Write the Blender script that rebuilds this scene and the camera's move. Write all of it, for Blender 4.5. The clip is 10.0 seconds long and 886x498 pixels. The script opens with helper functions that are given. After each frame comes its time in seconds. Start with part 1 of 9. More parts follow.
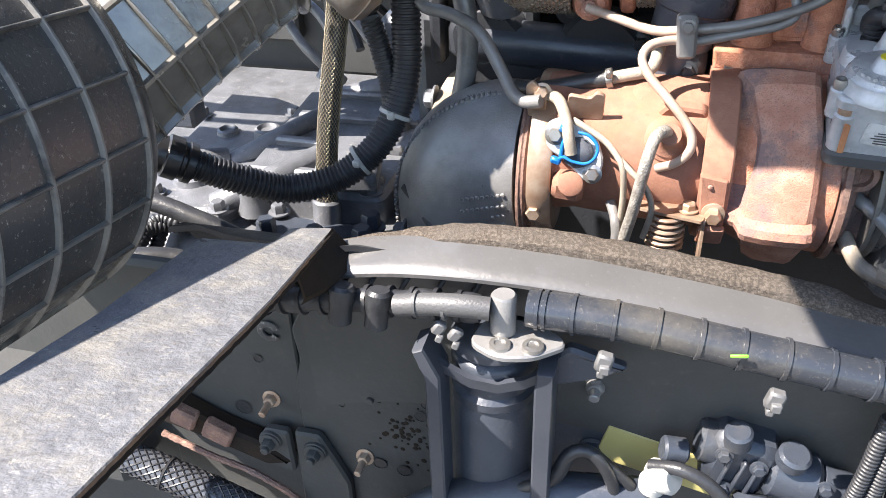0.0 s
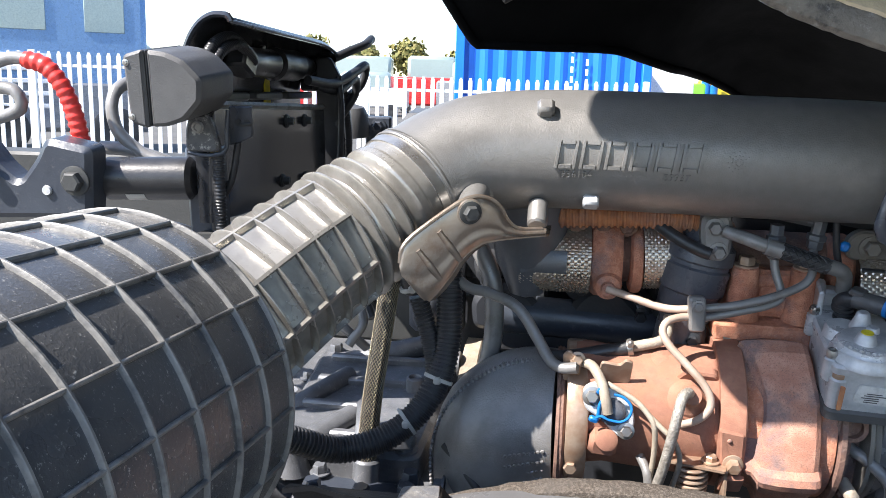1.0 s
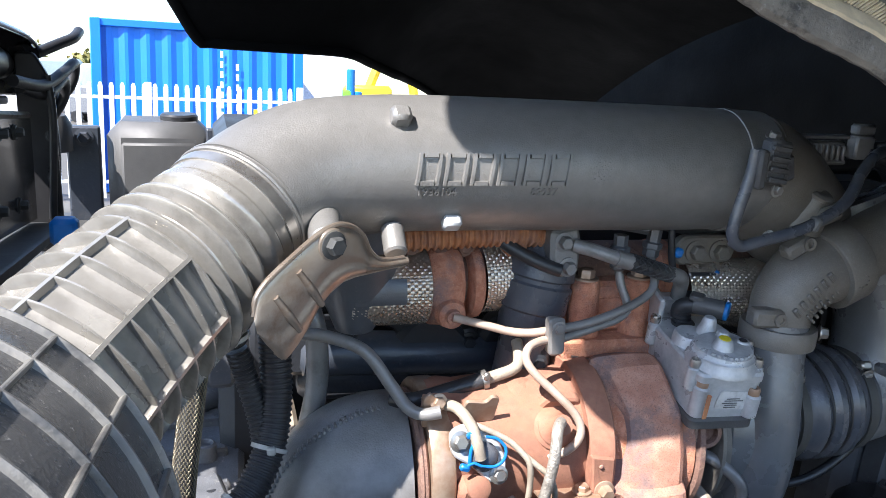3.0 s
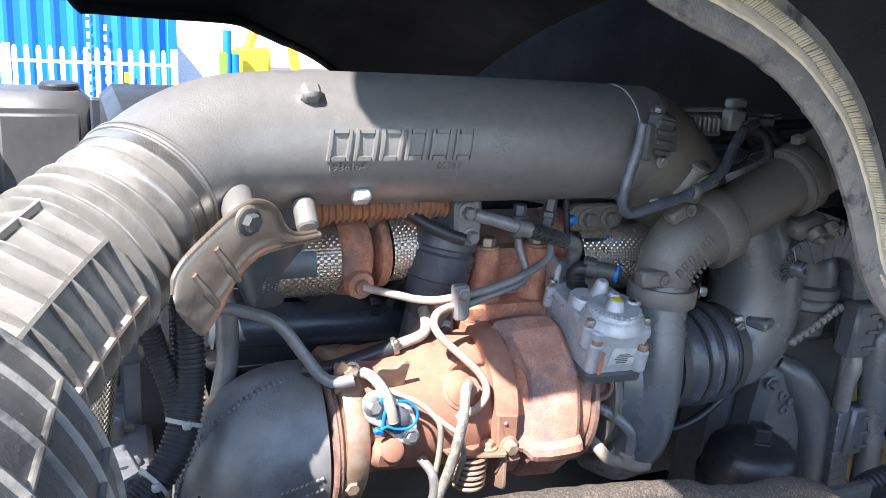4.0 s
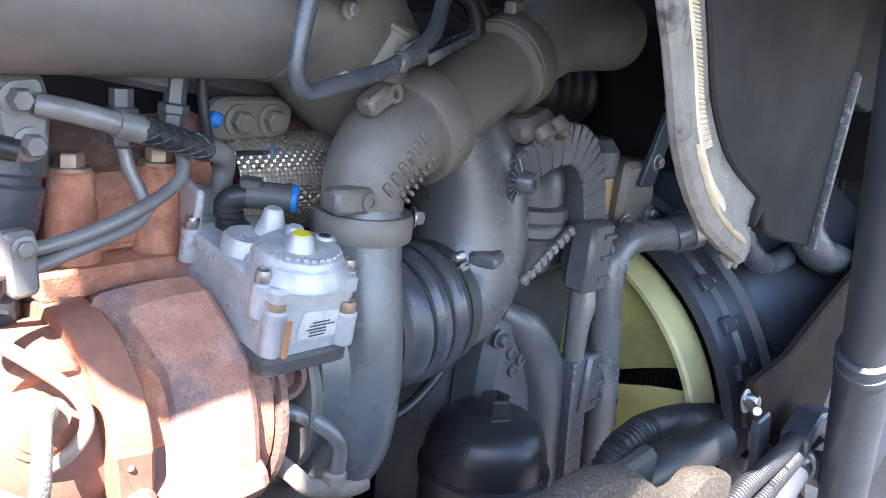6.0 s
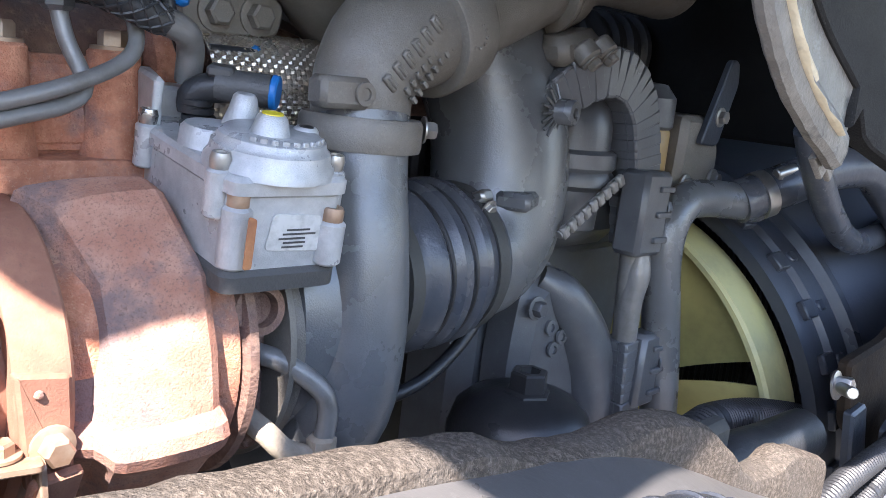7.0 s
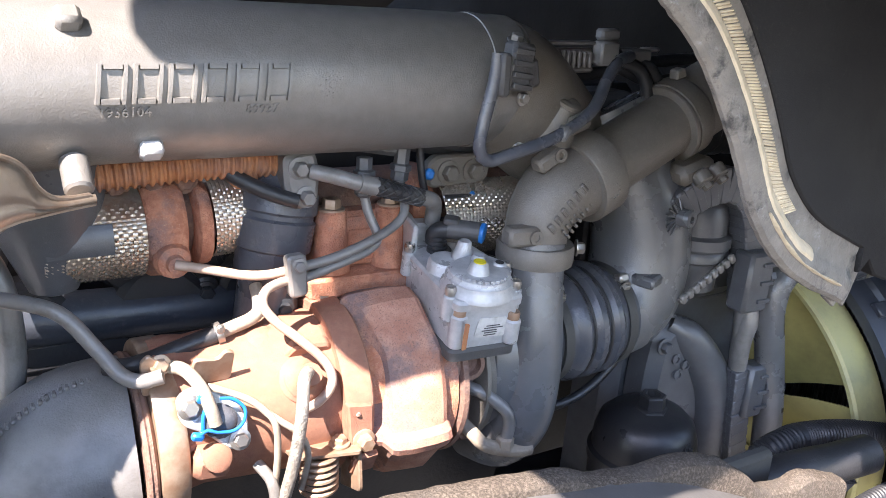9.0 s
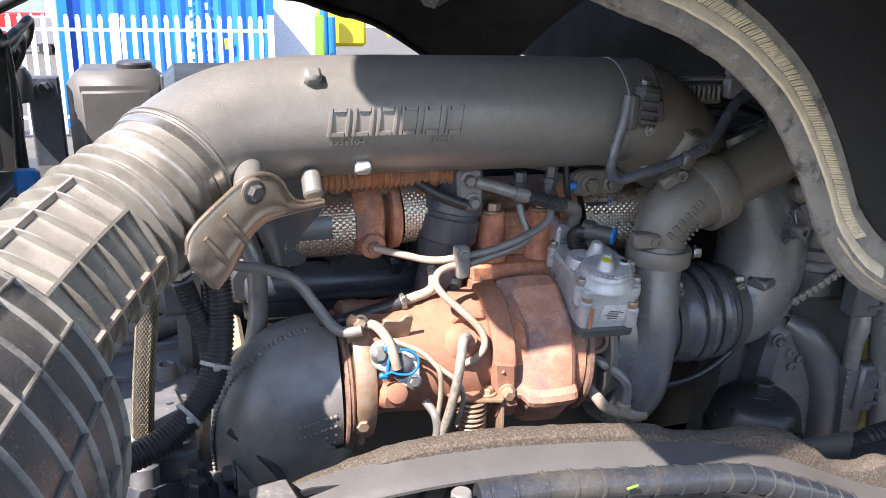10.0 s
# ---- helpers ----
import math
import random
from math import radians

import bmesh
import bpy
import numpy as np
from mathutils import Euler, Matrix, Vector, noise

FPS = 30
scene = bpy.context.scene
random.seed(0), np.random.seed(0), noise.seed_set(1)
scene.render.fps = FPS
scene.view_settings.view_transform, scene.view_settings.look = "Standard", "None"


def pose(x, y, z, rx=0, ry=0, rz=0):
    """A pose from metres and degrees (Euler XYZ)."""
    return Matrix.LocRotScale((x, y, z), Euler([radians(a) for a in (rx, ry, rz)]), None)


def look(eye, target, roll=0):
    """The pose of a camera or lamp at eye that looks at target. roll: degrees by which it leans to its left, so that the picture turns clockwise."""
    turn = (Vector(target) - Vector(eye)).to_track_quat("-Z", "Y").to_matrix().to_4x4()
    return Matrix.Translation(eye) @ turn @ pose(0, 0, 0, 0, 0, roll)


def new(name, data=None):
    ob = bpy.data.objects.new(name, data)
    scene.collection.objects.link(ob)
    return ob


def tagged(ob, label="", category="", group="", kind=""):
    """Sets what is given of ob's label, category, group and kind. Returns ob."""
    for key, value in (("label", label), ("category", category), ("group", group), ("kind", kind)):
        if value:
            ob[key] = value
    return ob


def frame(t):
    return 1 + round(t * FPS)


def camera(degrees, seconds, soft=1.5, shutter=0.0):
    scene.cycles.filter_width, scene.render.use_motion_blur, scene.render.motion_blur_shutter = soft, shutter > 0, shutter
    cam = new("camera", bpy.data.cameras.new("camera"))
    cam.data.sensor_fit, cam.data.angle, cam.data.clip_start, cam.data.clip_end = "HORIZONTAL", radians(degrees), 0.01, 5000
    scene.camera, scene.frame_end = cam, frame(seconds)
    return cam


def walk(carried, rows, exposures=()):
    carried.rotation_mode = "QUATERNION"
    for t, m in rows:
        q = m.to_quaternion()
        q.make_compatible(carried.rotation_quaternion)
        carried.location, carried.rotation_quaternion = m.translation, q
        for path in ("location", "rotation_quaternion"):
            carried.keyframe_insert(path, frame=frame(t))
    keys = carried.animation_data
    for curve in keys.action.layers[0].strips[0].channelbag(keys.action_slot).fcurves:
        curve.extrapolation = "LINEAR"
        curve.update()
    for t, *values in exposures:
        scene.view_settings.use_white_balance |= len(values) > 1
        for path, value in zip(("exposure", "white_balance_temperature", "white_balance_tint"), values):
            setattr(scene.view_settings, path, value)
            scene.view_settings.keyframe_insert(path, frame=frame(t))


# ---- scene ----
cam = camera(56.0, 10.0, 0.8)
# the truck's own axes stand tilted to the yard's level ground
TRUCK = Matrix.Translation((0, 0, -0.38)) @ Matrix.Rotation(radians(5.763), 4, Vector((0.99944, -0.03345, 0.0)))

EXPOSURES = [(0, 2.00, 6700, 13), (0.5, 2.02, 6600, 12), (1, 1.56, 6500, 12), (2.5, 1.68, 6350, 12), (4, 2.07, 6250, 14), (4.5, 2.45, 6300, 15), (5, 2.90, 6250, 16), (5.5, 2.95, 6250, 16), (6, 2.95, 6300, 16), (7.5, 2.45, 6700, 18), (9, 2.55, 6950, 19), (9.5, 2.10, 6950, 18), (10, 1.86, 6900, 17)]
PATH = [
    (0, (0.0597, 0.0212, 1.9826), (-0.3995, 1.618, 0.8694), -2.35),
    (0.5, (-0.0034, -0.0372, 2.0215), (-0.4565, 1.7555, 1.2593), -0.78),
    (1, (-0.1076, -0.1205, 2.0519), (-0.364, 1.778, 1.4774), 0.74),
    (1.5, (-0.2283, -0.1554, 2.0517), (-0.1077, 1.7623, 1.4969), 2.65),
    (2, (-0.2947, -0.0727, 2.0573), (0.0186, 1.8204, 1.4933), 3.04),
    (2.5, (-0.3032, 0.0407, 2.0339), (0.0926, 1.924, 1.4895), 2.95),
    (2.7, (-0.3073, 0.0685, 2.023), (0.1794, 1.9355, 1.4962), 3.22),
    (3.8, (-0.3617, 0.0286, 2.0421), (0.3338, 1.8081, 1.4505), 4.05),
    (4, (-0.3593, 0.0428, 2.0417), (0.4574, 1.7685, 1.4462), 4.6),
    (4.5, (-0.3323, 0.1201, 2.0229), (0.8156, 1.6573, 1.458), 5.76),
    (5, (-0.2622, 0.2228, 2.0135), (0.9739, 1.6858, 1.4374), 5.67),
    (5.5, (-0.1893, 0.319, 1.9298), (1.2562, 1.5873, 1.3803), 6.71),
    (6, (-0.1474, 0.3565, 1.8618), (1.3395, 1.5805, 1.3222), 6.33),
    (6.2, (-0.133, 0.3732, 1.8236), (1.3437, 1.6268, 1.3258), 6.11),
    (7.3, (-0.0197, 0.3973, 1.7175), (1.3872, 1.7546, 1.2954), 5.41),
    (7.5, (-0.0322, 0.3908, 1.7322), (1.3741, 1.7478, 1.3071), 5.41),
    (8, (-0.0877, 0.3478, 1.7972), (1.297, 1.6968, 1.2846), 5.5),
    (8.5, (-0.1531, 0.2784, 1.868), (1.1306, 1.7106, 1.3196), 4.79),
    (9, (-0.2179, 0.1336, 1.9784), (0.7772, 1.7524, 1.3544), 3.4),
    (9.5, (-0.2581, -0.0349, 2.0481), (0.4064, 1.7348, 1.3948), 1.83),
    (10, (-0.2791, -0.0908, 2.0869), (0.3107, 1.6871, 1.3858), 2.27),
]
walk(cam, [(t, TRUCK @ look(eye, target, roll)) for t, eye, target, roll in PATH], EXPOSURES)

# ---- light ----
SUN_WAY = (TRUCK.to_3x3() @ Vector((0.70, 0.40, -1.0))).normalized()
sun_data = bpy.data.lights.new("sun", "SUN")
sun_data.energy, sun_data.angle, sun_data.color = 5.0, radians(0.55), (1.0, 0.95, 0.88)
sun = new("sun", sun_data)
sun.matrix_world = look((-6, -6, 12), Vector((-6, -6, 12)) + SUN_WAY)
world = bpy.data.worlds.new("sky")
scene.world = world
world.use_nodes = True
wn = world.node_tree
sky = wn.nodes.new("ShaderNodeTexSky")
sky.sky_type, sky.sun_disc = "NISHITA", False
sky.sun_elevation = math.asin(-SUN_WAY.z)
sky.sun_rotation = math.atan2(-SUN_WAY.x, -SUN_WAY.y)
sky.air_density, sky.dust_density, sky.ozone_density = 1.0, 0.5, 1.5
wn.links.new(sky.outputs[0], wn.nodes["Background"].inputs[0])
wn.nodes["Background"].inputs[1].default_value = 0.13
scene.view_settings.exposure = 1.8


# ---- materials ----
def material(name, base, rough=0.5, metal=0.0, second=None, scale=30.0, amount=0.5, bump=0.0, bump_scale=200.0,
             grime=None, grime_scale=6.0, grime_cut=(0.5, 0.7), coat=0.0, dust=None, dust_scale=90, dust_cut=(0.52, 0.75), spec=0.5, rough_var=0.12, each=0.0):
    """A surface with fine grain of two colours, larger stains, and relief."""
    m = bpy.data.materials.new(name)
    m.use_nodes = True
    t = m.node_tree
    b = t.nodes["Principled BSDF"]
    b.inputs["Metallic"].default_value = metal
    b.inputs["Coat Weight"].default_value = coat
    b.inputs["Specular IOR Level"].default_value = spec
    co = t.nodes.new("ShaderNodeTexCoord").outputs["Object"]

    def cloud(s, detail=5.0, roughness=0.6):
        n = t.nodes.new("ShaderNodeTexNoise")
        n.inputs["Scale"].default_value, n.inputs["Detail"].default_value, n.inputs["Roughness"].default_value = s, detail, roughness
        t.links.new(co, n.inputs["Vector"])
        return n.outputs["Fac"]

    def ramp(fac, a, c, lo, hi):
        r = t.nodes.new("ShaderNodeMapRange")
        r.inputs["From Min"].default_value, r.inputs["From Max"].default_value = lo, hi
        r.inputs["To Min"].default_value, r.inputs["To Max"].default_value = a, c
        t.links.new(fac, r.inputs["Value"])
        return r.outputs["Result"]

    def mix(fac, a, c):
        n = t.nodes.new("ShaderNodeMix")
        n.data_type = "RGBA"
        t.links.new(fac, n.inputs["Factor"])
        for s, v in ((n.inputs[6], a), (n.inputs[7], c)):
            if isinstance(v, tuple):
                s.default_value = (*v, 1)
            else:
                t.links.new(v, s)
        return n.outputs[2]

    second = second or tuple(c * 0.7 for c in base)
    fine = cloud(scale)
    col = mix(ramp(fine, 0, amount * 2, 0.35, 0.7), base, second)
    if grime:
        col = mix(ramp(cloud(grime_scale, 6, 0.7), 0, 0.9, *grime_cut), col, grime)
    if dust:
        col = mix(ramp(cloud(dust_scale, 8, 0.75), 0, 0.75, *dust_cut), col, dust)
    if each:
        hsv = t.nodes.new("ShaderNodeHueSaturation")
        info = t.nodes.new("ShaderNodeObjectInfo")
        t.links.new(ramp(info.outputs["Random"], 1 - each, 1 + each, 0, 1), hsv.inputs["Value"])
        t.links.new(col, hsv.inputs["Color"])
        col = hsv.outputs["Color"]
    t.links.new(col, b.inputs["Base Color"])
    t.links.new(ramp(cloud(scale * 0.4), max(0.05, rough - rough_var), min(1, rough + rough_var), 0.3, 0.7), b.inputs["Roughness"])
    if bump:
        n = t.nodes.new("ShaderNodeBump")
        n.inputs["Strength"].default_value, n.inputs["Distance"].default_value = bump, 0.002
        t.links.new(cloud(bump_scale, 4), n.inputs["Height"])
        t.links.new(n.outputs[0], b.inputs["Normal"])
    return m


MAT = dict(
    yellow_pale=material("pale_olive_fan_ring", (0.50, 0.46, 0.20), 0.5, 0.0, (0.40, 0.38, 0.21), 10, 0.4, 0.1, 100, (0.30, 0.28, 0.16), 9, (0.5, 0.75)),
    rust_scroll=material("pale_pink_heated_iron", (0.50, 0.285, 0.205), 0.85, 0.0, (0.37, 0.17, 0.115), 30, 0.7, 0.55, 560, (0.20, 0.145, 0.14), 12, (0.48, 0.60), dust=(0.15, 0.09, 0.075), dust_scale=520, dust_cut=(0.52, 0.63)),
    chipped=material("chipped_grey_paint", (0.062, 0.063, 0.068), 0.5, 0.1, (0.07, 0.072, 0.076), 60, 0.6, 0.4, 300, (0.045, 0.046, 0.05), 40, (0.5, 0.6), dust=(0.34, 0.33, 0.31), dust_scale=130, dust_cut=(0.53, 0.62)),
    grey_clip=material("grey_nylon_clip", (0.13, 0.13, 0.13), 0.45),
    cast_dark=material("dark_blue_grey_engine_paint", (0.115, 0.121, 0.132), 0.34, 0.2, (0.09, 0.094, 0.102), 35, 0.5, 0.16, 700, (0.07, 0.073, 0.08), 9, (0.55, 0.75), dust=(0.2, 0.2, 0.2), dust_scale=160, dust_cut=(0.6, 0.73), rough_var=0.08),
    # darker copy of the cab coating; the deep shade under the cab is in its colour
    cab_shaded=material("shade_darkened_cab_black", (0.0035, 0.0036, 0.004), 0.8, 0.0, (0.006, 0.006, 0.0065), 9, 0.6, 0.4, 120, (0.010, 0.010, 0.010), 3, (0.5, 0.8), spec=0.12),
    brown=material("brown_stained_steel", (0.030, 0.021, 0.015), 0.75, 0.0, (0.020, 0.015, 0.012), 30, 0.6, 0.4, 200, (0.014, 0.014, 0.015), 8, (0.5, 0.7), spec=0.12),
    fan_shroud=material("blue_black_plastic", (0.034, 0.039, 0.051), 0.36, 0.0, (0.046, 0.051, 0.062), 14, 0.5, 0.15, 140, (0.06, 0.062, 0.066), 8, (0.55, 0.8)),
    orange_rust=material("bright_orange_rust", (0.50, 0.22, 0.095), 0.85, 0.0, (0.34, 0.14, 0.07), 60, 0.6, 0.6, 300, (0.26, 0.15, 0.12), 16, (0.5, 0.68)),
    rust_pale=material("pale_heated_iron", (0.31, 0.150, 0.098), 0.82, 0.0, (0.26, 0.120, 0.080), 80, 0.7, 0.28, 620, (0.31, 0.15, 0.09), 8, (0.52, 0.7), dust=(0.19, 0.105, 0.075), dust_scale=220, dust_cut=(0.57, 0.67)),
    pipe=material("grey_cast_paint", (0.225, 0.219, 0.21), 0.36, 0.4, (0.195, 0.19, 0.181), 60, 0.5, 0.26, 520, (0.17, 0.163, 0.153), 5, (0.5, 0.8), rough_var=0.08),
    cast=material("blue_grey_engine_paint", (0.155, 0.162, 0.173), 0.28, 0.25, (0.13, 0.135, 0.142), 35, 0.5, 0.16, 700, (0.15, 0.155, 0.16), 9, (0.56, 0.75), dust=(0.30, 0.30, 0.295), dust_scale=420, dust_cut=(0.6, 0.76), rough_var=0.08),
    cast_warm=material("warm_grey_cast_iron", (0.185, 0.170, 0.150), 0.45, 0.15, (0.155, 0.141, 0.123), 45, 0.5, 0.30, 800, (0.155, 0.125, 0.095), 9, (0.52, 0.75), dust=(0.25, 0.23, 0.20), dust_scale=380),
    dark=material("dark_engine_paint", (0.026, 0.029, 0.036), 0.5, 0.1, (0.022, 0.024, 0.028), 18, 0.5, 0.4, 150, (0.07, 0.066, 0.06), 7, (0.55, 0.8)),
    dusty=material("dusty_gearbox_casting", (0.18, 0.186, 0.2), 0.40, 0.35, (0.13, 0.135, 0.146), 30, 0.6, 0.35, 420, (0.10, 0.102, 0.108), 10, (0.52, 0.70), dust=(0.40, 0.385, 0.355), dust_scale=90, dust_cut=(0.57, 0.72)),
    cream_cast=material("tan_stained_casting", (0.42, 0.36, 0.285), 0.6, 0.05, (0.30, 0.245, 0.185), 28, 0.7, 0.4, 380, (0.20, 0.16, 0.125), 12, (0.5, 0.68)),
    rust=material("heat_rusted_iron", (0.60, 0.275, 0.17), 0.88, 0.0, (0.45, 0.18, 0.105), 90, 0.8, 0.9, 520, (0.25, 0.165, 0.15), 16, (0.47, 0.64), dust=(0.62, 0.38, 0.25), dust_scale=460, dust_cut=(0.56, 0.68)),
    rust_dark=material("dark_rusted_iron", (0.24, 0.14, 0.105), 0.8, 0.1, (0.17, 0.10, 0.08), 60, 0.7, 0.8, 300, (0.12, 0.10, 0.10), 10, (0.5, 0.7), dust=(0.42, 0.28, 0.2)),
    band=material("tarnished_steel_band", (0.44, 0.34, 0.26), 0.42, 0.45, (0.34, 0.22, 0.15), 40, 0.7, 0.2, 200, (0.25, 0.18, 0.14), 18, (0.52, 0.68)),
    shield=material("smoked_heat_shield", (0.27, 0.267, 0.262), 0.36, 0.25, (0.19, 0.187, 0.185), 30, 0.5, 0.35, 420, (0.20, 0.145, 0.105), 6, (0.58, 0.75)),
    alu=material("cast_aluminium", (0.56, 0.57, 0.58), 0.34, 0.3, (0.40, 0.415, 0.43), 60, 0.5, 0.28, 900, (0.32, 0.33, 0.34), 14, (0.52, 0.75), dust=(0.60, 0.60, 0.60), dust_scale=160, dust_cut=(0.6, 0.72)),
    steel=material("zinc_steel", (0.45, 0.44, 0.42), 0.35, 0.85, (0.33, 0.31, 0.29), 40, 0.5, 0.1, 300),
    bracket=material("stamped_alloy_sheet", (0.42, 0.365, 0.31), 0.34, 0.75, (0.33, 0.265, 0.21), 16, 0.6, 0.2, 120, (0.27, 0.19, 0.14), 22, (0.54, 0.7)),
    tube=material("grey_painted_tube", (0.235, 0.23, 0.225), 0.38, 0.25, (0.185, 0.18, 0.175), 40, 0.5, 0.2, 300, (0.15, 0.14, 0.13), 20, (0.55, 0.7)),
    tube_tan=material("tan_heated_tube", (0.48, 0.37, 0.30), 0.5, 0.2, (0.36, 0.27, 0.21), 40, 0.6, 0.15, 300),
    beige=material("beige_sleeve", (0.36, 0.31, 0.245), 0.6, 0.0, (0.26, 0.22, 0.175), 60, 0.6, 0.4, 500),
    label_grey=material("worn_label_paper", (0.42, 0.42, 0.41), 0.5, 0.0, (0.56, 0.56, 0.55), 120, 0.8),
    foil=material("silver_foil_sleeve", (0.42, 0.39, 0.35), 0.45, 0.4, (0.26, 0.24, 0.21), 90, 0.7, 1.0, 350),
    rubber=material("black_rubber", (0.02, 0.021, 0.024), 0.42, 0.0, (0.03, 0.031, 0.034), 40, 0.5, 0.3, 220, (0.05, 0.05, 0.05), 12, (0.55, 0.75)),
    rubber_blue=material("blue_black_rubber", (0.055, 0.062, 0.078), 0.30, 0.0, (0.08, 0.085, 0.098), 30, 0.5, 0.3, 160, (0.12, 0.12, 0.125), 16, (0.56, 0.72), dust=(0.24, 0.24, 0.24), dust_scale=120, dust_cut=(0.61, 0.72)),
    filter=material("dusty_black_plastic", (0.050, 0.051, 0.053), 0.27, 0.0, (0.058, 0.058, 0.058), 14, 0.5, 0.3, 260, (0.085, 0.081, 0.074), 4, (0.50, 0.8), dust=(0.42, 0.40, 0.36), dust_scale=260, dust_cut=(0.585, 0.68), spec=0.95),
    rib=material("scuffed_plastic_rib", (0.13, 0.126, 0.118), 0.36, 0.0, (0.20, 0.19, 0.17), 45, 0.6, 0.3, 260, (0.034, 0.034, 0.035), 14, (0.48, 0.64)),
    bellows=material("glossy_grey_plastic", (0.34, 0.325, 0.295), 0.22, 0.5, (0.25, 0.237, 0.215), 25, 0.5, 0.2, 90, (0.17, 0.16, 0.145), 14, (0.50, 0.72), rough_var=0.1),
    foam=material("brown_grey_foam", (0.145, 0.122, 0.10), 1.0, 0.0, (0.070, 0.058, 0.048), 330, 0.9, 1.0, 620, (0.10, 0.09, 0.08), 14, (0.5, 0.75), dust=(0.27, 0.23, 0.19), dust_scale=760, dust_cut=(0.55, 0.7), spec=0.1),
    rail=material("dark_painted_rail", (0.105, 0.102, 0.10), 0.36, 0.15, (0.085, 0.083, 0.082), 18, 0.4, 0.2, 120, (0.12, 0.12, 0.125), 10, (0.55, 0.75), dust=(0.16, 0.155, 0.148), dust_scale=260, dust_cut=(0.57, 0.76)),
    bar=material("worn_grey_step_plate", (0.23, 0.232, 0.242), 0.38, 0.4, (0.18, 0.18, 0.188), 70, 0.7, 0.8, 160, (0.30, 0.285, 0.26), 26, (0.47, 0.64), dust=(0.52, 0.49, 0.43), dust_scale=150, dust_cut=(0.57, 0.70)),
    chassis=material("chassis_paint", (0.048, 0.050, 0.050), 0.55, 0.0, (0.060, 0.061, 0.060), 12, 0.5, 0.3, 120, (0.065, 0.06, 0.05), 9, (0.6, 0.8), dust=(0.085, 0.08, 0.072), dust_cut=(0.56, 0.75), spec=0.3),
    blue_grey=material("blue_grey_paint", (0.045, 0.053, 0.068), 0.36, 0.1, (0.036, 0.042, 0.055), 20, 0.5, 0.25, 150, (0.07, 0.07, 0.072), 14, (0.55, 0.72), dust=(0.11, 0.11, 0.115), dust_cut=(0.57, 0.75)),
    cab=material("black_underbody_coating", (0.0088, 0.0088, 0.0094), 0.7, 0.0, (0.012, 0.012, 0.013), 14, 0.6, 0.5, 800, (0.019, 0.019, 0.019), 4, (0.5, 0.8), dust=(0.075, 0.072, 0.068), dust_scale=520, dust_cut=(0.565, 0.68), spec=0.3),
    lip=material("tan_seam_sealer", (0.70, 0.59, 0.41), 0.5, 0.0, (0.56, 0.47, 0.33), 60, 0.7, 0.5, 250, (0.24, 0.22, 0.2), 18, (0.58, 0.7)),
    lip_grey=material("grey_primer_flange", (0.24, 0.22, 0.19), 0.42, 0.1, (0.165, 0.152, 0.135), 40, 0.6, 0.6, 250, (0.035, 0.035, 0.036), 25, (0.53, 0.64), dust=(0.33, 0.33, 0.32), dust_scale=70, dust_cut=(0.58, 0.68)),
    yellow=material("pale_yellow_fan_plastic", (0.44, 0.40, 0.16), 0.45, 0.0, (0.34, 0.31, 0.12), 6, 0.5, 0.1, 100, (0.22, 0.20, 0.085), 5, (0.5, 0.75)),
    blue=material("bright_blue_plastic", (0.008, 0.17, 0.52), 0.4),
    yellow_mark=material("yellow_paint_mark", (0.75, 0.62, 0.03), 0.5),
    gold=material("tan_filter_cup", (0.42, 0.29, 0.13), 0.4),
    white_tie=material("white_nylon_tie", (0.46, 0.455, 0.43), 0.4),
    gloss=material("glossy_black_plastic", (0.022, 0.023, 0.027), 0.16, 0.0, (0.03, 0.031, 0.035), 18, 0.5, 0.08, 120, (0.045, 0.045, 0.047), 9, (0.55, 0.75), spec=0.9, rough_var=0.08),
    plastic=material("black_plastic", (0.018, 0.018, 0.02), 0.35, 0.0, (0.03, 0.03, 0.032), 30, 0.5, 0.15, 300),
    conduit=material("dusty_ringed_conduit", (0.026, 0.030, 0.038), 0.19, 0.0, (0.03, 0.034, 0.042), 20, 0.5, 0.15, 300, (0.085, 0.078, 0.068), 7, (0.47, 0.66), dust=(0.13, 0.122, 0.108), dust_scale=300, dust_cut=(0.57, 0.72)),
    cone=material("blue_grey_shroud_plastic", (0.040, 0.046, 0.060), 0.42, 0.0, (0.055, 0.061, 0.076), 8, 0.5, 0.12, 200, (0.085, 0.088, 0.096), 5, (0.5, 0.78)),
    plastic_grey=material("weathered_grey_plastic", (0.06, 0.06, 0.062), 0.5, 0.0, (0.08, 0.08, 0.08), 20, 0.5, 0.3, 400),
    red=material("red_spiral_wrap", (0.75, 0.05, 0.04), 0.4),
    asphalt=material("pale_yard_asphalt", (0.085, 0.083, 0.078), 0.9, 0.0, (0.06, 0.059, 0.055), 3, 0.6, 0.5, 60, (0.11, 0.105, 0.098), 0.3, (0.45, 0.7)),
    fence=material("white_fence_paint", (0.75, 0.76, 0.77), 0.5, 0.0, (0.65, 0.66, 0.67), 4, 0.4),
    container=material("blue_container_paint", (0.006, 0.17, 0.68), 0.45, 0.0, (0.008, 0.15, 0.6), 2, 0.4, 0.1, 10),
    white=material("white_vehicle_paint", (0.8, 0.8, 0.8), 0.35),
    lorry_blue=material("pale_blue_lorry_paint", (0.16, 0.29, 0.50), 0.3, 0.1),
    glass=material("tinted_vehicle_glass", (0.30, 0.38, 0.38), 0.08, 0.0, spec=0.8),
    green=material("lime_green_paint", (0.20, 0.62, 0.05), 0.5),
    machine=material("yellow_machine_paint", (0.75, 0.55, 0.03), 0.5),
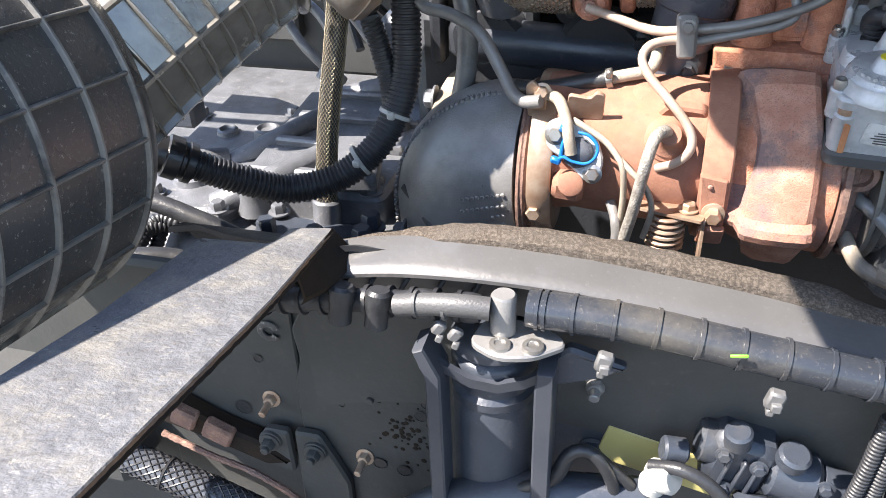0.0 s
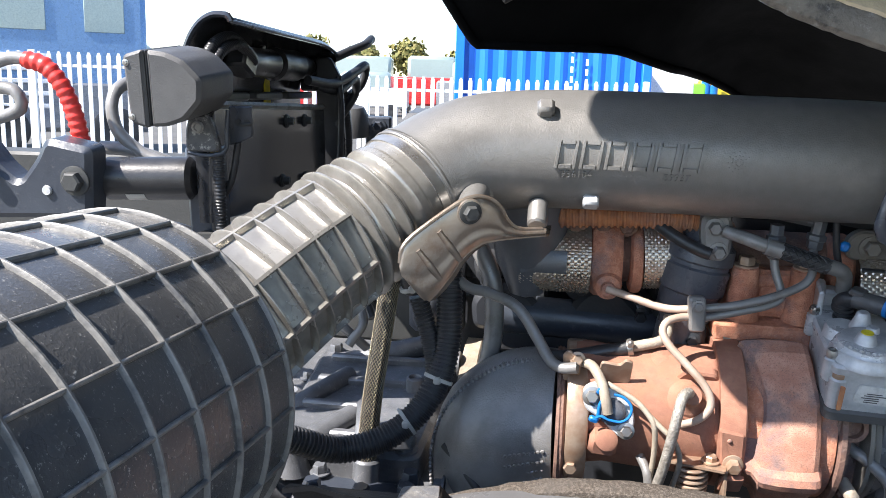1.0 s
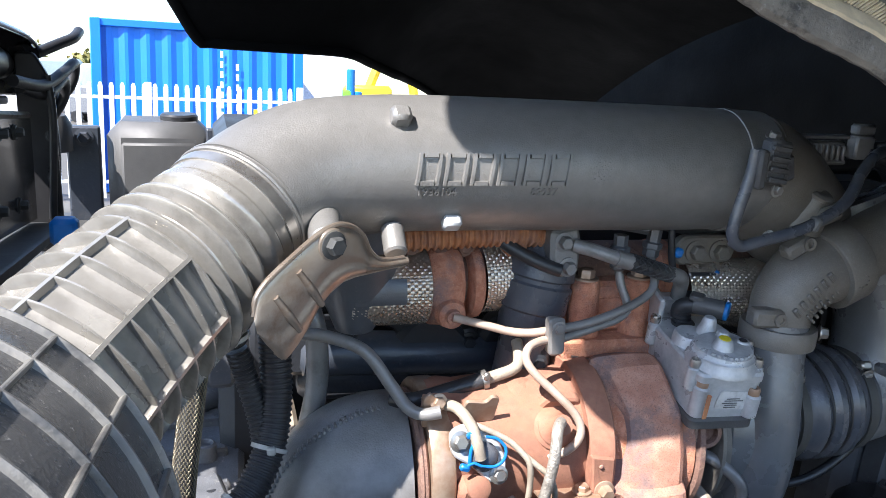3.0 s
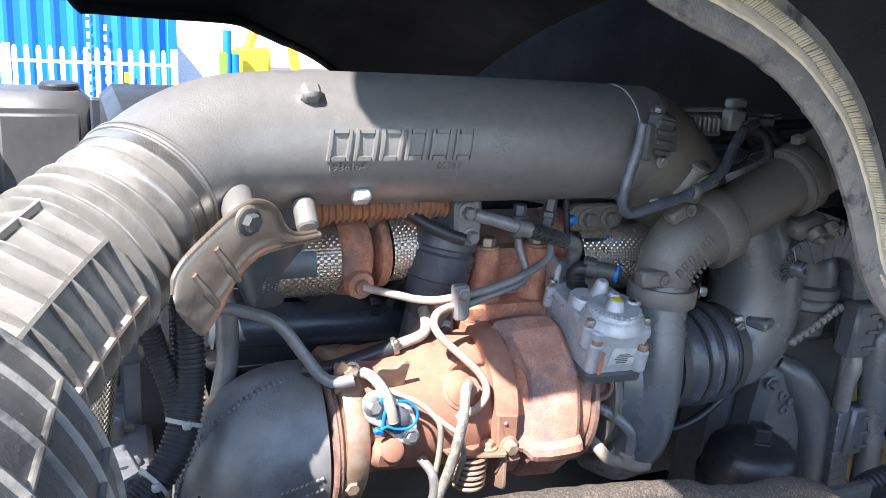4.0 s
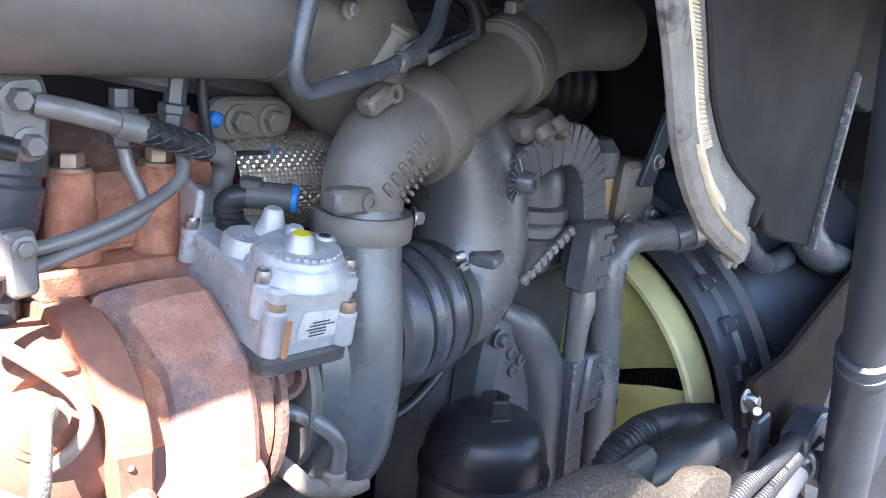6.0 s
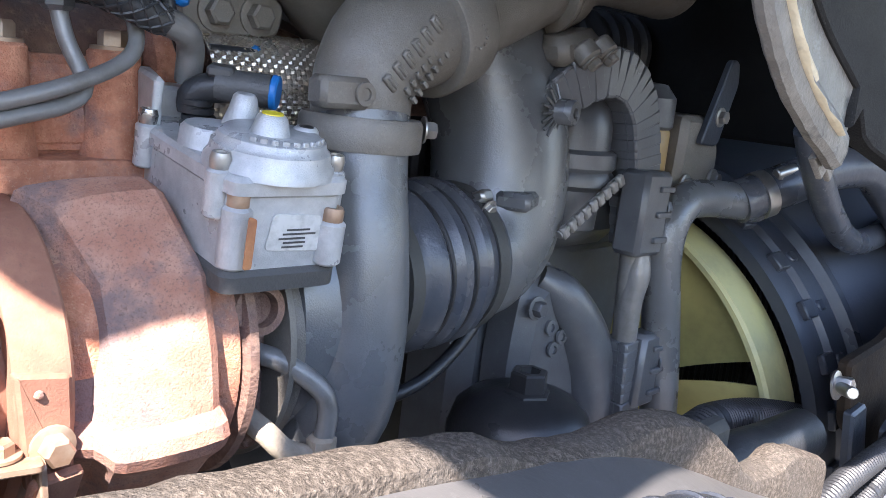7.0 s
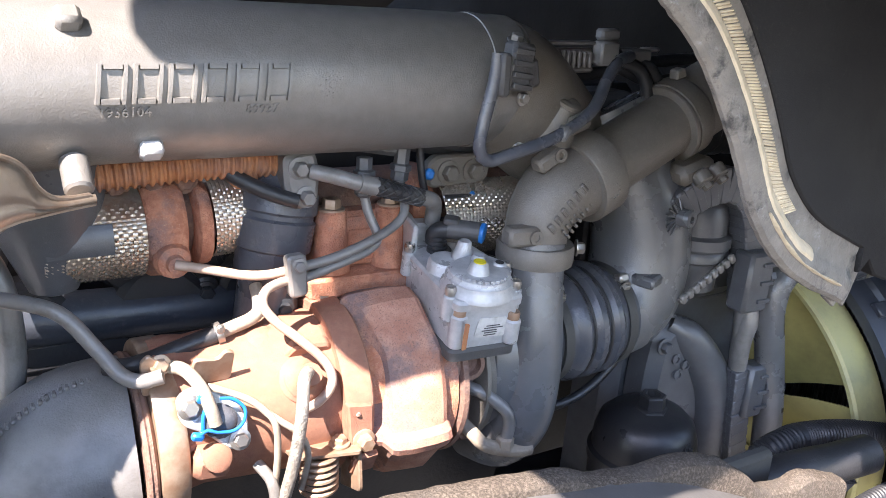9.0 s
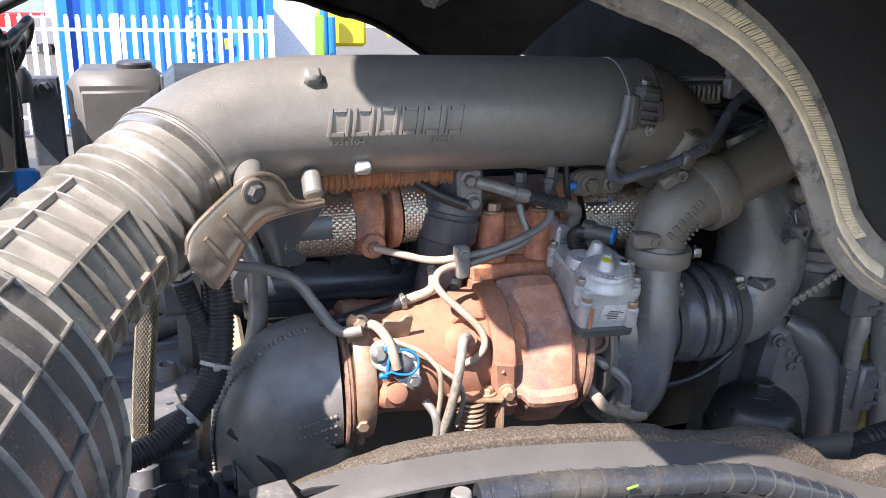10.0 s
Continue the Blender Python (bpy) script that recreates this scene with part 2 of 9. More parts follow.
    red_car=material("red_car_paint", (0.55, 0.03, 0.03), 0.3),
    grey_car=material("grey_car_paint", (0.2, 0.21, 0.23), 0.3),
    leaf=material("dry_green_leaves", (0.12, 0.13, 0.03), 0.7, 0.0, (0.2, 0.17, 0.05), 1.5, 0.7),
    bark=material("brown_bark", (0.10, 0.07, 0.05), 0.9),
    braid=material("steel_braid", (0.33, 0.29, 0.215), 0.38, 0.8, (0.20, 0.17, 0.125), 120, 0.6, 0.2, 900),
    mesh_metal=material("bright_embossed_sheet", (0.60, 0.54, 0.46), 0.30, 0.75, (0.50, 0.41, 0.32), 20, 0.5, 0.15, 300, (0.40, 0.24, 0.15), 12, (0.55, 0.70)),
)


# ---- shapes ----
PLACE = TRUCK


class Geo:
    """Vertices and faces of one mesh."""

    def __init__(self):
        self.v, self.f = [], []

    def add(self, v, f):
        k = len(self.v)
        self.v += [tuple(p) for p in v]
        self.f += [tuple(i + k for i in q) for q in f]
        return self


def thing(name, at, label, category, group="", kind=""):
    ob = new(name)
    ob.location = PLACE @ Vector(at)
    ob.empty_display_size = 0.05
    bpy.context.view_layer.update()
    return tagged(ob, label, category, group, kind)


def part(name, g, mat, parent=None, label="", smooth=38):
    me = bpy.data.meshes.new(name)
    me.from_pydata([PLACE @ Vector(p) for p in g.v], [], g.f)
    me.validate()
    if smooth:
        me.shade_smooth()
        me.set_sharp_from_angle(angle=radians(smooth))
    me.materials.append(MAT[mat])
    ob = new(name, me)
    if parent:
        base = parent
        off = Matrix.Identity(4)
        while base:
            off = base.matrix_basis @ off if base.parent is None else off
            base = base.parent
        ob.parent = parent
        ob.matrix_parent_inverse = off.inverted() if parent.parent is None else Matrix.Identity(4)
    if label:
        tagged(ob, label)
    return ob


def solo(name, g, mat, label, category, group="", kind="", smooth=38):
    """A thing of one mesh."""
    return tagged(part(name, g, mat, None, "", smooth), label, category, group, kind)


def V(*p):
    return Vector(p)


def basis(axis, hint=(0, 0, 1)):
    a = Vector(axis).normalized()
    h = Vector(hint)
    if abs(a.dot(h.normalized())) > 0.97:
        h = Vector((1, 0, 0))
    u = h.cross(a).normalized()
    return u, a.cross(u).normalized(), a


def spline(pts, step):
    """Points along a smooth line through pts, about step apart."""
    p = [Vector(q) for q in pts]
    if len(p) == 2:
        n = max(1, round((p[1] - p[0]).length / step))
        return [p[0].lerp(p[1], i / n) for i in range(n + 1)]
    p = [2 * p[0] - p[1]] + p + [2 * p[-1] - p[-2]]
    out = []
    for i in range(1, len(p) - 2):
        a, b, c, d = p[i - 1:i + 3]
        n = max(2, round((c - b).length / step))
        for k in range(n):
            t = k / n
            out.append(0.5 * (2 * b + (c - a) * t + (2 * a - 5 * b + 4 * c - d) * t * t + (3 * b - a - 3 * c + d) * t ** 3))
    return out + [p[-2]]


def frames(line):
    """A turning-free frame at each point of a line."""
    n = len(line)
    tang = [(line[min(i + 1, n - 1)] - line[max(i - 1, 0)]).normalized() for i in range(n)]
    u, w, _ = basis(tang[0])
    out = []
    for i, t in enumerate(tang):
        u = (u - t * u.dot(t)).normalized()
        out.append((u, t.cross(u), t))
    return out


def sweep(g, pts, r, n=14, step=None, cap=True, flat=1.0):
    """A tube along pts; r is a radius, one for each of pts, or a function of the metres along."""
    rr = r if not callable(r) else r(0)
    base = max(rr) if isinstance(rr, (list, tuple)) else rr
    line = spline(pts, step or max(base * 0.6, 0.004))
    fr = frames(line)
    s, along = 0.0, [0.0]
    for a, b in zip(line, line[1:]):
        s += (b - a).length
        along.append(s)
    if isinstance(r, (list, tuple)):
        stops = [min(range(len(line)), key=lambda i: (line[i] - Vector(q)).length) for q in pts]
        radius = list(np.interp(range(len(line)), stops, r))
    else:
        radius = [r(a) if callable(r) else r for a in along]
    v, f = [], []
    for c, (u, w, _), q in zip(line, fr, radius):
        v += [c + (u * math.cos(6.28319 * k / n) + w * math.sin(6.28319 * k / n) * flat) * q for k in range(n)]
    for i in range(len(line) - 1):
        f += [(i * n + k, i * n + (k + 1) % n, (i + 1) * n + (k + 1) % n, (i + 1) * n + k) for k in range(n)]
    if cap:
        f += [tuple(range(n))[::-1], tuple((len(line) - 1) * n + k for k in range(n))]
    return g.add(v, f)


def corrugated(g, pts, r, pitch, depth, n=16):
    wave = (0, 0, -depth, -depth)
    total = [0]

    def rad(s):
        total[0] += 1
        return r + wave[total[0] % 4]
    return sweep(g, pts, rad, n, pitch / 4)


def lathe(g, o, axis, prof, n=32, a0=0.0, a1=360.0, hint=(0, 0, 1)):
    """A profile of (along, radius) turned about the axis from o."""
    u, w, a = basis(axis, hint)
    o = Vector(o)
    full = a1 - a0 >= 359.9
    m = n if full else n + 1
    v, f = [], []
    for d, r in prof:
        for k in range(m):
            t = radians(a0 + (a1 - a0) * k / n)
            v.append(o + a * d + (u * math.cos(t) + w * math.sin(t)) * r)
    for i in range(len(prof) - 1):
        for k in range(m if full else m - 1):
            j = (k + 1) % m
            f.append((i * m + k, i * m + j, (i + 1) * m + j, (i + 1) * m + k))
    if full:
        if prof[0][1] > 1e-4:
            f.append(tuple(range(m))[::-1])
        if prof[-1][1] > 1e-4:
            f.append(tuple((len(prof) - 1) * m + k for k in range(m)))
    return g.add(v, f)


def rod(g, a, b, r, n=14, ch=None):
    a, b = Vector(a), Vector(b)
    h = (b - a).length
    c = min(r * 0.2, h * 0.2) if ch is None else ch
    return lathe(g, a, b - a, [(0, r - c), (c, r), (h - c, r), (h, r - c)], n)


def box(g, c, s, rot=None, b=None):
    """A box with chamfered edges; rot: a 3x3 turn."""
    c = Vector(c)
    x, y, z = (q / 2 for q in s)
    b = min(s) * 0.12 if b is None else b
    R = rot or Matrix.Identity(3)
    v, idx = [], {}
    for sx in (-1, 1):
        for sy in (-1, 1):
            for sz in (-1, 1):
                for k, p in enumerate(((x, y - b, z - b), (x - b, y, z - b), (x - b, y - b, z))):
                    idx[sx, sy, sz, k] = len(v)
                    v.append(c + R @ Vector((p[0] * sx, p[1] * sy, p[2] * sz)))
    f = []
    q = [(-1, -1), (1, -1), (1, 1), (-1, 1)]
    for s0 in (-1, 1):
        f.append([idx[s0, a, d, 0] for a, d in q])
        f.append([idx[a, s0, d, 1] for a, d in q])
        f.append([idx[a, d, s0, 2] for a, d in q])
    for a in (-1, 1):
        for d in (-1, 1):
            f.append([idx[a, d, -1, 0], idx[a, d, 1, 0], idx[a, d, 1, 1], idx[a, d, -1, 1]])
            f.append([idx[a, -1, d, 0], idx[a, 1, d, 0], idx[a, 1, d, 2], idx[a, -1, d, 2]])
            f.append([idx[-1, a, d, 1], idx[1, a, d, 1], idx[1, a, d, 2], idx[-1, a, d, 2]])
            for e in (-1, 1):
                f.append([idx[a, d, e, k] for k in range(3)])
    out = []
    for face in f:
        p = [v[i] for i in face]
        nn = (p[1] - p[0]).cross(p[2] - p[1])
        mid = sum(p, Vector()) / len(p)
        out.append(tuple(face) if nn.dot(mid - c) > 0 else tuple(face[::-1]))
    return g.add(v, out)


def prism(g, poly, o, ux, uy, depth, b=0.001, hollow=0):
    """A flat outline in the plane (ux, uy) at o, thick along ux x uy, with a chamfered front."""
    o, ux, uy = Vector(o), Vector(ux).normalized(), Vector(uy)
    uy = (uy - ux * uy.dot(ux)).normalized()
    nz = ux.cross(uy)
    p = [Vector((a, c)) for a, c in poly]
    if sum(a.x * c.y - c.x * a.y for a, c in zip(p, p[1:] + p[:1])) < 0:
        p.reverse()
    n = len(p)
    inset = []
    for i in range(n):
        d1, d2 = (p[i] - p[i - 1]).normalized(), (p[(i + 1) % n] - p[i]).normalized()
        nn = Vector((-d1.y - d2.y, d1.x + d2.x))
        inset.append(p[i] + nn.normalized() * b if nn.length > 1e-6 else p[i])
    v = [o + ux * a.x + uy * a.y for a in p]
    v += [o + ux * a.x + uy * a.y + nz * (depth - b) for a in p]
    v += [o + ux * a.x + uy * a.y + nz * depth for a in inset]
    f = [tuple(range(n))[::-1], tuple(range(2 * n, 3 * n))]
    for k in (0, n):
        f += [(k + i, k + (i + 1) % n, k + n + (i + 1) % n, k + n + i) for i in range(n)]
    return g.add(v, f)


def rounded(poly, r, k=4):
    """The outline with its corners rounded."""
    p = [Vector(q) for q in poly]
    out = []
    for i in range(len(p)):
        a, c, d = p[i - 1], p[i], p[(i + 1) % len(p)]
        q = min(r, (a - c).length * 0.45, (d - c).length * 0.45)
        s, e = c + (a - c).normalized() * q, c + (d - c).normalized() * q
        for j in range(k + 1):
            t = j / k
            out.append(tuple((1 - t) ** 2 * s + 2 * t * (1 - t) * c + t * t * e))
    return out


def bolt(g, o, axis, r, h=None, washer=True):
    """A hexagon head on a washer, standing on o."""
    h = h or r * 0.9
    a = Vector(axis).normalized()
    o = Vector(o)
    if washer:
        lathe(g, o, a, [(0, r * 1.45), (r * 0.22, r * 1.45), (r * 0.25, r * 1.38)], 18)
        o = o + a * r * 0.25
    lathe(g, o, a, [(0, r), (h * 0.8, r), (h, r * 0.82)], 6)
    return g


def sheet(g, rows, thick=0.0, back=None):
    """A surface through a grid of points, with a back side thick along the vector back."""
    m, n = len(rows), len(rows[0])
    v = [Vector(p) for r in rows for p in r]
    f = [(i * n + k, i * n + k + 1, (i + 1) * n + k + 1, (i + 1) * n + k) for i in range(m - 1) for k in range(n - 1)]
    if back is None:
        return g.add(v, f)
    off = len(v)
    v += [p + Vector(back) * thick for p in v]
    f += [tuple(i + off for i in q[::-1]) for q in f]
    edge = [i for i in range(n)] + [i * n + n - 1 for i in range(1, m)] + [(m - 1) * n + k for k in range(n - 2, -1, -1)] + [i * n for i in range(m - 2, 0, -1)]
    f += [(b, a, a + off, b + off) for a, b in zip(edge, edge[1:] + edge[:1])]
    return g.add(v, f)


# ---- cab tipped up over the engine ----
LIP = [(-0.50, 2.52), (-0.40, 2.33), (-0.30, 2.205), (-0.21, 2.165), (-0.12, 2.125), (-0.04, 2.090), (0.02, 2.066), (0.088, 2.036), (0.163, 2.011), (0.222, 1.984), (0.262, 1.956), (0.293, 1.929),
       (0.327, 1.886), (0.357, 1.840), (0.387, 1.789), (0.431, 1.744), (0.476, 1.715), (0.545, 1.684)]
cab = thing("truck_cab", (0.4, 1.3, 2.3), "black underside and wheel arch of a tipped truck cab", "truck cab")
lip = [Vector((x, 0.604, z)) for x, z in LIP]
lip_fine = spline(lip, 0.006)
fr = frames(lip_fine)
lip_out = []
for u, w, t in fr:
    o = Vector((-t.z, 0, t.x)).normalized()
    lip_out.append(o)
rng = random.Random(11)
# the flange along the arch, a pressed channel with a rolled inner edge
g = Geo()
prof = [(0.003, 0.004), (0.0, 0.001), (0.0, -0.004), (0.004, -0.008), (0.014, -0.009), (0.024, -0.007), (0.031, -0.002), (0.036, 0.001), (0.062, 0.002)]
rows = []
for k, (c, o) in enumerate(zip(lip_fine, lip_out)):
    j = rng.uniform(-0.0006, 0.0006)
    rows.append([c + o * (a + (j if a < 0.005 else 0)) + Vector((0, b, 0)) for a, b in prof])
sheet(g, rows)
part("arch_flange", g, "lip_grey", cab, "grey primed flange with chipped edge")
# bead of sealer, laid in short overlapping licks, ending before the tip
stop = len(lip_fine) - 26
rows = []
for k in range(8, stop + 12):
    c, o = lip_fine[k], lip_out[k]
    w = 0.0006 * rng.uniform(-1, 1)
    rows.append([c + o * a + Vector((0, b, 0)) for a, b in ((0.0225 + w, -0.0070), (0.0255 + w, -0.0082), (0.030, -0.0058), (0.0345, -0.0022), (0.0365 + w, 0.0006))])
g = Geo()
sheet(g, rows)
part("sealer_band", g, "lip", cab, "tan brushed band of seam sealer")
g = Geo()
for k in range(8, stop):
    for half in (0.0, 0.5):
        c = lip_fine[k].lerp(lip_fine[k + 1], half)
        o, t = lip_out[k], fr[k][2]
        along = (o + t * 0.75).normalized()
        up = Vector((0, -1, 0))
        R = Matrix((along, up.cross(along) * -1, up)).transposed()
        box(g, c + o * 0.0430 + Vector((0, 0.0008, 0)), (0.0158, 0.0022, 0.0026), R, 0.0008)
part("seam_bead", g, "lip", cab, "tan bead of seam sealer in licks")
# smeared sealer and frayed tip
g = Geo()
tip = [lip_fine[k] + lip_out[k] * 0.016 + Vector((0, -0.0085, 0)) for k in range(stop - 6, len(lip_fine) - 3, 3)]
sweep(g, tip, [0.003 + 0.004 * ((3 * k) % 5) / 5 for k in range(len(tip))], 8, 0.004, flat=0.35)
part("sealer_smear", g, "lip", cab, "smear of pale sealer")
g = Geo()
prism(g, [(0.530, 1.690), (0.550, 1.676), (0.556, 1.682), (0.566, 1.674), (0.572, 1.684), (0.585, 1.722), (0.570, 1.735)], (0, 0.612, 0), (1, 0, 0), (0, 0, 1), 0.004, 0.001)
part("frayed_tip", g, "lip_grey", cab)
g = Geo()
for k in range(30, 130):
    for q in range(5):
        c = lip_fine[k].lerp(lip_fine[k + 1], rng.random()) + lip_out[k] * (0.0515 + 0.0075 * rng.random())
        lathe(g, c + Vector((0, 0.0010, 0)), (rng.uniform(-0.4, 0.4), -1, rng.uniform(-0.4, 0.4)), [(0, rng.uniform(0.0008, 0.0014)), (0.0008, 0.0004), (0.0010, 0.0)], 5)
part("stone_chip_strip", g, "foil", cab, "pale stone-chipped strip beside the bead")
# flat speckled arch panel with its notch and pale edge strip
edge = [lip_fine[k] + lip_out[k] * 0.060 for k in range(40, len(lip_fine), 4)]
g = Geo()
prism(g, [(0.18, 2.75)] + [(c.x, c.z) for c in edge] + [(0.572, 1.712), (0.585, 1.724), (0.60, 1.706), (0.62, 1.698), (0.655, 1.690), (0.70, 1.680), (0.742, 1.671), (0.755, 1.845), (0.80, 2.75)],
      (0, 0.618, 0), (1, 0, 0), (0, 0, 1), 0.016, 0.002)
part("arch_panel", g, "cab", cab, "black sound-coated wheel arch panel")
g = Geo()
prism(g, [(0.740, 1.668), (0.752, 1.668), (0.770, 1.845), (0.762, 1.850), (0.751, 1.78)], (0, 0.606, 0), (1, 0, 0), (0, 0, 1), 0.010, 0.002)
part("edge_strip", g, "chipped", cab, "pale chipped edge strip")
g = Geo()
prism(g, [(0.735, 1.80), (0.80, 1.84), (1.0, 1.80), (1.8, 1.9), (1.8, 2.75), (0.78, 2.75)], (0, 0.66, 0), (1, 0, 0), (0, 0, 1), 0.02, 0.002)
part("rear_arch_panel", g, "cab", cab)
# floor pan between near flange and far sill
far_edge = [(-0.52, 1.78, 2.26), (-0.43, 1.85, 2.14), (-0.37, 1.90, 2.04), (-0.318, 1.961, 1.955), (-0.29, 1.975, 1.947), (-0.15, 2.03, 1.941), (0.021, 2.105, 1.933), (0.11, 2.22, 1.905),
            (0.208, 2.376, 1.869), (0.278, 2.55, 1.847), (0.40, 2.75, 1.80), (0.55, 2.9, 1.72), (0.9, 2.95, 1.5)]
near = spline(lip, 0.02)
fe = spline(far_edge, 0.02)
g = Geo()
rows = []
m = 60
for i in range(m + 1):
    a = near[round(i * (len(near) - 1) / m)] + Vector((0.02, 0.012, 0.02))
    a.z = max(a.z, 2.03)
    b = fe[round(i * (len(fe) - 1) / m)]
    row = []
    for k in range(19):
        t = k / 18
        h = 0.26 * math.sin(math.pi * t) ** 0.6
        row.append(a.lerp(b, t) + Vector((0.25 * h, 0, h)))
    rows.append(row)
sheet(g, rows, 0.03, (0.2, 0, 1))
# pan and sill take the darker copy, with under-cab shade in its colour
part("floor_pan", g, "cab_shaded", cab, "black coated floor pan, darkened for shade, with dull patches")
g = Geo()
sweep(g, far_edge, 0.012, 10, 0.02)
part("sill_edge", g, "cab_shaded", cab)
for x, y in ((-0.12, 1.75), (0.06, 1.85), (0.16, 1.65)):
    g = Geo()
    lathe(g, (x, y, 2.205 - 0.1 * abs(x)), (0, 0, -1), [(-0.04, 0.035), (0.02, 0.03), (0.024, 0.018), (0.018, 0.012)], 20)
    part("floor_plug", g, "plastic_grey", cab)
# outer side of the cab above the arch: unseen, added and cut to block the sun
g = Geo()
prism(g, [(-0.14, 2.05), (-0.05, 2.10), (0.1, 2.16), (0.25, 2.185), (0.30, 2.02), (0.7, 1.94), (1.6, 1.92), (2.2, 2.4), (1.8, 3.9), (-0.60, 3.9), (-0.552, 2.75), (-0.505, 2.52)], (0, 0.38, 0), (1, 0, 0), (0, 0, 1), 0.03, 0.01)
part("outer_skin", g, "cab", cab)
# bulkheads and inner panels, coloured near black to stand for shade
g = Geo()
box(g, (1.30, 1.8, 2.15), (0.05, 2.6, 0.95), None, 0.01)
part("front_bulkhead", g, "cab_shaded", cab)
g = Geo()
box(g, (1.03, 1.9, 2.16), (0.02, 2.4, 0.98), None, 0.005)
part("inner_bulkhead", g, "cab_shaded", cab)
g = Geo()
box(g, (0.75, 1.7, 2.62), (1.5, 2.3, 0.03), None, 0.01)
part("inner_floor", g, "cab_shaded", cab)
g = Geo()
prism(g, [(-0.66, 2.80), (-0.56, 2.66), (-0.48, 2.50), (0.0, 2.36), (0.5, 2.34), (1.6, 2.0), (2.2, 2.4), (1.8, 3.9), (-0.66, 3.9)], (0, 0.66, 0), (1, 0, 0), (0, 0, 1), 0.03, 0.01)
part("side_panel", g, "cab_shaded", cab)


# ---- air filter and intake ----
FA = Vector((-0.509, 0.55, 1.690))
FD = Vector((0.088, 1.0, -0.127)).normalized()
FR = 0.1715
air_filter = thing("air_filter_housing", FA, "large dusty black plastic air filter canister with raised rib grid", "air filter")
g = Geo()
lathe(g, FA, FD, [(-0.56, 0.0), (-0.56, 0.12), (-0.545, 0.158), (-0.52, FR), (0.010, FR), (0.024, FR - 0.003), (0.038, FR - 0.011), (0.047, FR - 0.023), (0.051, FR - 0.045), (0.050, 0.0)], 96)
part("shell", g, "filter", air_filter)
fu, fw, _ = basis(FD)
for k in range(11):
    g = Geo()
    d = (0.011 if k == 0 else 0.015) - 0.054 * k
    lathe(g, FA, FD, [(d - 0.0026, FR - 0.004), (d - 0.0019, FR + 0.0030), (d - 0.0010, FR + 0.0042), (d + 0.0010, FR + 0.0042), (d + 0.0019, FR + 0.0030), (d + 0.0026, FR - 0.004)], 96)
    part("ring_rib", g, "rib", air_filter)
for k in range(20):
    ang = radians(143.4 - 18 * k)
    rad = fu * math.cos(ang) + fw * math.sin(ang)
    g = Geo()
    R = Matrix((FD.cross(rad), FD, rad)).transposed()
    box(g, FA + rad * (FR - 0.0004) - FD * 0.253, (0.0038, 0.530, 0.0088), R, 0.0014)
    part("long_rib", g, "rib", air_filter)

B0 = Vector((-0.2843, 0.9001, 1.8267))
BEL = [tuple(B0), (-0.325, 0.856, 1.797), (-0.395, 0.776, 1.752), (-0.455, 0.695, 1.706), (-0.508, 0.615, 1.655)]
bd = (Vector(BEL[1]) - B0).normalized()
bellows = thing("intake_bellows", B0, "glossy silver-grey plastic intake bellows clamped to the pipe", "air duct")


FOLDS = [(-0.01, 0.0745), (0.0, 0.0745), (0.030, 0.075), (0.034, 0.0775), (0.045, 0.0785), (0.049, 0.0765), (0.056, 0.0677), (0.060, 0.0677), (0.0705, 0.0825), (0.0735, 0.0825), (0.079, 0.0693), (0.083, 0.0685), (0.0925, 0.0843),
         (0.0955, 0.0843), (0.101, 0.0704), (0.105, 0.0698), (0.1145, 0.0864), (0.1175, 0.0864), (0.123, 0.0724), (0.128, 0.0724), (0.1285, 0.0745)]


def bellows_radius(s):
    """Sharp-crested folds behind the plain collar, then the stiff ribbed end."""
    return float(np.interp(s, [q[0] for q in FOLDS], [q[1] for q in FOLDS])) if s < 0.1285 else 0.066 + 0.02 * (s - 0.1285)


g = Geo()
sweep(g, BEL, bellows_radius, 72, 0.0012)
part("bellows_body", g, "bellows", bellows)
line = spline(BEL, 0.002)
bfr = frames(line)


def rib_height(i):
    return 0.0845 + 0.045 * max(0.0, i * 0.002 - 0.13)


for s in (0.131, 0.157, 0.185, 0.213, 0.241, 0.269, 0.297, 0.325):
    i = min(len(line) - 2, round(s / 0.002))
    hi = rib_height(i)
    g = Geo()
    lathe(g, line[i], bfr[i][2], [(-0.0024, 0.0735), (-0.0015, hi - 0.001), (-0.0008, hi), (0.0008, hi), (0.0015, hi - 0.001), (0.0024, 0.0735)], 64)
    part("ring_rib", g, "bellows", bellows)
for k in range(8):
    a0, a1 = radians(45 * k + 40), radians(45 * k + 85)
    rows = []
    for i in range(65, len(line) - 1, 5):
        u, w, t = bfr[i]
        r = rib_height(i) - 0.006
        rows.append([line[i] + (u * math.cos(a) + w * math.sin(a)) * r for a in (a0, a1)])
    g = Geo()
    sheet(g, rows)
    part("panel", g, "bellows", bellows)
for k in range(8):
    ang = radians(45 * k + 40)
    g = Geo()
    rows = []
    for i in range(65, len(line) - 1, 5):
        u, w, t = bfr[i]
        rad = u * math.cos(ang) + w * math.sin(ang)
        side = t.cross(rad) * 0.0019
        hi = rib_height(i)
        rows.append([line[i] + rad * 0.0735 - side * 1.4, line[i] + rad * hi - side, line[i] + rad * hi + side, line[i] + rad * 0.0735 + side * 1.4])
    sheet(g, rows)
    part("long_rib", g, "bellows", bellows)
gu, gw, _ = bfr[0]
g = Geo()
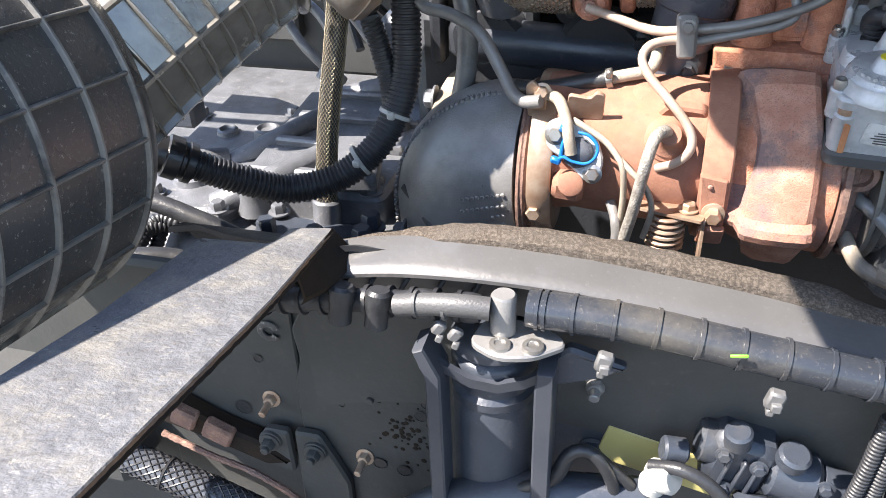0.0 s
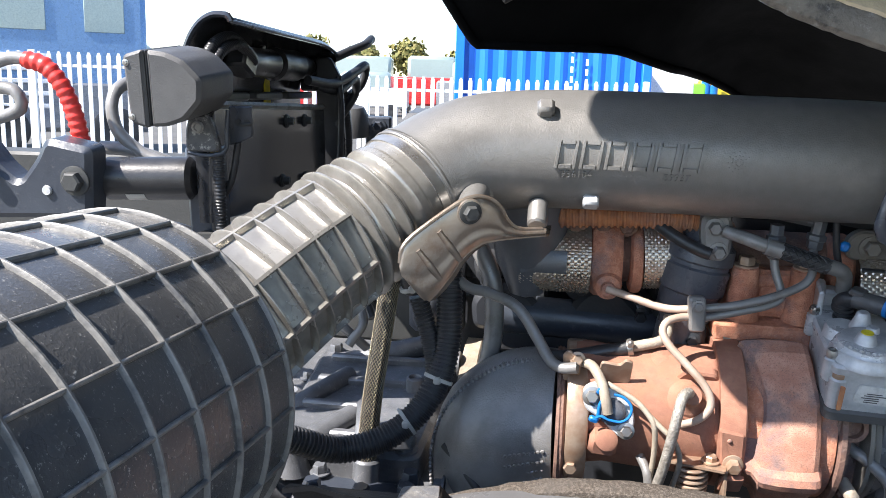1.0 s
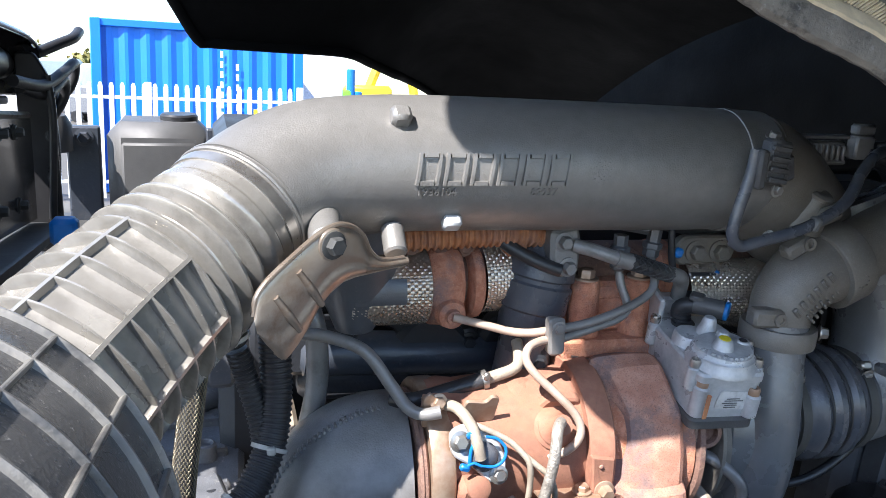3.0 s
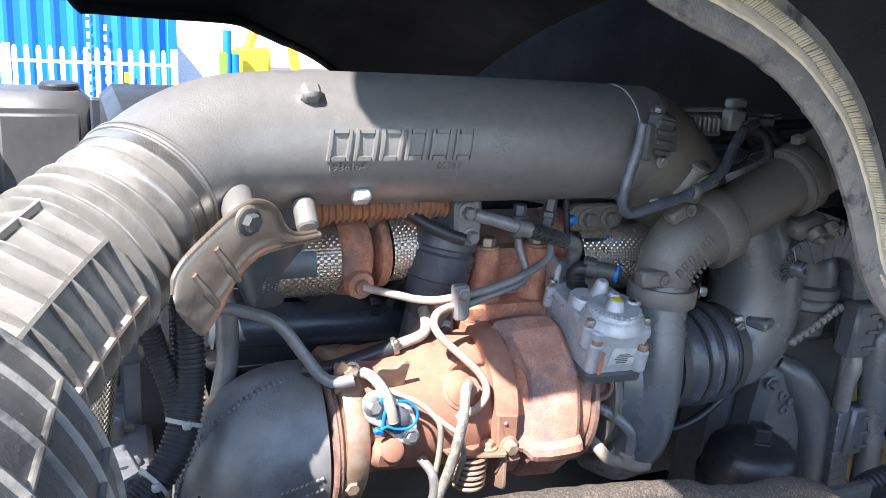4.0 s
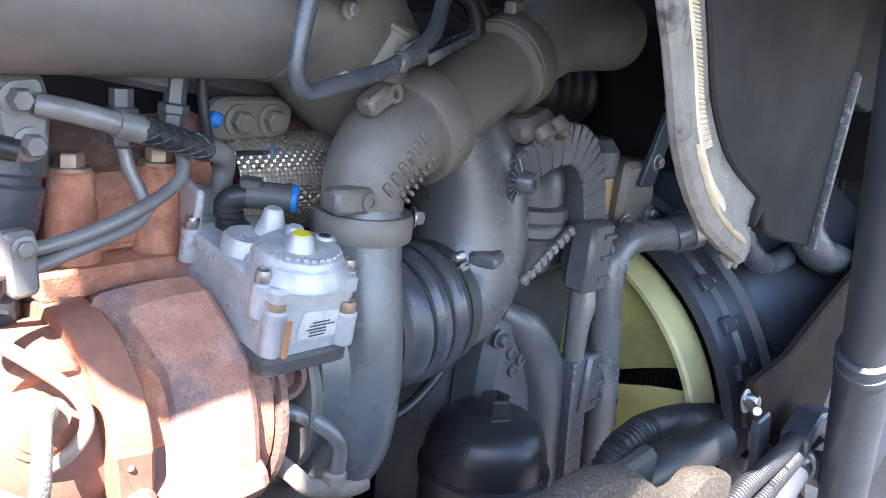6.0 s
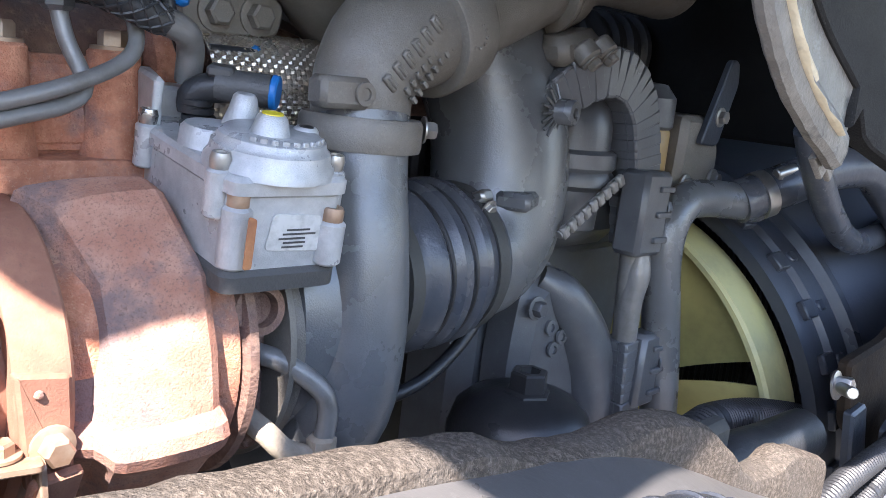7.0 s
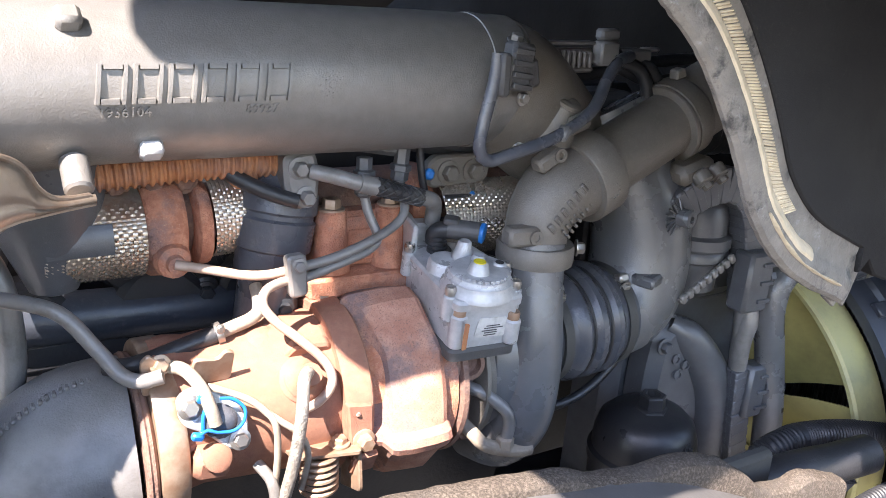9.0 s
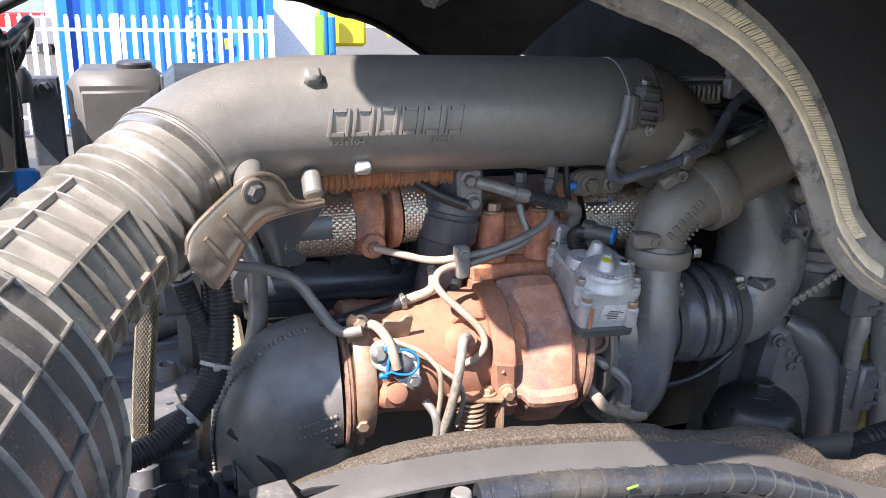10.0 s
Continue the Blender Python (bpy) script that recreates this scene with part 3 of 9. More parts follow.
lathe(g, B0, bd, [(0.005, 0.0745), (0.005, 0.0762), (0.017, 0.0763), (0.017, 0.0747)], 64)
part("hose_clamp", g, "steel", bellows, "bright steel band clamp")
g = Geo()
seam = []
for i in range(1, 65):
    u, w, t = bfr[i]
    a = radians(-112)
    seam.append(line[i] + (u * math.cos(a) + w * math.sin(a)) * (bellows_radius(i * 0.002) + 0.0006))
sweep(g, seam, 0.0011, 6)
part("mould_seam", g, "plastic", bellows)

pipe = thing("intake_pipe", (0.0, 0.95, 1.866), "satin dark grey cast intake pipe with raised lettering", "intake pipe")
PIPE = [(0.34, 0.945, 1.866), (0.22, 0.947, 1.867), (0.10, 0.95, 1.868), (-0.04, 0.952, 1.869), (-0.13, 0.951, 1.868), (-0.20, 0.943, 1.862), (-0.245, 0.927, 1.848), tuple(B0)]
g = Geo()
sweep(g, PIPE, [0.073, 0.075, 0.0755, 0.0755, 0.0755, 0.0755, 0.0752, 0.0742], 64, 0.010)
pipe_body = part("pipe_body", g, "pipe", pipe)
g = Geo()
lathe(g, B0 - bd * 0.004, bd, [(0, 0.072), (0.0, 0.0768), (0.0030, 0.0775), (0.0050, 0.0765), (0.0055, 0.072)], 64)
lathe(g, B0 - bd * 0.0105, bd, [(0, 0.072), (0.001, 0.0765), (0.0035, 0.0765), (0.0045, 0.072)], 64)
part("end_rim", g, "pipe", pipe)


def on_pipe(x, a, out=0.0):
    """A point on the pipe at x; a: degrees above the level line towards the open side."""
    r = 0.0755 + out
    t = radians(a)
    return Vector((x, 0.951 - r * math.cos(t), 1.868 + r * math.sin(t)))


def on_pipe_slab(g, x0, x1, a0, a1, h, slant=0.0, nx=3, na=5):
    """A raised pad that follows the pipe's round."""
    v, f = [], []
    for out in (0.0, h):
        for i in range(nx + 1):
            for k in range(na + 1):
                q = k / na
                e = 0.0008 if out else 0
                x = x0 + e + (x1 - x0 - 2 * e) * i / nx + slant * q
                v.append(on_pipe(x, a0 + (a1 - a0) * q, out - (0.002 if not out else 0)))
    n = (nx + 1) * (na + 1)
    w = na + 1
    for i in range(nx):
        for k in range(na):
            p = i * w + k
            f.append((n + p, n + p + 1, n + p + w + 1, n + p + w)[::-1])
    edge = [k for k in range(w)] + [i * w + na for i in range(1, nx + 1)] + [nx * w + k for k in range(na - 1, -1, -1)] + [i * w for i in range(nx - 1, 0, -1)]
    f += [(a, b, b + n, a + n) for a, b in zip(edge, edge[1:] + edge[:1])]
    return g.add(v, f)


# raised brand mark as plain strokes
def mark_strokes(g, x0, w, s):
    """A hollow slanted block of raised strokes."""
    k = 0.0046
    on_pipe_slab(g, x0, x0 + k, -6, 19, 0.0030, s)
    on_pipe_slab(g, x0 + w - k, x0 + w, -6, 19, 0.0030, s)
    on_pipe_slab(g, x0 + s + k, x0 + s + w - k, 15.6, 19, 0.0030)
    on_pipe_slab(g, x0 + k, x0 + w - k, -6, -2.6, 0.0030)


for k in range(6):
    g = Geo()
    mark_strokes(g, -0.1095 + 0.0292 * k, 0.0255, 0.0045)
    part("raised_mark", g, "pipe", pipe, smooth=25)


def letters(text, size, place, depth=0.0008):
    """Raised characters; place maps (along, up, out) to the world."""
    cu = bpy.data.curves.new("letters", "FONT")
    cu.body, cu.size, cu.extrude = text, size, depth
    cu.resolution_u = 2
    ob = bpy.data.objects.new("letters", cu)
    scene.collection.objects.link(ob)
    bpy.context.view_layer.update()
    me = bpy.data.meshes.new_from_object(ob)
    g = Geo()
    g.add([place(q.co.x, q.co.y, q.co.z) for q in me.vertices], [tuple(p.vertices) for p in me.polygons])
    bpy.data.objects.remove(ob)
    bpy.data.curves.remove(cu)
    bpy.data.meshes.remove(me)
    return g


def pipe_text(text, x, a, size):
    k = 57.3 / 0.0755
    return letters(text, size, lambda u, v, w: on_pipe(x + u, a + v * k, 0.0006 + w))


part("raised_number", pipe_text("1936104", -0.107, -15, 0.0125), "pipe", pipe, smooth=0)
part("raised_number", pipe_text("89937", 0.020, -15, 0.0125), "pipe", pipe, smooth=0)
g = Geo()
for k in range(12):
    t = 6.2832 * k / 12
    for r in (0.004, 0.008, 0.0125):
        c = on_pipe(0.104 + r * math.cos(t), 4 + r * math.sin(t) * 57.3 / 0.0755, 0.0005)
        box(g, c, (0.0022, 0.0016, 0.0022), None, 0.0003)
part("date_stamp", g, "pipe", pipe)
# square boss on top, bolt pad below
g = Geo()
c = on_pipe(-0.122, 48, 0.005)
box(g, c, (0.021, 0.018, 0.02), Euler((radians(-48), 0, radians(4))).to_matrix(), 0.004)
part("square_boss", g, "pipe", pipe)
g = Geo()
box(g, on_pipe(-0.062, -42, 0.003), (0.020, 0.014, 0.018), Euler((radians(50), 0, 0)).to_matrix(), 0.003)
part("square_boss", g, "alu", pipe, "bare metal square pad")
g = Geo()
rod(g, (-0.20, 0.90, 1.83), (-0.206, 0.828, 1.812), 0.017, 24)
lathe(g, (-0.196, 0.905, 1.832), (-0.013, -0.05, -0.018), [(0.012, 0.026), (0.02, 0.021), (0.03, 0.017)], 24)
part("mounting_stub", g, "pipe", pipe)
g = Geo()
rod(g, (-0.126, 0.90, 1.81), (-0.126, 0.874, 1.787), 0.0125, 20)
part("mounting_stub", g, "pipe", pipe)
# right end flange against the manifold, with its sensor
g = Geo()
sweep(g, [(0.325, 0.945, 1.866), (0.36, 0.950, 1.852), (0.43, 0.975, 1.806), (0.52, 1.03, 1.755)], [0.0735, 0.075, 0.074, 0.072], 36, 0.015)
part("manifold_inlet", g, "cast_warm", pipe, "darker cast manifold inlet")
g = Geo()
lathe(g, (0.29, 0.945, 1.866), (1, 0.02, 0), [(0, 0.072), (0.001, 0.0752), (0.006, 0.0755), (0.008, 0.072)], 48)
part("end_flange", g, "pipe", pipe)
g = Geo()
lathe(g, (0.398, 0.890, 1.836), (0.18, -0.42, 0.88), [(-0.03, 0.030), (-0.006, 0.0235), (0.004, 0.0175), (0.010, 0.0155), (0.011, 0.0170), (0.015, 0.0170), (0.0165, 0.0145), (0.0170, 0.008), (0.0150, 0.0)], 30)
box(g, (0.408, 0.872, 1.826), (0.034, 0.016, 0.022), Euler((0, radians(-20), 0)).to_matrix(), 0.006)
part("sensor_boss", g, "cast_warm", pipe)
g = Geo()
box(g, (0.305, 0.858, 1.892), (0.030, 0.022, 0.050), Euler((0, radians(8), 0)).to_matrix(), 0.004)
sensor = part("pressure_sensor", g, "plastic_grey", pipe, "grey plastic sensor and plug")
for z in (1.872, 1.884, 1.896, 1.908):
    part("clip_rib", box(Geo(), (0.304, 0.845, z), (0.024, 0.006, 0.006), Euler((0, radians(8), 0)).to_matrix(), 0.001), "plastic_grey", sensor)
g = Geo()
box(g, (0.284, 0.852, 1.884), (0.012, 0.016, 0.045), None, 0.003)
part("plug", g, "plastic_grey", sensor)
g = Geo()
box(g, (0.325, 0.858, 1.885), (0.014, 0.012, 0.03), Euler((0, radians(-12), 0)).to_matrix(), 0.003)
part("latch", g, "plastic_grey", sensor)
g = Geo()
bolt(g, (0.307, 0.866, 1.917), (0, -0.4, 1), 0.007)
part("bolt", g, "steel", sensor)
g = Geo()
bolt(g, (0.318, 0.862, 1.858), (0.2, -1, 0), 0.006)
part("bolt", g, "steel", sensor)
sensor_cable = solo("sensor_cable", sweep(Geo(), [(0.281, 0.858, 1.905), (0.277, 0.857, 1.875), (0.268, 0.856, 1.84), (0.263, 0.855, 1.808), (0.276, 0.857, 1.793), (0.305, 0.855, 1.799), (0.364, 0.853, 1.816), (0.418, 0.862, 1.842), (0.456, 0.885, 1.874), (0.490, 0.905, 1.892), (0.53, 0.93, 1.895)], 0.0072, 10, 0.008),
                    "rubber_blue", "dark grey sleeved sensor cable looped under the intake pipe", "cable")

cable_clip = solo("cable_clip", box(Geo(), (0.372, 0.853, 1.819), (0.010, 0.017, 0.018), Euler((0, radians(25), 0)).to_matrix(), 0.003), "grey_clip", "small grey clip on the sensor cable", "clip")
part("tape_band", lathe(Geo(), (0.318, 0.8625, 1.8005), (0.9, 0.15, 0.3), [(0, 0.0072), (0, 0.0079), (0.006, 0.0079), (0.006, 0.0072)], 16), "white_tie", sensor_cable, "pale tape band")
bracket = thing("support_bracket", (-0.22, 0.85, 1.76), "stamped alloy support bracket bolted under the intake pipe", "bracket")
# the pressed face, domed, with a groove along its lower edge
upper = spline([(-0.2781, 0.7722, 1.7625), (-0.2731, 0.7751, 1.7840), (-0.2489, 0.7897, 1.8051), (-0.2112, 0.8123, 1.8294), (-0.1906, 0.8246, 1.8322), (-0.1713, 0.8362, 1.8209), (-0.1616, 0.8421, 1.8020), (-0.1460, 0.8514, 1.7882), (-0.1142, 0.8705, 1.7845)], 0.006)
lower = spline([(-0.2744, 0.7743, 1.7450), (-0.2622, 0.7817, 1.7265), (-0.2469, 0.7909, 1.7119), (-0.2232, 0.8051, 1.7393), (-0.2101, 0.8129, 1.7600), (-0.1881, 0.8262, 1.7756), (-0.1596, 0.8432, 1.7776), (-0.1331, 0.8591, 1.7773), (-0.1144, 0.8703, 1.7766)], 0.006)
rows = []
m = 40
for i in range(m + 1):
    a, b = upper[round(i * (len(upper) - 1) / m)], lower[round(i * (len(lower) - 1) / m)]
    row = []
    for k in range(17):
        t = k / 16
        y = -0.006 * math.sin(math.pi * t) ** 0.6
        y += 0.0016 * math.exp(-((t - 0.66) / 0.09) ** 2) * min(1, i / 10)
        y -= 0.0012 * math.exp(-((t - 0.82) / 0.09) ** 2)
        row.append(a.lerp(b, t) + Vector((0, y, 0)))
    rows.append(row)
g = Geo()
sheet(g, rows, 0.004, (0, 1, 0))
part("plate", g, "bracket", bracket)
g = Geo()
sweep(g, upper[::3], 0.0028, 8, 0.006)
part("rolled_edge", g, "bracket", bracket)
for s in (0.0, 0.022):
    g = Geo()
    sweep(g, [Vector(p) + Vector((s, 0.6 * s + 0.0024, s * 0.9)) for p in ((-0.2583, 0.7775, 1.7767), (-0.2449, 0.7840, 1.7562), (-0.2341, 0.7920, 1.7383))], [0.0034, 0.0046, 0.0034], 12, 0.004)
    part("pressed_bead", g, "bracket", bracket)
g = Geo()
lathe(g, (-0.2023, 0.8116, 1.8155), (0.5, -1, 0), [(-0.004, 0.0165), (0.001, 0.0155), (0.0018, 0.012), (0.0018, 0.0)], 24)
part("washer", g, "bracket", bracket)
g = Geo()
bolt(g, (-0.2023, 0.8116, 1.8155), (0.5, -1, 0), 0.0095)
part("bolt", g, "chassis", bracket, "dark bolt")
g = Geo()
sheet(g, [[c + Vector((0, 0.004, 0)), c + Vector((0.004, 0.025, -0.005)), c + Vector((0.006, 0.06, -0.003))] for c in lower[5::3]], 0.003, (0, 0, -1))
part("bowed_flange", g, "bracket", bracket)


# ---- engine behind ----
engine = thing("engine_block", (0.2, 1.4, 1.0), "dark painted diesel engine block and cylinder head", "engine")
g = Geo()
box(g, (0.25, 1.45, 1.30), (1.1, 0.60, 0.62), None, 0.02)
part("block", g, "dark", engine)
g = Geo()
box(g, (0.23, 1.42, 1.72), (1.05, 0.58, 0.22), None, 0.02)
part("cylinder_head", g, "dark", engine)
for x in np.arange(-0.25, 0.7, 0.13):
    g = Geo()
    box(g, (float(x), 1.125, 1.60), (0.022, 0.03, 0.12), None, 0.006)
    part("rib", g, "dark", engine)
    g = Geo()
    lathe(g, (float(x) + 0.06, 1.15, 1.63), (0, -1, 0), [(0, 0.03), (0.03, 0.026), (0.034, 0.02)], 20)
    bolt(g, (float(x) + 0.06, 1.116, 1.63), (0, -1, 0), 0.011)
    part("boss", g, "dark", engine)
g = Geo()
rod(g, (-0.2, 1.09, 1.59), (0.12, 1.09, 1.575), 0.03, 20)
part("oil_gallery", g, "blue_grey", engine)
g = Geo()
box(g, (-0.05, 1.105, 1.545), (0.30, 0.05, 0.05), None, 0.012)
part("side_cover", g, "dark", engine)

for x, z, r in ((-0.20, 1.655, 0.020), (-0.06, 1.640, 0.024), (0.03, 1.600, 0.020), (-0.15, 1.595, 0.026)):
    g = Geo()
    lathe(g, (x, 1.10, z), (0, -1, 0), [(-0.02, r * 1.3), (0.010, r), (0.022, r * 0.92), (0.024, r * 0.7)], 24)
    bolt(g, (x, 1.076, z), (0, -1, 0), 0.0095, 0.009)
    part("boss", g, "dark", engine)
for x in (-0.17, -0.02, 0.10):
    g = Geo()
    prism(g, rounded([(x - 0.05, 1.565), (x + 0.05, 1.560), (x + 0.055, 1.605), (x + 0.02, 1.640), (x - 0.03, 1.640), (x - 0.055, 1.61)], 0.014), (0, 1.10, 0), (1, 0, 0), (0, 0, 1), 0.030, 0.008)
    part("cast_pad", g, "dark", engine)

manifold = thing("exhaust_manifold", (0.1, 1.04, 1.70), "rusted exhaust manifold wrapped in embossed heat shields", "exhaust manifold")
g = Geo()
sweep(g, [(-0.16, 1.05, 1.70), (-0.03, 1.05, 1.70), (0.12, 1.05, 1.71), (0.30, 1.05, 1.71), (0.60, 1.05, 1.71)], 0.037, 20, 0.03)
part("log", g, "rust_dark", manifold)


def studded(g, a, b, r, sy, du, dk, k0=60, k1=250, bump=0.0022):
    """A rolled sheet with rows of pressed studs about the line a-b."""
    a, b = Vector(a), Vector(b)
    ax = (b - a).normalized()
    u = Vector((0, -1, 0))
    u = (u - ax * u.dot(ax)).normalized()
    w = ax.cross(u)
    n = round((b - a).length / du)
    m = round((k1 - k0) / dk)
    rows = []
    for i in range(n * 2 + 1):
        row = []
        for j in range(m * 2 + 1):
            t = radians(k0 + (k1 - k0) * j / (2 * m)) - math.pi / 2
            hi = bump if (i % 2 == 1 and j % 2 == 1) else 0.0
            if (i // 2 + j // 2) % 2 and hi:
                hi = bump * 0.5
            row.append(a.lerp(b, i / (2 * n)) + (u * math.cos(t) + w * math.sin(t) * sy) * (r + hi))
        rows.append(row)
    return sheet(g, rows)


for a, b in (((-0.150, 1.03, 1.70), (-0.052, 1.03, 1.70)), ((0.02, 1.035, 1.71), (0.055, 1.035, 1.712)), ((0.292, 0.998, 1.690), (0.42, 0.985, 1.690))):
    g = Geo()
    studded(g, a, b, 0.050, 0.95, 0.0046, 5, 0, 200, 0.0017)
    part("heat_shield", g, "mesh_metal", manifold, "bright embossed sheet", smooth=30)
for a, b, r in (((-0.148, 1.03, 1.70), (-0.085, 1.03, 1.70), 0.0535), ((0.405, 0.987, 1.690), (0.424, 0.985, 1.690), 0.0535)):
    part("smooth_band", studded(Geo(), a, b, r, 0.95, 0.01, 6, 62, 98, 0.0), "cast_dark", manifold, "dark plain band of the shield")
for x, r, w in ((-0.03, 0.054, 0.042), (0.012, 0.047, 0.018), (0.278, 0.05, 0.03)):
    g = Geo()
    lathe(g, (x - w / 2, 1.035, 1.702), (1, 0, 0), [(0, r * 0.9), (w * 0.15, r), (w * 0.5, r * 1.02), (w * 0.85, r), (w, r * 0.9)], 26)
    part("joint", g, "rust", manifold)
g = Geo()
lathe(g, (-0.028, 0.985, 1.678), (0, -1, 0), [(0, 0.02), (0.012, 0.017), (0.014, 0.010), (0.022, 0.009)], 18)
part("plug", g, "rust", manifold)
g = Geo()
corrugated(g, [(-0.10, 0.99, 1.772), (0.02, 0.985, 1.778), (0.10, 0.985, 1.776)], 0.017, 0.008, 0.003, 14)
part("expansion_bellows", g, "orange_rust", manifold, "orange rusted corrugated joint")
g = Geo()
box(g, (0.05, 0.99, 1.775), (0.03, 0.03, 0.05), None, 0.006)
part("clamp_block", g, "orange_rust", manifold)
g = Geo()
for x in (-0.115, -0.075, -0.037, -0.005, 0.125):
    g = Geo()
    rod(g, (x, 1.12, 1.755), (x, 1.02, 1.755), 0.013, 14)
    bolt(g, (x, 1.02, 1.755), (0, -1, 0), 0.011)
    part("manifold_stud", g, "rust_dark", manifold)

# ---- turbocharger ----
AX, AY, AZ = 1, 0.945, 1.522
turbo = thing("turbocharger", (0.2, AY, 1.45), "rusted turbocharger with grey compressor housing and actuator", "turbocharger")
X = Vector((1, 0, 0))


def turned(name, x, prof, mat, parent=None, label="", n=48):
    g = Geo()
    lathe(g, (x, AY, AZ), X, prof, n)
    return part(name, g, mat, parent or turbo, label)


turned("outlet_body", -0.075, [(0, 0.075), (0.01, 0.082), (0.03, 0.083), (0.05, 0.080), (0.09, 0.083), (0.13, 0.086), (0.17, 0.088), (0.20, 0.088), (0.215, 0.080)], "rust_pale")
turned("clamp_ring", 0.113, [(0, 0.086), (0.0, 0.0985), (0.002, 0.100), (0.030, 0.102), (0.032, 0.1005), (0.032, 0.088)], "rust_pale", label="wide rusted clamp ring")
turned("turbine_housing", 0.146, [(0, 0.080), (0.02, 0.088), (0.06, 0.094), (0.085, 0.100), (0.096, 0.104), (0.104, 0.104), (0.108, 0.096)], "rust", n=64)
turned("backplate", 0.252, [(0, 0.10), (0.002, 0.110), (0.008, 0.111), (0.011, 0.10), (0.016, 0.098), (0.02, 0.088)], "rust_dark")
turned("bearing_housing", 0.27, [(0, 0.088), (0.004, 0.078), (0.03, 0.074), (0.04, 0.078)], "rust_dark")
# the faceted scroll with its flat foot
STATIONS = [((0.140, 0.972, 1.605), (0.222, 0.970, 1.605)), ((0.138, 0.948, 1.626), (0.221, 0.944, 1.628)), ((0.138, 0.928, 1.632), (0.221, 0.915, 1.638)), ((0.145, 0.905, 1.625), (0.219, 0.890, 1.634)), ((0.158, 0.866, 1.584), (0.226, 0.842, 1.588)),
            ((0.157, 0.843, 1.535), (0.229, 0.832, 1.540)), ((0.152, 0.833, 1.502), (0.230, 0.829, 1.504)), ((0.149, 0.824, 1.496), (0.231, 0.820, 1.497)), ((0.148, 0.821, 1.488), (0.232, 0.818, 1.488)),
            ((0.149, 0.824, 1.480), (0.231, 0.822, 1.479)), ((0.154, 0.838, 1.470), (0.228, 0.834, 1.468)), ((0.159, 0.862, 1.440), (0.222, 0.856, 1.435)), ((0.164, 0.90, 1.412), (0.215, 0.90, 1.407))]
g = Geo()
rows = []
for a, b in STATIONS:
    a, b = Vector(a), Vector(b)
    a.x += 0.011 if a.z < 1.63 else 0.004
    out = Vector((0, (a.y + b.y) / 2 - AY, (a.z + b.z) / 2 - AZ)).normalized()
    rows.append([a - out * 0.075 + Vector((-0.034, 0, 0)), a - out * 0.034 + Vector((-0.030, 0, 0)), a - out * 0.024 + Vector((-0.020, 0, 0)), a - out * 0.018 + Vector((-0.006, 0, 0)), a - out * 0.010 + Vector((-0.002, 0, 0)), a - out * 0.003, a + Vector((0.006, 0, 0)), a.lerp(b, 0.33) + out * 0.002, a.lerp(b, 0.66) + out * 0.002,
                 b - Vector((0.006, 0, 0)), b - out * 0.003, b - out * 0.014 + Vector((0.004, 0, 0)), b - out * 0.045 + Vector((0.010, 0, 0)), b - out * 0.075 + Vector((0.014, 0, 0))])
sheet(g, rows)
part("scroll", g, "rust_scroll", turbo, smooth=17)
# riser to the manifold
g = Geo()
prism(g, rounded([(0.114, 1.620), (0.254, 1.618), (0.256, 1.642), (0.112, 1.644)], 0.004), (0, 1.06, 0), (1, 0, 0), (0, 0, 1), 0.108, 0.003)
part("riser_flange", g, "rust", turbo)
g = Geo()
prism(g, rounded([(0.117, 1.611), (0.251, 1.609), (0.251, 1.6195), (0.117, 1.6215)], 0.002), (0, 1.06, 0), (1, 0, 0), (0, 0, 1), 0.104, 0.001)
part("flange_gasket", g, "cream_cast", turbo, "pale crusted gasket joint")
g = Geo()
prism(g, rounded([(0.122, 1.53), (0.246, 1.53), (0.248, 1.612), (0.120, 1.612)], 0.01), (0, 1.05, 0), (1, 0, 0), (0, 0, 1), 0.085, 0.008)
part("turbine_neck", g, "rust", turbo)
g = Geo()
prism(g, rounded([(0.128, 1.640), (0.248, 1.640), (0.246, 1.656), (0.238, 1.71), (0.140, 1.71), (0.130, 1.656)], 0.008), (0, 1.07, 0), (1, 0, 0), (0, 0, 1), 0.085, 0.006)
part("riser_neck", g, "rust", turbo)
g = Geo()
prism(g, rounded([(0.168, 1.650), (0.210, 1.650), (0.206, 1.690), (0.172, 1.690)], 0.008), (0, 0.987, 0), (1, 0, 0), (0, 0, 1), 0.004, 0.0015)
part("cast_panel", g, "rust", turbo)
for x in (0.152, 0.228):
    g = Geo()
    lathe(g, (x, 0.985, 1.628), (0, 0, 1), [(0, 0.026), (0.03, 0.0215), (0.07, 0.0185), (0.086, 0.018), (0.088, 0.016)], 22)
    col = part("bolt_column", g, "rust", turbo)
    g = Geo()
    bolt(g, (x, 0.985, 1.716), (0, 0, 1), 0.011, 0.011)
    part("bolt", g, "band", col)
for x in (0.185, 0.258):
    g = Geo()
    lathe(g, (x, 1.055, 1.66), (0, 0, 1), [(0, 0.022), (0.05, 0.019), (0.066, 0.017)], 18)
    col = part("bolt_column", g, "orange_rust", turbo)
    part("bolt", bolt(Geo(), (x, 1.055, 1.726), (0, 0, 1), 0.011, 0.011), "band", col)
for x in (0.13, 0.245):
    g = Geo()
    prism(g, [(-0.005, 0), (0.005, 0), (0.006, 0.012), (-0.004, 0.014)], (x, 0.953, 1.612), (1, 0, 0), (0, 0, 1), 0.002, 0.0005)
    part("gasket_tab", g, "steel", turbo)
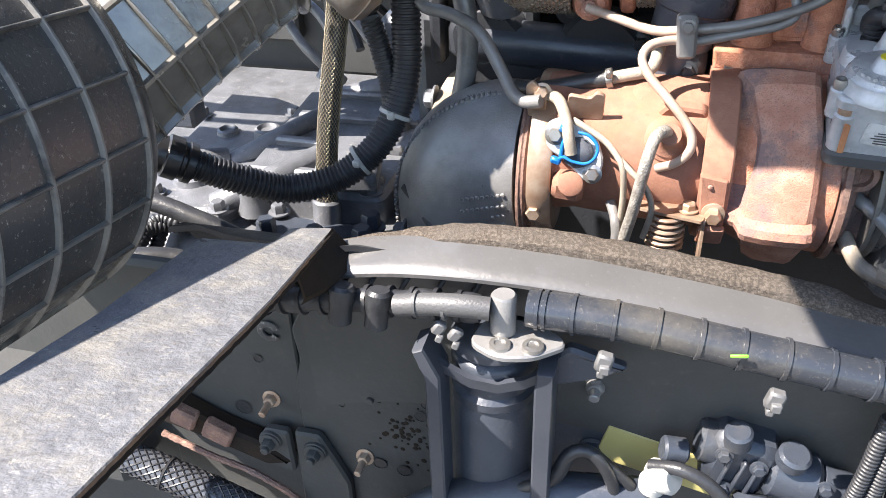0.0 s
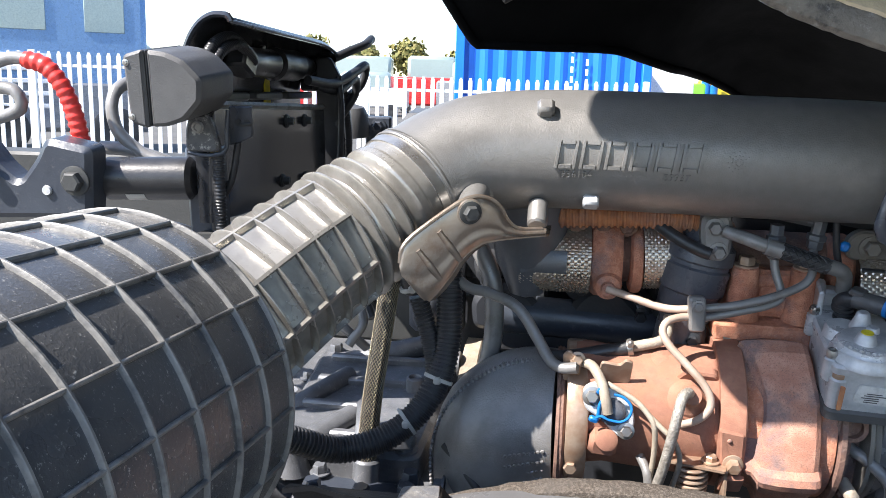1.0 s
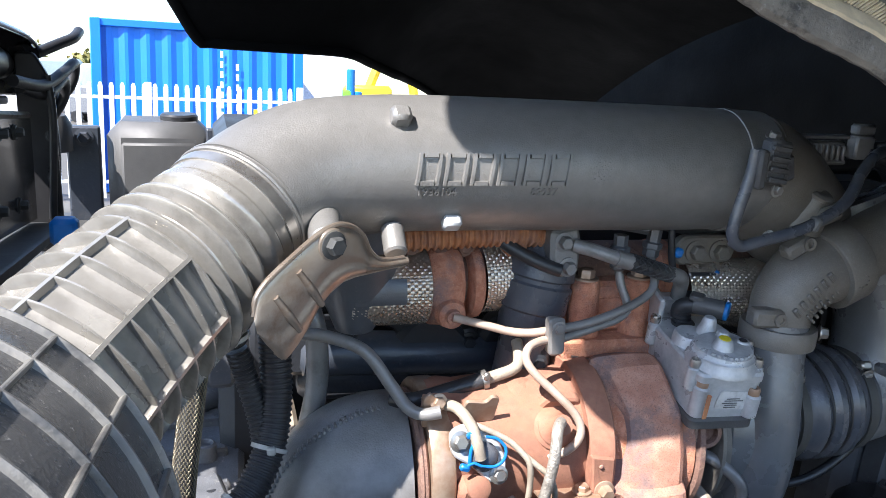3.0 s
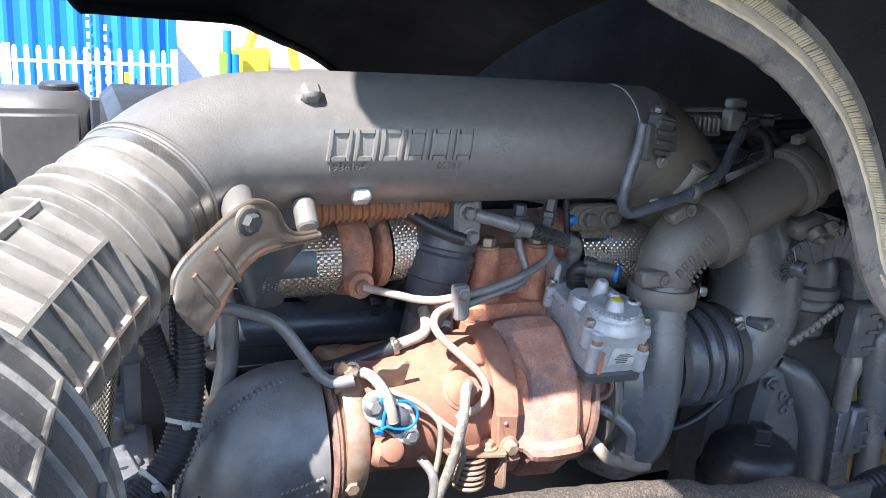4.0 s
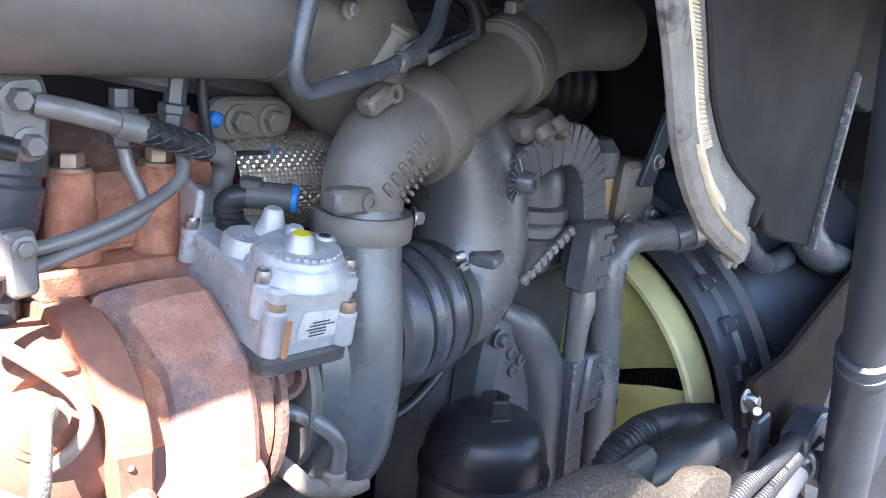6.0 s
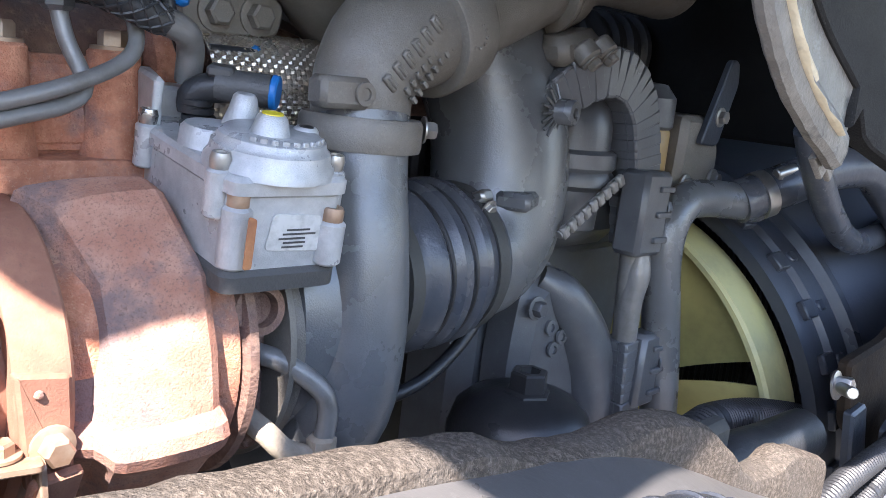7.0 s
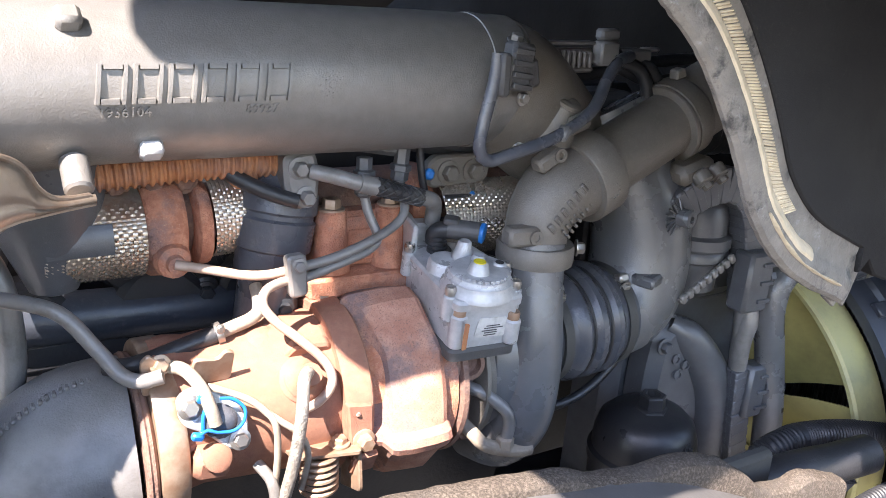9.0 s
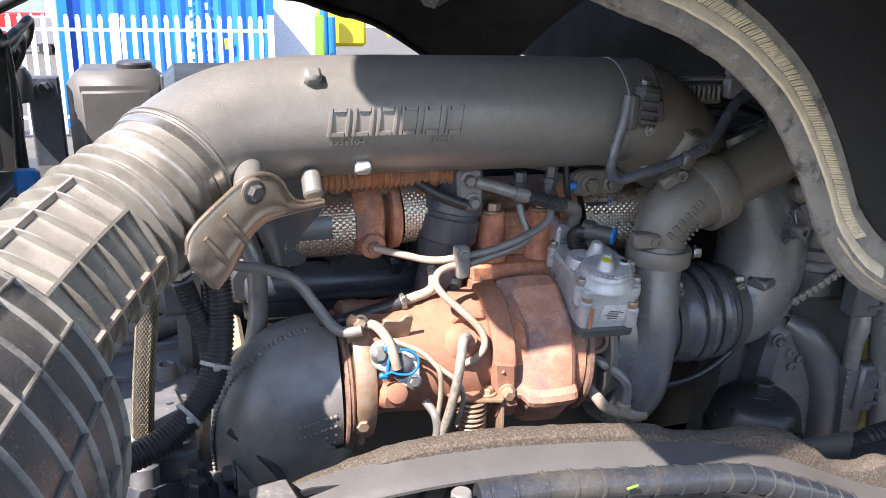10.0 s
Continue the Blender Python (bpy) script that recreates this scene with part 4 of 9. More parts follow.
# fittings on the outlet body
g = Geo()
lathe(g, (0.074, 0.882, 1.563), (0.05, -0.80, 0.58), [(-0.02, 0.030), (0.004, 0.028), (0.007, 0.025), (0.009, 0.0255), (0.012, 0.021), (0.014, 0.0215), (0.018, 0.016), (0.026, 0.0125), (0.036, 0.012)], 26)
part("sensor_boss", g, "rust_pale", turbo)
g = Geo()
lathe(g, (0.050, 0.925, 1.585), (0.1, -0.45, 0.9), [(-0.01, 0.030), (0.012, 0.026), (0.018, 0.018), (0.020, 0.0)], 22)
part("cast_bump", g, "rust_pale", turbo)
g = Geo()
prism(g, rounded([(0.055, 0.0), (0.118, 0.006), (0.110, 0.020), (0.070, 0.024)], 0.006), (0, 0.905, 1.585), (1, 0, 0), (0, -0.5, 1), 0.012, 0.003)
part("cast_ledge", g, "rust_pale", turbo)
# upright tab beside the band
g = Geo()
prism(g, rounded([(-0.040, 0), (0.002, 0), (0.004, 0.036), (-0.006, 0.040), (-0.012, 0.030), (-0.036, 0.034)], 0.005), (0, 0.890, 1.580), (1, 0, 0), (0, -0.35, 1), 0.004, 0.001)
part("tab", g, "band", turbo)
g = Geo()
prism(g, rounded([(-0.058, 0.026), (-0.040, 0.034), (-0.004, 0.020), (0.010, -0.012), (0.004, -0.034), (-0.012, -0.036), (-0.034, -0.014), (-0.056, -0.002)], 0.010), (0, 0.862, 1.555), (1, 0, 0), (0, 0.30, 1), 0.008, 0.002)
flange = part("sensor_flange", g, "alu", turbo, "tarnished steel sensor flange")
part("bolt", bolt(Geo(), (-0.046, 0.860, 1.570), (0, -1, 0.3), 0.0085), "steel", flange)
part("bolt", bolt(Geo(), (-0.002, 0.846, 1.532), (0, -1, 0.3), 0.0075), "steel", flange)
g = Geo()
sweep(g, [(-0.058, 0.890, 1.603), (-0.046, 0.876, 1.603), (-0.036, 0.858, 1.592), (-0.030, 0.846, 1.574), (-0.026, 0.843, 1.556)], 0.0066, 12, 0.005)
part("elbow_tube", g, "beige", turbo, "pale ceramic-coated elbow tube")
g = Geo()
lathe(g, (-0.020, 0.858, 1.552), (0, -1, 0.3), [(0, 0.018), (0.010, 0.017), (0.014, 0.012), (0.016, 0.0)], 18)
part("plug_body", g, "rubber_blue", turbo, "dark blue plug")
g = Geo()
sweep(g, [(-0.042, 0.846, 1.545), (-0.034, 0.842, 1.552), (-0.026, 0.840, 1.549), (-0.010, 0.838, 1.548), (0.000, 0.838, 1.556), (0.002, 0.842, 1.568), (-0.008, 0.846, 1.578), (-0.020, 0.848, 1.580)], 0.0018, 8, 0.004)
sweep(g, [(-0.038, 0.846, 1.550), (-0.036, 0.848, 1.566), (-0.030, 0.85, 1.576)], 0.0022, 8, 0.004)
part("lock_clip", g, "blue", turbo, "bright blue lock clip")
for c, s in (((-0.043, 0.846, 1.545), (0.012, 0.008, 0.008)), ((-0.034, 0.852, 1.582), (0.013, 0.008, 0.012))):
    part("clip_end", box(Geo(), c, s, Euler((0.2, 0.3, 0)).to_matrix(), 0.002), "blue", turbo, "bright blue clip end")
g = Geo()
box(g, (-0.029, 0.858, 1.508), (0.036, 0.03, 0.03), Euler((0.2, 0.1, 0)).to_matrix(), 0.006)
lathe(g, (-0.026, 0.852, 1.515), (0.1, -1, 0.4), [(0, 0.015), (0.012, 0.014), (0.014, 0.010)], 16)
part("boss", g, "rust_pale", turbo)
g = Geo()
prism(g, rounded([(-0.040, 1.622), (-0.006, 1.626), (0.000, 1.612), (-0.002, 1.586), (-0.012, 1.584), (-0.014, 1.604), (-0.036, 1.606)], 0.004), (0, 0.874, 0), (1, 0, 0), (0, 0.30, 1), 0.004, 0.001)
part("bent_plate", g, "band", turbo, "tan bent steel plate")
# return spring and link below
g = Geo()
coil = [(0.084 + 0.019 * math.cos(k * 0.5), 0.850 + 0.019 * math.sin(k * 0.5), 1.445 + 0.00062 * k) for k in range(80)]
sweep(g, coil, 0.0026, 6, 0.004)
part("return_spring", g, "band", turbo, "tan coil spring")
g = Geo()
prism(g, rounded([(0.052, 0.0), (0.124, 0.0), (0.128, 0.012), (0.120, 0.050), (0.052, 0.030)], 0.004), (0, 0.872, 1.494), (1, 0, 0), (0, -1, 0.1), 0.004, 0.001)
part("spring_bracket", g, "band", turbo)
g = Geo()
prism(g, rounded([(0.0, 0.0), (0.045, 0.0), (0.05, -0.05), (0.0, -0.07)], 0.006), (0.124, 0.875, 1.497), (0, -1, 0), (0, 0, 1), 0.004, 0.001)
part("spring_bracket", g, "band", turbo)
part("nut", bolt(Geo(), (0.105, 0.846, 1.4985), (0, 0, 1), 0.008), "band", turbo)
g = Geo()
sweep(g, [(0.02, 0.86, 1.49), (0.028, 0.84, 1.478), (0.03, 0.836, 1.45), (0.02, 0.84, 1.42)], 0.006, 10, 0.005)
part("link_rod", g, "tube", turbo)
g = Geo()
prism(g, rounded([(0.112, 1.545), (0.142, 1.540), (0.144, 1.468), (0.118, 1.474)], 0.003), (0, 0.849, 0), (1, 0, 0), (0, 0, 1), 0.008, 0.002)
cb = part("clamp_tab", g, "rust_pale", turbo)
part("bolt", bolt(Geo(), (0.131, 0.841, 1.500), (0, -1, 0), 0.0088, 0.012), "band", cb)
g = Geo()
prism(g, rounded([(0.116, 0.0), (0.144, 0.0), (0.145, 0.030), (0.117, 0.026)], 0.004), (0, 0.848, 1.462), (1, 0, 0), (0, -0.5, 1), 0.006, 0.0015)
part("tab_foot", g, "rust_pale", cb)
for q in ((0.125, 0.8405, 1.477), (0.138, 0.8405, 1.476), (0.124, 0.8405, 1.532)):
    part("rivet", lathe(Geo(), q, (0, -1, 0), [(0, 0.003), (0.0015, 0.002), (0.002, 0.0)], 10), "rust", cb)
# compressor
g = Geo()
lathe(g, (0.298, AY, AZ + 0.012), X, [(0, 0.085), (0.004, 0.103), (0.02, 0.112), (0.05, 0.116), (0.075, 0.106), (0.088, 0.088), (0.092, 0.072), (0.105, 0.068)], 56)
part("compressor_housing", g, "cast", turbo)
g = Geo()
sweep(g, [(0.335, 0.94, 1.405), (0.343, 0.885, 1.425), (0.350, 0.856, 1.47), (0.356, 0.850, 1.53), (0.358, 0.853, 1.59), (0.362, 0.866, 1.64), (0.366, 0.876, 1.685)], [0.032, 0.037, 0.039, 0.0365, 0.0335, 0.034, 0.036], 26, 0.012)
part("compressor_scroll", g, "cast", turbo)
turned("compressor_clamp", 0.286, [(0, 0.09), (0.002, 0.106), (0.007, 0.106), (0.01, 0.1), (0.016, 0.104), (0.018, 0.09)], "cast_warm")
g = Geo()
lathe(g, (0.268, 0.858, 1.557), (-0.1, -1, 0.15), [(-0.04, 0.024), (-0.005, 0.0205), (0.006, 0.0195), (0.012, 0.018), (0.013, 0.0125), (0.004, 0.0115), (0.0, 0.0)], 24)
part("oil_port", g, "rust_dark", turbo)
g = Geo()
prism(g, rounded([(0.264, 1.452), (0.298, 1.452), (0.302, 1.535), (0.266, 1.535)], 0.006), (0, 0.90, 0), (1, 0, 0), (0, 0, 1), 0.03, 0.003)
oil_block = part("oil_block", g, "rust_dark", turbo)
g = Geo()
bolt(g, (0.272, 0.866, 1.508), (0, -1, 0), 0.007)
part("bolt", g, "rust_dark", oil_block)
part("bolt", bolt(Geo(), (0.272, 0.866, 1.460), (0, -1, 0), 0.007), "rust_dark", oil_block)
g = Geo()
sweep(g, [(0.272, 0.88, 1.522), (0.276, 0.86, 1.522), (0.290, 0.848, 1.516), (0.312, 0.836, 1.497), (0.318, 0.832, 1.480), (0.314, 0.832, 1.452)], 0.0075, 12, 0.006)
part("oil_tube", g, "tube", turbo)
g = Geo()
lathe(g, (0.314, 0.832, 1.448), (0, 0, 1), [(0, 0.011), (0.012, 0.011), (0.014, 0.008)], 6)
part("union_nut", g, "beige", turbo)
g = Geo()
sweep(g, [(0.272, 0.866, 1.474), (0.278, 0.848, 1.466), (0.292, 0.838, 1.452), (0.33, 0.83, 1.44), (0.35, 0.83, 1.438)], 0.0085, 12, 0.006)
part("drain_sleeve", g, "beige", turbo, "off-white sleeved drain hose")
# actuator
PLACE = TRUCK @ Matrix.Translation((0.266, 0.87, 1.645)) @ Matrix.Rotation(radians(8.0), 4, "X") @ Matrix.Translation((-0.272, -0.872, -1.645))
actuator = thing("turbo_actuator", (0.27, 0.88, 1.58), "cast aluminium electric turbo actuator with screwed lid", "actuator")
BODY = [(0.232, 0.823), (0.310, 0.817), (0.325, 0.860), (0.328, 0.910), (0.320, 0.955), (0.300, 0.984), (0.250, 0.986), (0.237, 0.930)]
UP = Vector((0, 0, 1))


def grown(poly, d):
    cx, cy = sum(p[0] for p in poly) / len(poly), sum(p[1] for p in poly) / len(poly)
    return [(cx + (x - cx) * (1 + d), cy + (y - cy) * (1 + d)) for x, y in poly]


g = Geo()
prism(g, rounded(grown(BODY, 0.05), 0.010), (0, 0, 1.586), (1, 0, 0), (0, 1, 0), 0.0135, 0.003)
part("base_plate", g, "plastic_grey", actuator, "dull grey base plate")
g = Geo()
prism(g, rounded(BODY, 0.009), (0, 0, 1.599), (1, 0, 0), (0, 1, 0), 0.050, 0.003)
part("case", g, "alu", actuator)
g = Geo()
prism(g, rounded(grown(BODY, 0.05), 0.010), (0, 0, 1.6485), (1, 0, 0), (0, 1, 0), 0.011, 0.003)
part("lid", g, "alu", actuator)
for c, r, h in (((0.258, 0.893), 0.0225, 0.016), ((0.302, 0.878), 0.0200, 0.013)):
    g = Geo()
    lathe(g, (*c, 1.657), UP, [(0, r + 0.002), (0.003, r), (h - 0.003, r * 0.97), (h, r * 0.86)], 32)
    part("side_cover", g, "alu", actuator)
for k in range(9):
    t = radians(215 + 12 * k)
    c = Vector((0.272 + 0.0315 * math.cos(t), 0.848 + 0.0315 * math.sin(t), 1.680))
    part("raised_mark", box(Geo(), c, (0.0045, 0.0022, 0.004), Matrix.Rotation(t + math.pi / 2, 3, "Z"), 0.0006), "alu", actuator)
g = Geo()
prism(g, rounded([(0.2385, 1.604), (0.2445, 1.604), (0.2445, 1.636), (0.2385, 1.638)], 0.002), (0, 0.8128, 0), (1, 0, 0), (0, 0, 1), 0.0008, 0.0002)
part("slot_stain", g, "orange_rust", actuator, "rust-stained slot")
g = Geo()
lathe(g, (0.272, 0.848, 1.657), UP, [(0, 0.042), (0.006, 0.041), (0.009, 0.0385), (0.015, 0.0375), (0.017, 0.035), (0.021, 0.034), (0.024, 0.030)], 40)
part("gear_cover", g, "alu", actuator)
for x, y, r, h in ((0.266, 0.842, 0.0165, 0.036), (0.276, 0.890, 0.0135, 0.038), (0.282, 0.868, 0.0125, 0.030), (0.300, 0.852, 0.0145, 0.026)):
    g = Geo()
    lathe(g, (x, y, 1.657), UP, [(0, r), (0.018, r * 0.98), (h - 0.010, r * 0.72), (h - 0.002, r * 0.58), (h, r * 0.45)], 24)
    post = part("breather_post", g, "alu", actuator)
    if x == 0.266:
        g = Geo()
        lathe(g, (x, y, 1.657 + h), UP, [(0, 0.0070), (0.0008, 0.0068)], 16)
        part("paint_dot", g, "yellow_mark", post, "yellow paint mark")
    if x == 0.300:
        g = Geo()
        lathe(g, (x, y, 1.657 + h), UP, [(0, 0.005), (0.0004, 0.005)], 14)
        part("drilled_hole", g, "plastic", post)
for x, y, z, m in ((0.240, 0.829, 1.650, "band"), (0.305, 0.819, 1.640, "band")):
    g = Geo()
    rod(g, (x, y - 0.001, 1.60), (x, y - 0.001, z - 0.010), 0.0098, 20)
    post = part("screw_post", g, "alu", actuator)
    g = Geo()
    lathe(g, (x, y - 0.001, z - 0.010), UP, [(0, 0.0075), (0.007, 0.0075), (0.009, 0.0065), (0.009, 0.004), (0.004, 0.003)], 16)
    part("screw", g, m, post)
for x, y in ((0.231, 0.838), (0.310, 0.830), (0.238, 0.945), (0.325, 0.872)):
    g = Geo()
    rod(g, (x, y, 1.630), (x, y, 1.6605), 0.0080, 16)
    post = part("screw_post", g, "alu", actuator)
    g = Geo()
    lathe(g, (x, y, 1.6605), UP, [(0, 0.0060), (0.006, 0.0068), (0.010, 0.0055), (0.010, 0.0035), (0.006, 0.003)], 14)
    part("screw", g, "steel", post)
g = Geo()
prism(g, rounded([(0.240, 0.945), (0.247, 0.943), (0.258, 0.985), (0.246, 0.987)], 0.003), (0, 0, 1.652), (1, 0, 0), (0, 1, 0), 0.040, 0.003)
part("plug_shroud", g, "alu", actuator)
g = Geo()
prism(g, rounded([(0.254, 0.972), (0.292, 0.966), (0.296, 0.985), (0.258, 0.992)], 0.004), (0, 0, 1.655), (1, 0, 0), (0, 1, 0), 0.026, 0.003)
part("plug_shroud", g, "alu", actuator)
g = Geo()
rod(g, (0.274, 0.938, 1.657), (0.274, 0.938, 1.664), 0.015, 20)
for k in range(3):
    rod(g, (0.272 - 0.002 * k, 0.939, 1.664 + 0.006 * k), (0.272 - 0.002 * k, 0.939, 1.669 + 0.006 * k), 0.012, 18)
sweep(g, [(0.267, 0.940, 1.672), (0.266, 0.940, 1.681), (0.272, 0.935, 1.688), (0.284, 0.925, 1.691)], 0.0105, 14, 0.004)
plug = part("cable_plug", g, "rubber", actuator, "black angled cable plug")
g = Geo()
sweep(g, [(0.278, 0.930, 1.692), (0.306, 0.906, 1.694)], 0.0118, 16, 0.006)
box(g, (0.280, 0.929, 1.702), (0.018, 0.018, 0.008), Euler((0, 0, radians(-40))).to_matrix(), 0.002)
part("plug_sleeve", g, "plastic_grey", plug, "grey plug sleeve")
g = Geo()
rod(g, (0.306, 0.906, 1.694), (0.310, 0.902, 1.694), 0.0121, 16)
part("lock_ring", g, "blue", plug, "bright blue lock ring")
g = Geo()
prism(g, rounded([(0.258, 1.612), (0.298, 1.610), (0.297, 1.634), (0.262, 1.636)], 0.004), (0, 0.8404, 0), (1, -0.077, 0), (0, 0, 1), 0.001, 0.0002)
part("worn_label", g, "label_grey", actuator, "worn grey label")
rng = random.Random(4)
for k in range(5):
    part("label_bar", box(Geo(), (0.278 + 0.003 * rng.uniform(-1, 1), 0.8176, 1.614 + 0.0028 * k), (rng.uniform(0.014, 0.026), 0.0006, 0.0012), Euler((0, 0, radians(-5))).to_matrix(), 0.0001), "plastic_grey", actuator)

PLACE = TRUCK
# exhaust elbow in its shield
elbow = thing("exhaust_elbow", (-0.2, 0.95, 1.3), "smoked dimpled heat shield over the exhaust elbow", "exhaust elbow")
g = Geo()
sweep(g, [(-0.086, 0.954, 1.487), (-0.098, 0.955, 1.486), (-0.125, 0.957, 1.480), (-0.150, 0.958, 1.458), (-0.160, 0.959, 1.42), (-0.160, 0.96, 1.375), (-0.148, 0.955, 1.325), (-0.135, 0.95, 1.28)], [0.0965, 0.0985, 0.102, 0.106, 0.105, 0.100, 0.090, 0.083], 56, 0.009)
part("shield", g, "shield", elbow)
g = Geo()
line = spline([(-0.098, 0.94, 1.580), (-0.145, 0.935, 1.578), (-0.200, 0.93, 1.552), (-0.240, 0.93, 1.508), (-0.262, 0.93, 1.448), (-0.263, 0.93, 1.38), (-0.25, 0.93, 1.31)], 0.007)
for i, c in enumerate(line):
    d = (c - Vector((-0.12, 0.94, 1.42))).normalized()
    box(g, c - d * 0.001, (0.0042, 0.010, 0.0042), None, 0.001)
part("crimped_seam", g, "shield", elbow)
g = Geo()
lathe(g, (-0.112, 0.95, 1.49), X, [(0.022, 0.092), (0.0225, 0.0985), (0.026, 0.1000), (0.028, 0.0985), (0.031, 0.0990), (0.034, 0.0955), (0.036, 0.088)], 44)
part("copper_collar", g, "rust_dark", elbow, "flaking copper-brown collar")
g = Geo()
lathe(g, (-0.140, 0.951, 1.295), (0.3, 0.08, -1), [(0, 0.086), (0.006, 0.092), (0.014, 0.092), (0.02, 0.086), (0.10, 0.084)], 44)
part("lower_ring", g, "orange_rust", elbow, "copper-brown lower ring")
g = Geo()
for i in range(9):
    for k in range(8):
        t = radians(178 + 9 * k)
        x = -0.105 - 0.006 * i
        rr = 0.0990 + 0.0065 * i / 9
        c = Vector((x, 0.955 + rr * math.cos(t), 1.483 + rr * math.sin(t) - 0.001 * i))
        d = Vector((0, math.cos(t), math.sin(t)))
        lathe(g, c - d * 0.0005, d, [(0, 0.0030), (0.0014, 0.0020), (0.0018, 0.0)], 6)
part("dimple_patch", g, "shield", elbow)
# v-band with its bolt
vband = thing("band_clamp", (-0.07, 0.95, 1.45), "tarnished steel band clamp round the turbo outlet", "clamp")
g = Geo()
lathe(g, (-0.077, 0.948, 1.505), X, [(0, 0.088), (0.0, 0.0965), (0.003, 0.0985), (0.025, 0.0985), (0.028, 0.0965), (0.028, 0.088)], 48)
part("band", g, "band", vband)
g = Geo()
bolt(g, (-0.068, 0.866, 1.468), (0, -1, -0.1), 0.0095, 0.012)
rod(g, (-0.068, 0.872, 1.43), (-0.068, 0.872, 1.47), 0.006, 10)
box(g, (-0.066, 0.876, 1.446), (0.034, 0.012, 0.014), None, 0.003)
part("tee_bolt", g, "band", vband)
g = Geo()
prism(g, rounded([(-0.008, 0), (0.012, 0), (0.014, 0.03), (-0.002, 0.048), (-0.01, 0.04)], 0.004), (-0.075, 0.895, 1.575), (1, 0, 0), (0, -0.2, 1), 0.004, 0.001)
bolt(g, (-0.066, 0.886, 1.608), (0, -1, 0.2), 0.007)
part("spring_tab", g, "band", vband)


# ---- hoses of the compressor side ----
hose = thing("inlet_hose", (0.45, 0.9, 1.5), "blue-black ribbed rubber hose with two dulled steel clamps", "hose")
H0, H1 = Vector((0.392, 0.915, 1.550)), Vector((0.535, 0.918, 1.556))
g = Geo()
lathe(g, H0, H1 - H0, [(0, 0.062), (0.002, 0.066), (0.008, 0.066), (0.030, 0.0665), (0.035, 0.069), (0.041, 0.0745), (0.049, 0.0755), (0.055, 0.071), (0.058, 0.0695), (0.062, 0.071), (0.068, 0.0765), (0.076, 0.077), (0.081, 0.072), (0.085, 0.0705), (0.089, 0.072), (0.095, 0.0765), (0.103, 0.076), (0.109, 0.070), (0.114, 0.0685), (0.137, 0.0675), (0.143, 0.064)], 48)
part("hose_body", g, "rubber_blue", hose)
for d, r in ((0.0560, 0.0722), (0.0835, 0.0732)):
    g = Geo()
    lathe(g, H0, H1 - H0, [(d, r - 0.006), (d + 0.0008, r - 0.0012), (d + 0.002, r), (d + 0.004, r), (d + 0.0052, r - 0.0012), (d + 0.006, r - 0.006)], 48)
    part("moulded_ring", g, "rubber", hose)
for d in (0.012, 0.118):
    g = Geo()
    lathe(g, H0, H1 - H0, [(d, 0.069), (d, 0.0712), (d + 0.013, 0.0712), (d + 0.013, 0.069)], 48)
    cl = part("clamp_band", g, "chassis", hose, "dulled steel worm-drive band")
    g = Geo()
    c = H0 + Vector((d + 0.006, -0.030, 0.066))
    box(g, c, (0.016, 0.024, 0.012), Euler((radians(-25), 0, 0)).to_matrix(), 0.003)
    bolt(g, c + Vector((0, -0.012, -0.006)), (0, -1, -0.5), 0.0055)
    part("clamp_screw", g, "steel", cl)
inlet = thing("inlet_elbow", (0.57, 0.93, 1.6), "smooth blue-grey cast inlet elbow with stub pegs", "intake pipe")
g = Geo()
sweep(g, [(0.515, 0.918, 1.556), (0.545, 0.918, 1.558), (0.572, 0.92, 1.580), (0.586, 0.925, 1.628), (0.584, 0.935, 1.690), (0.565, 0.955, 1.755), (0.54, 0.98, 1.82)], [0.0645, 0.066, 0.068, 0.068, 0.067, 0.066, 0.065], 40, 0.012)
part("elbow_body", g, "cast", inlet)
g = Geo()
lathe(g, (0.588, 0.885, 1.697), (0.22, -1, 0), [(0, 0.0125), (0.034, 0.0118), (0.036, 0.0108), (0.036, 0.0050), (0.031, 0.0045), (0.031, 0.0)], 24)
part("stub", g, "cast", inlet)
for k in range(11):
    g = Geo()
    t = radians(95 + 18 * k)
    d = Vector((math.cos(t), 0, math.sin(t)))
    c = Vector((0.590, 0.866, 1.697))
    sweep(g, [c + d * 0.011 + Vector((0, -0.002, 0)), c + d * 0.026 + Vector((0, 0.004 if d.x > -0.4 else -0.002, 0))], 0.0016, 6)
    part("stub_rib", g, "cast", inlet)
g = Geo()
box(g, (0.548, 0.868, 1.616), (0.03, 0.034, 0.016), Euler((0, radians(-4), radians(20))).to_matrix(), 0.004)
part("peg", g, "cast", inlet)

charge = thing("charge_pipe", (0.45, 0.89, 1.7), "warm grey cast charge-air pipe with clamped elbow", "charge pipe")
g = Geo()
sweep(g, [(0.368, 0.879, 1.672), (0.368, 0.88, 1.70), (0.376, 0.882, 1.722), (0.396, 0.885, 1.742), (0.434, 0.889, 1.756)], [0.037, 0.0375, 0.040, 0.044, 0.047], 36, 0.008)
part("cast_elbow", g, "cast_warm", charge)
CD = Vector((0.16, 0.018, 0.062)).normalized()
CA = Vector((0.424, 0.888, 1.750))
g = Geo()
lathe(g, CA, CD, [(0, 0.046), (0.001, 0.0525), (0.003, 0.054), (0.036, 0.0545), (0.039, 0.0535), (0.0395, 0.040)], 44)
part("collar", g, "cast_warm", charge)
g = Geo()
lathe(g, CA, CD, [(0.036, 0.0415), (0.18, 0.042), (0.185, 0.046)], 40)
part("tube", g, "cast_warm", charge)
g = Geo()
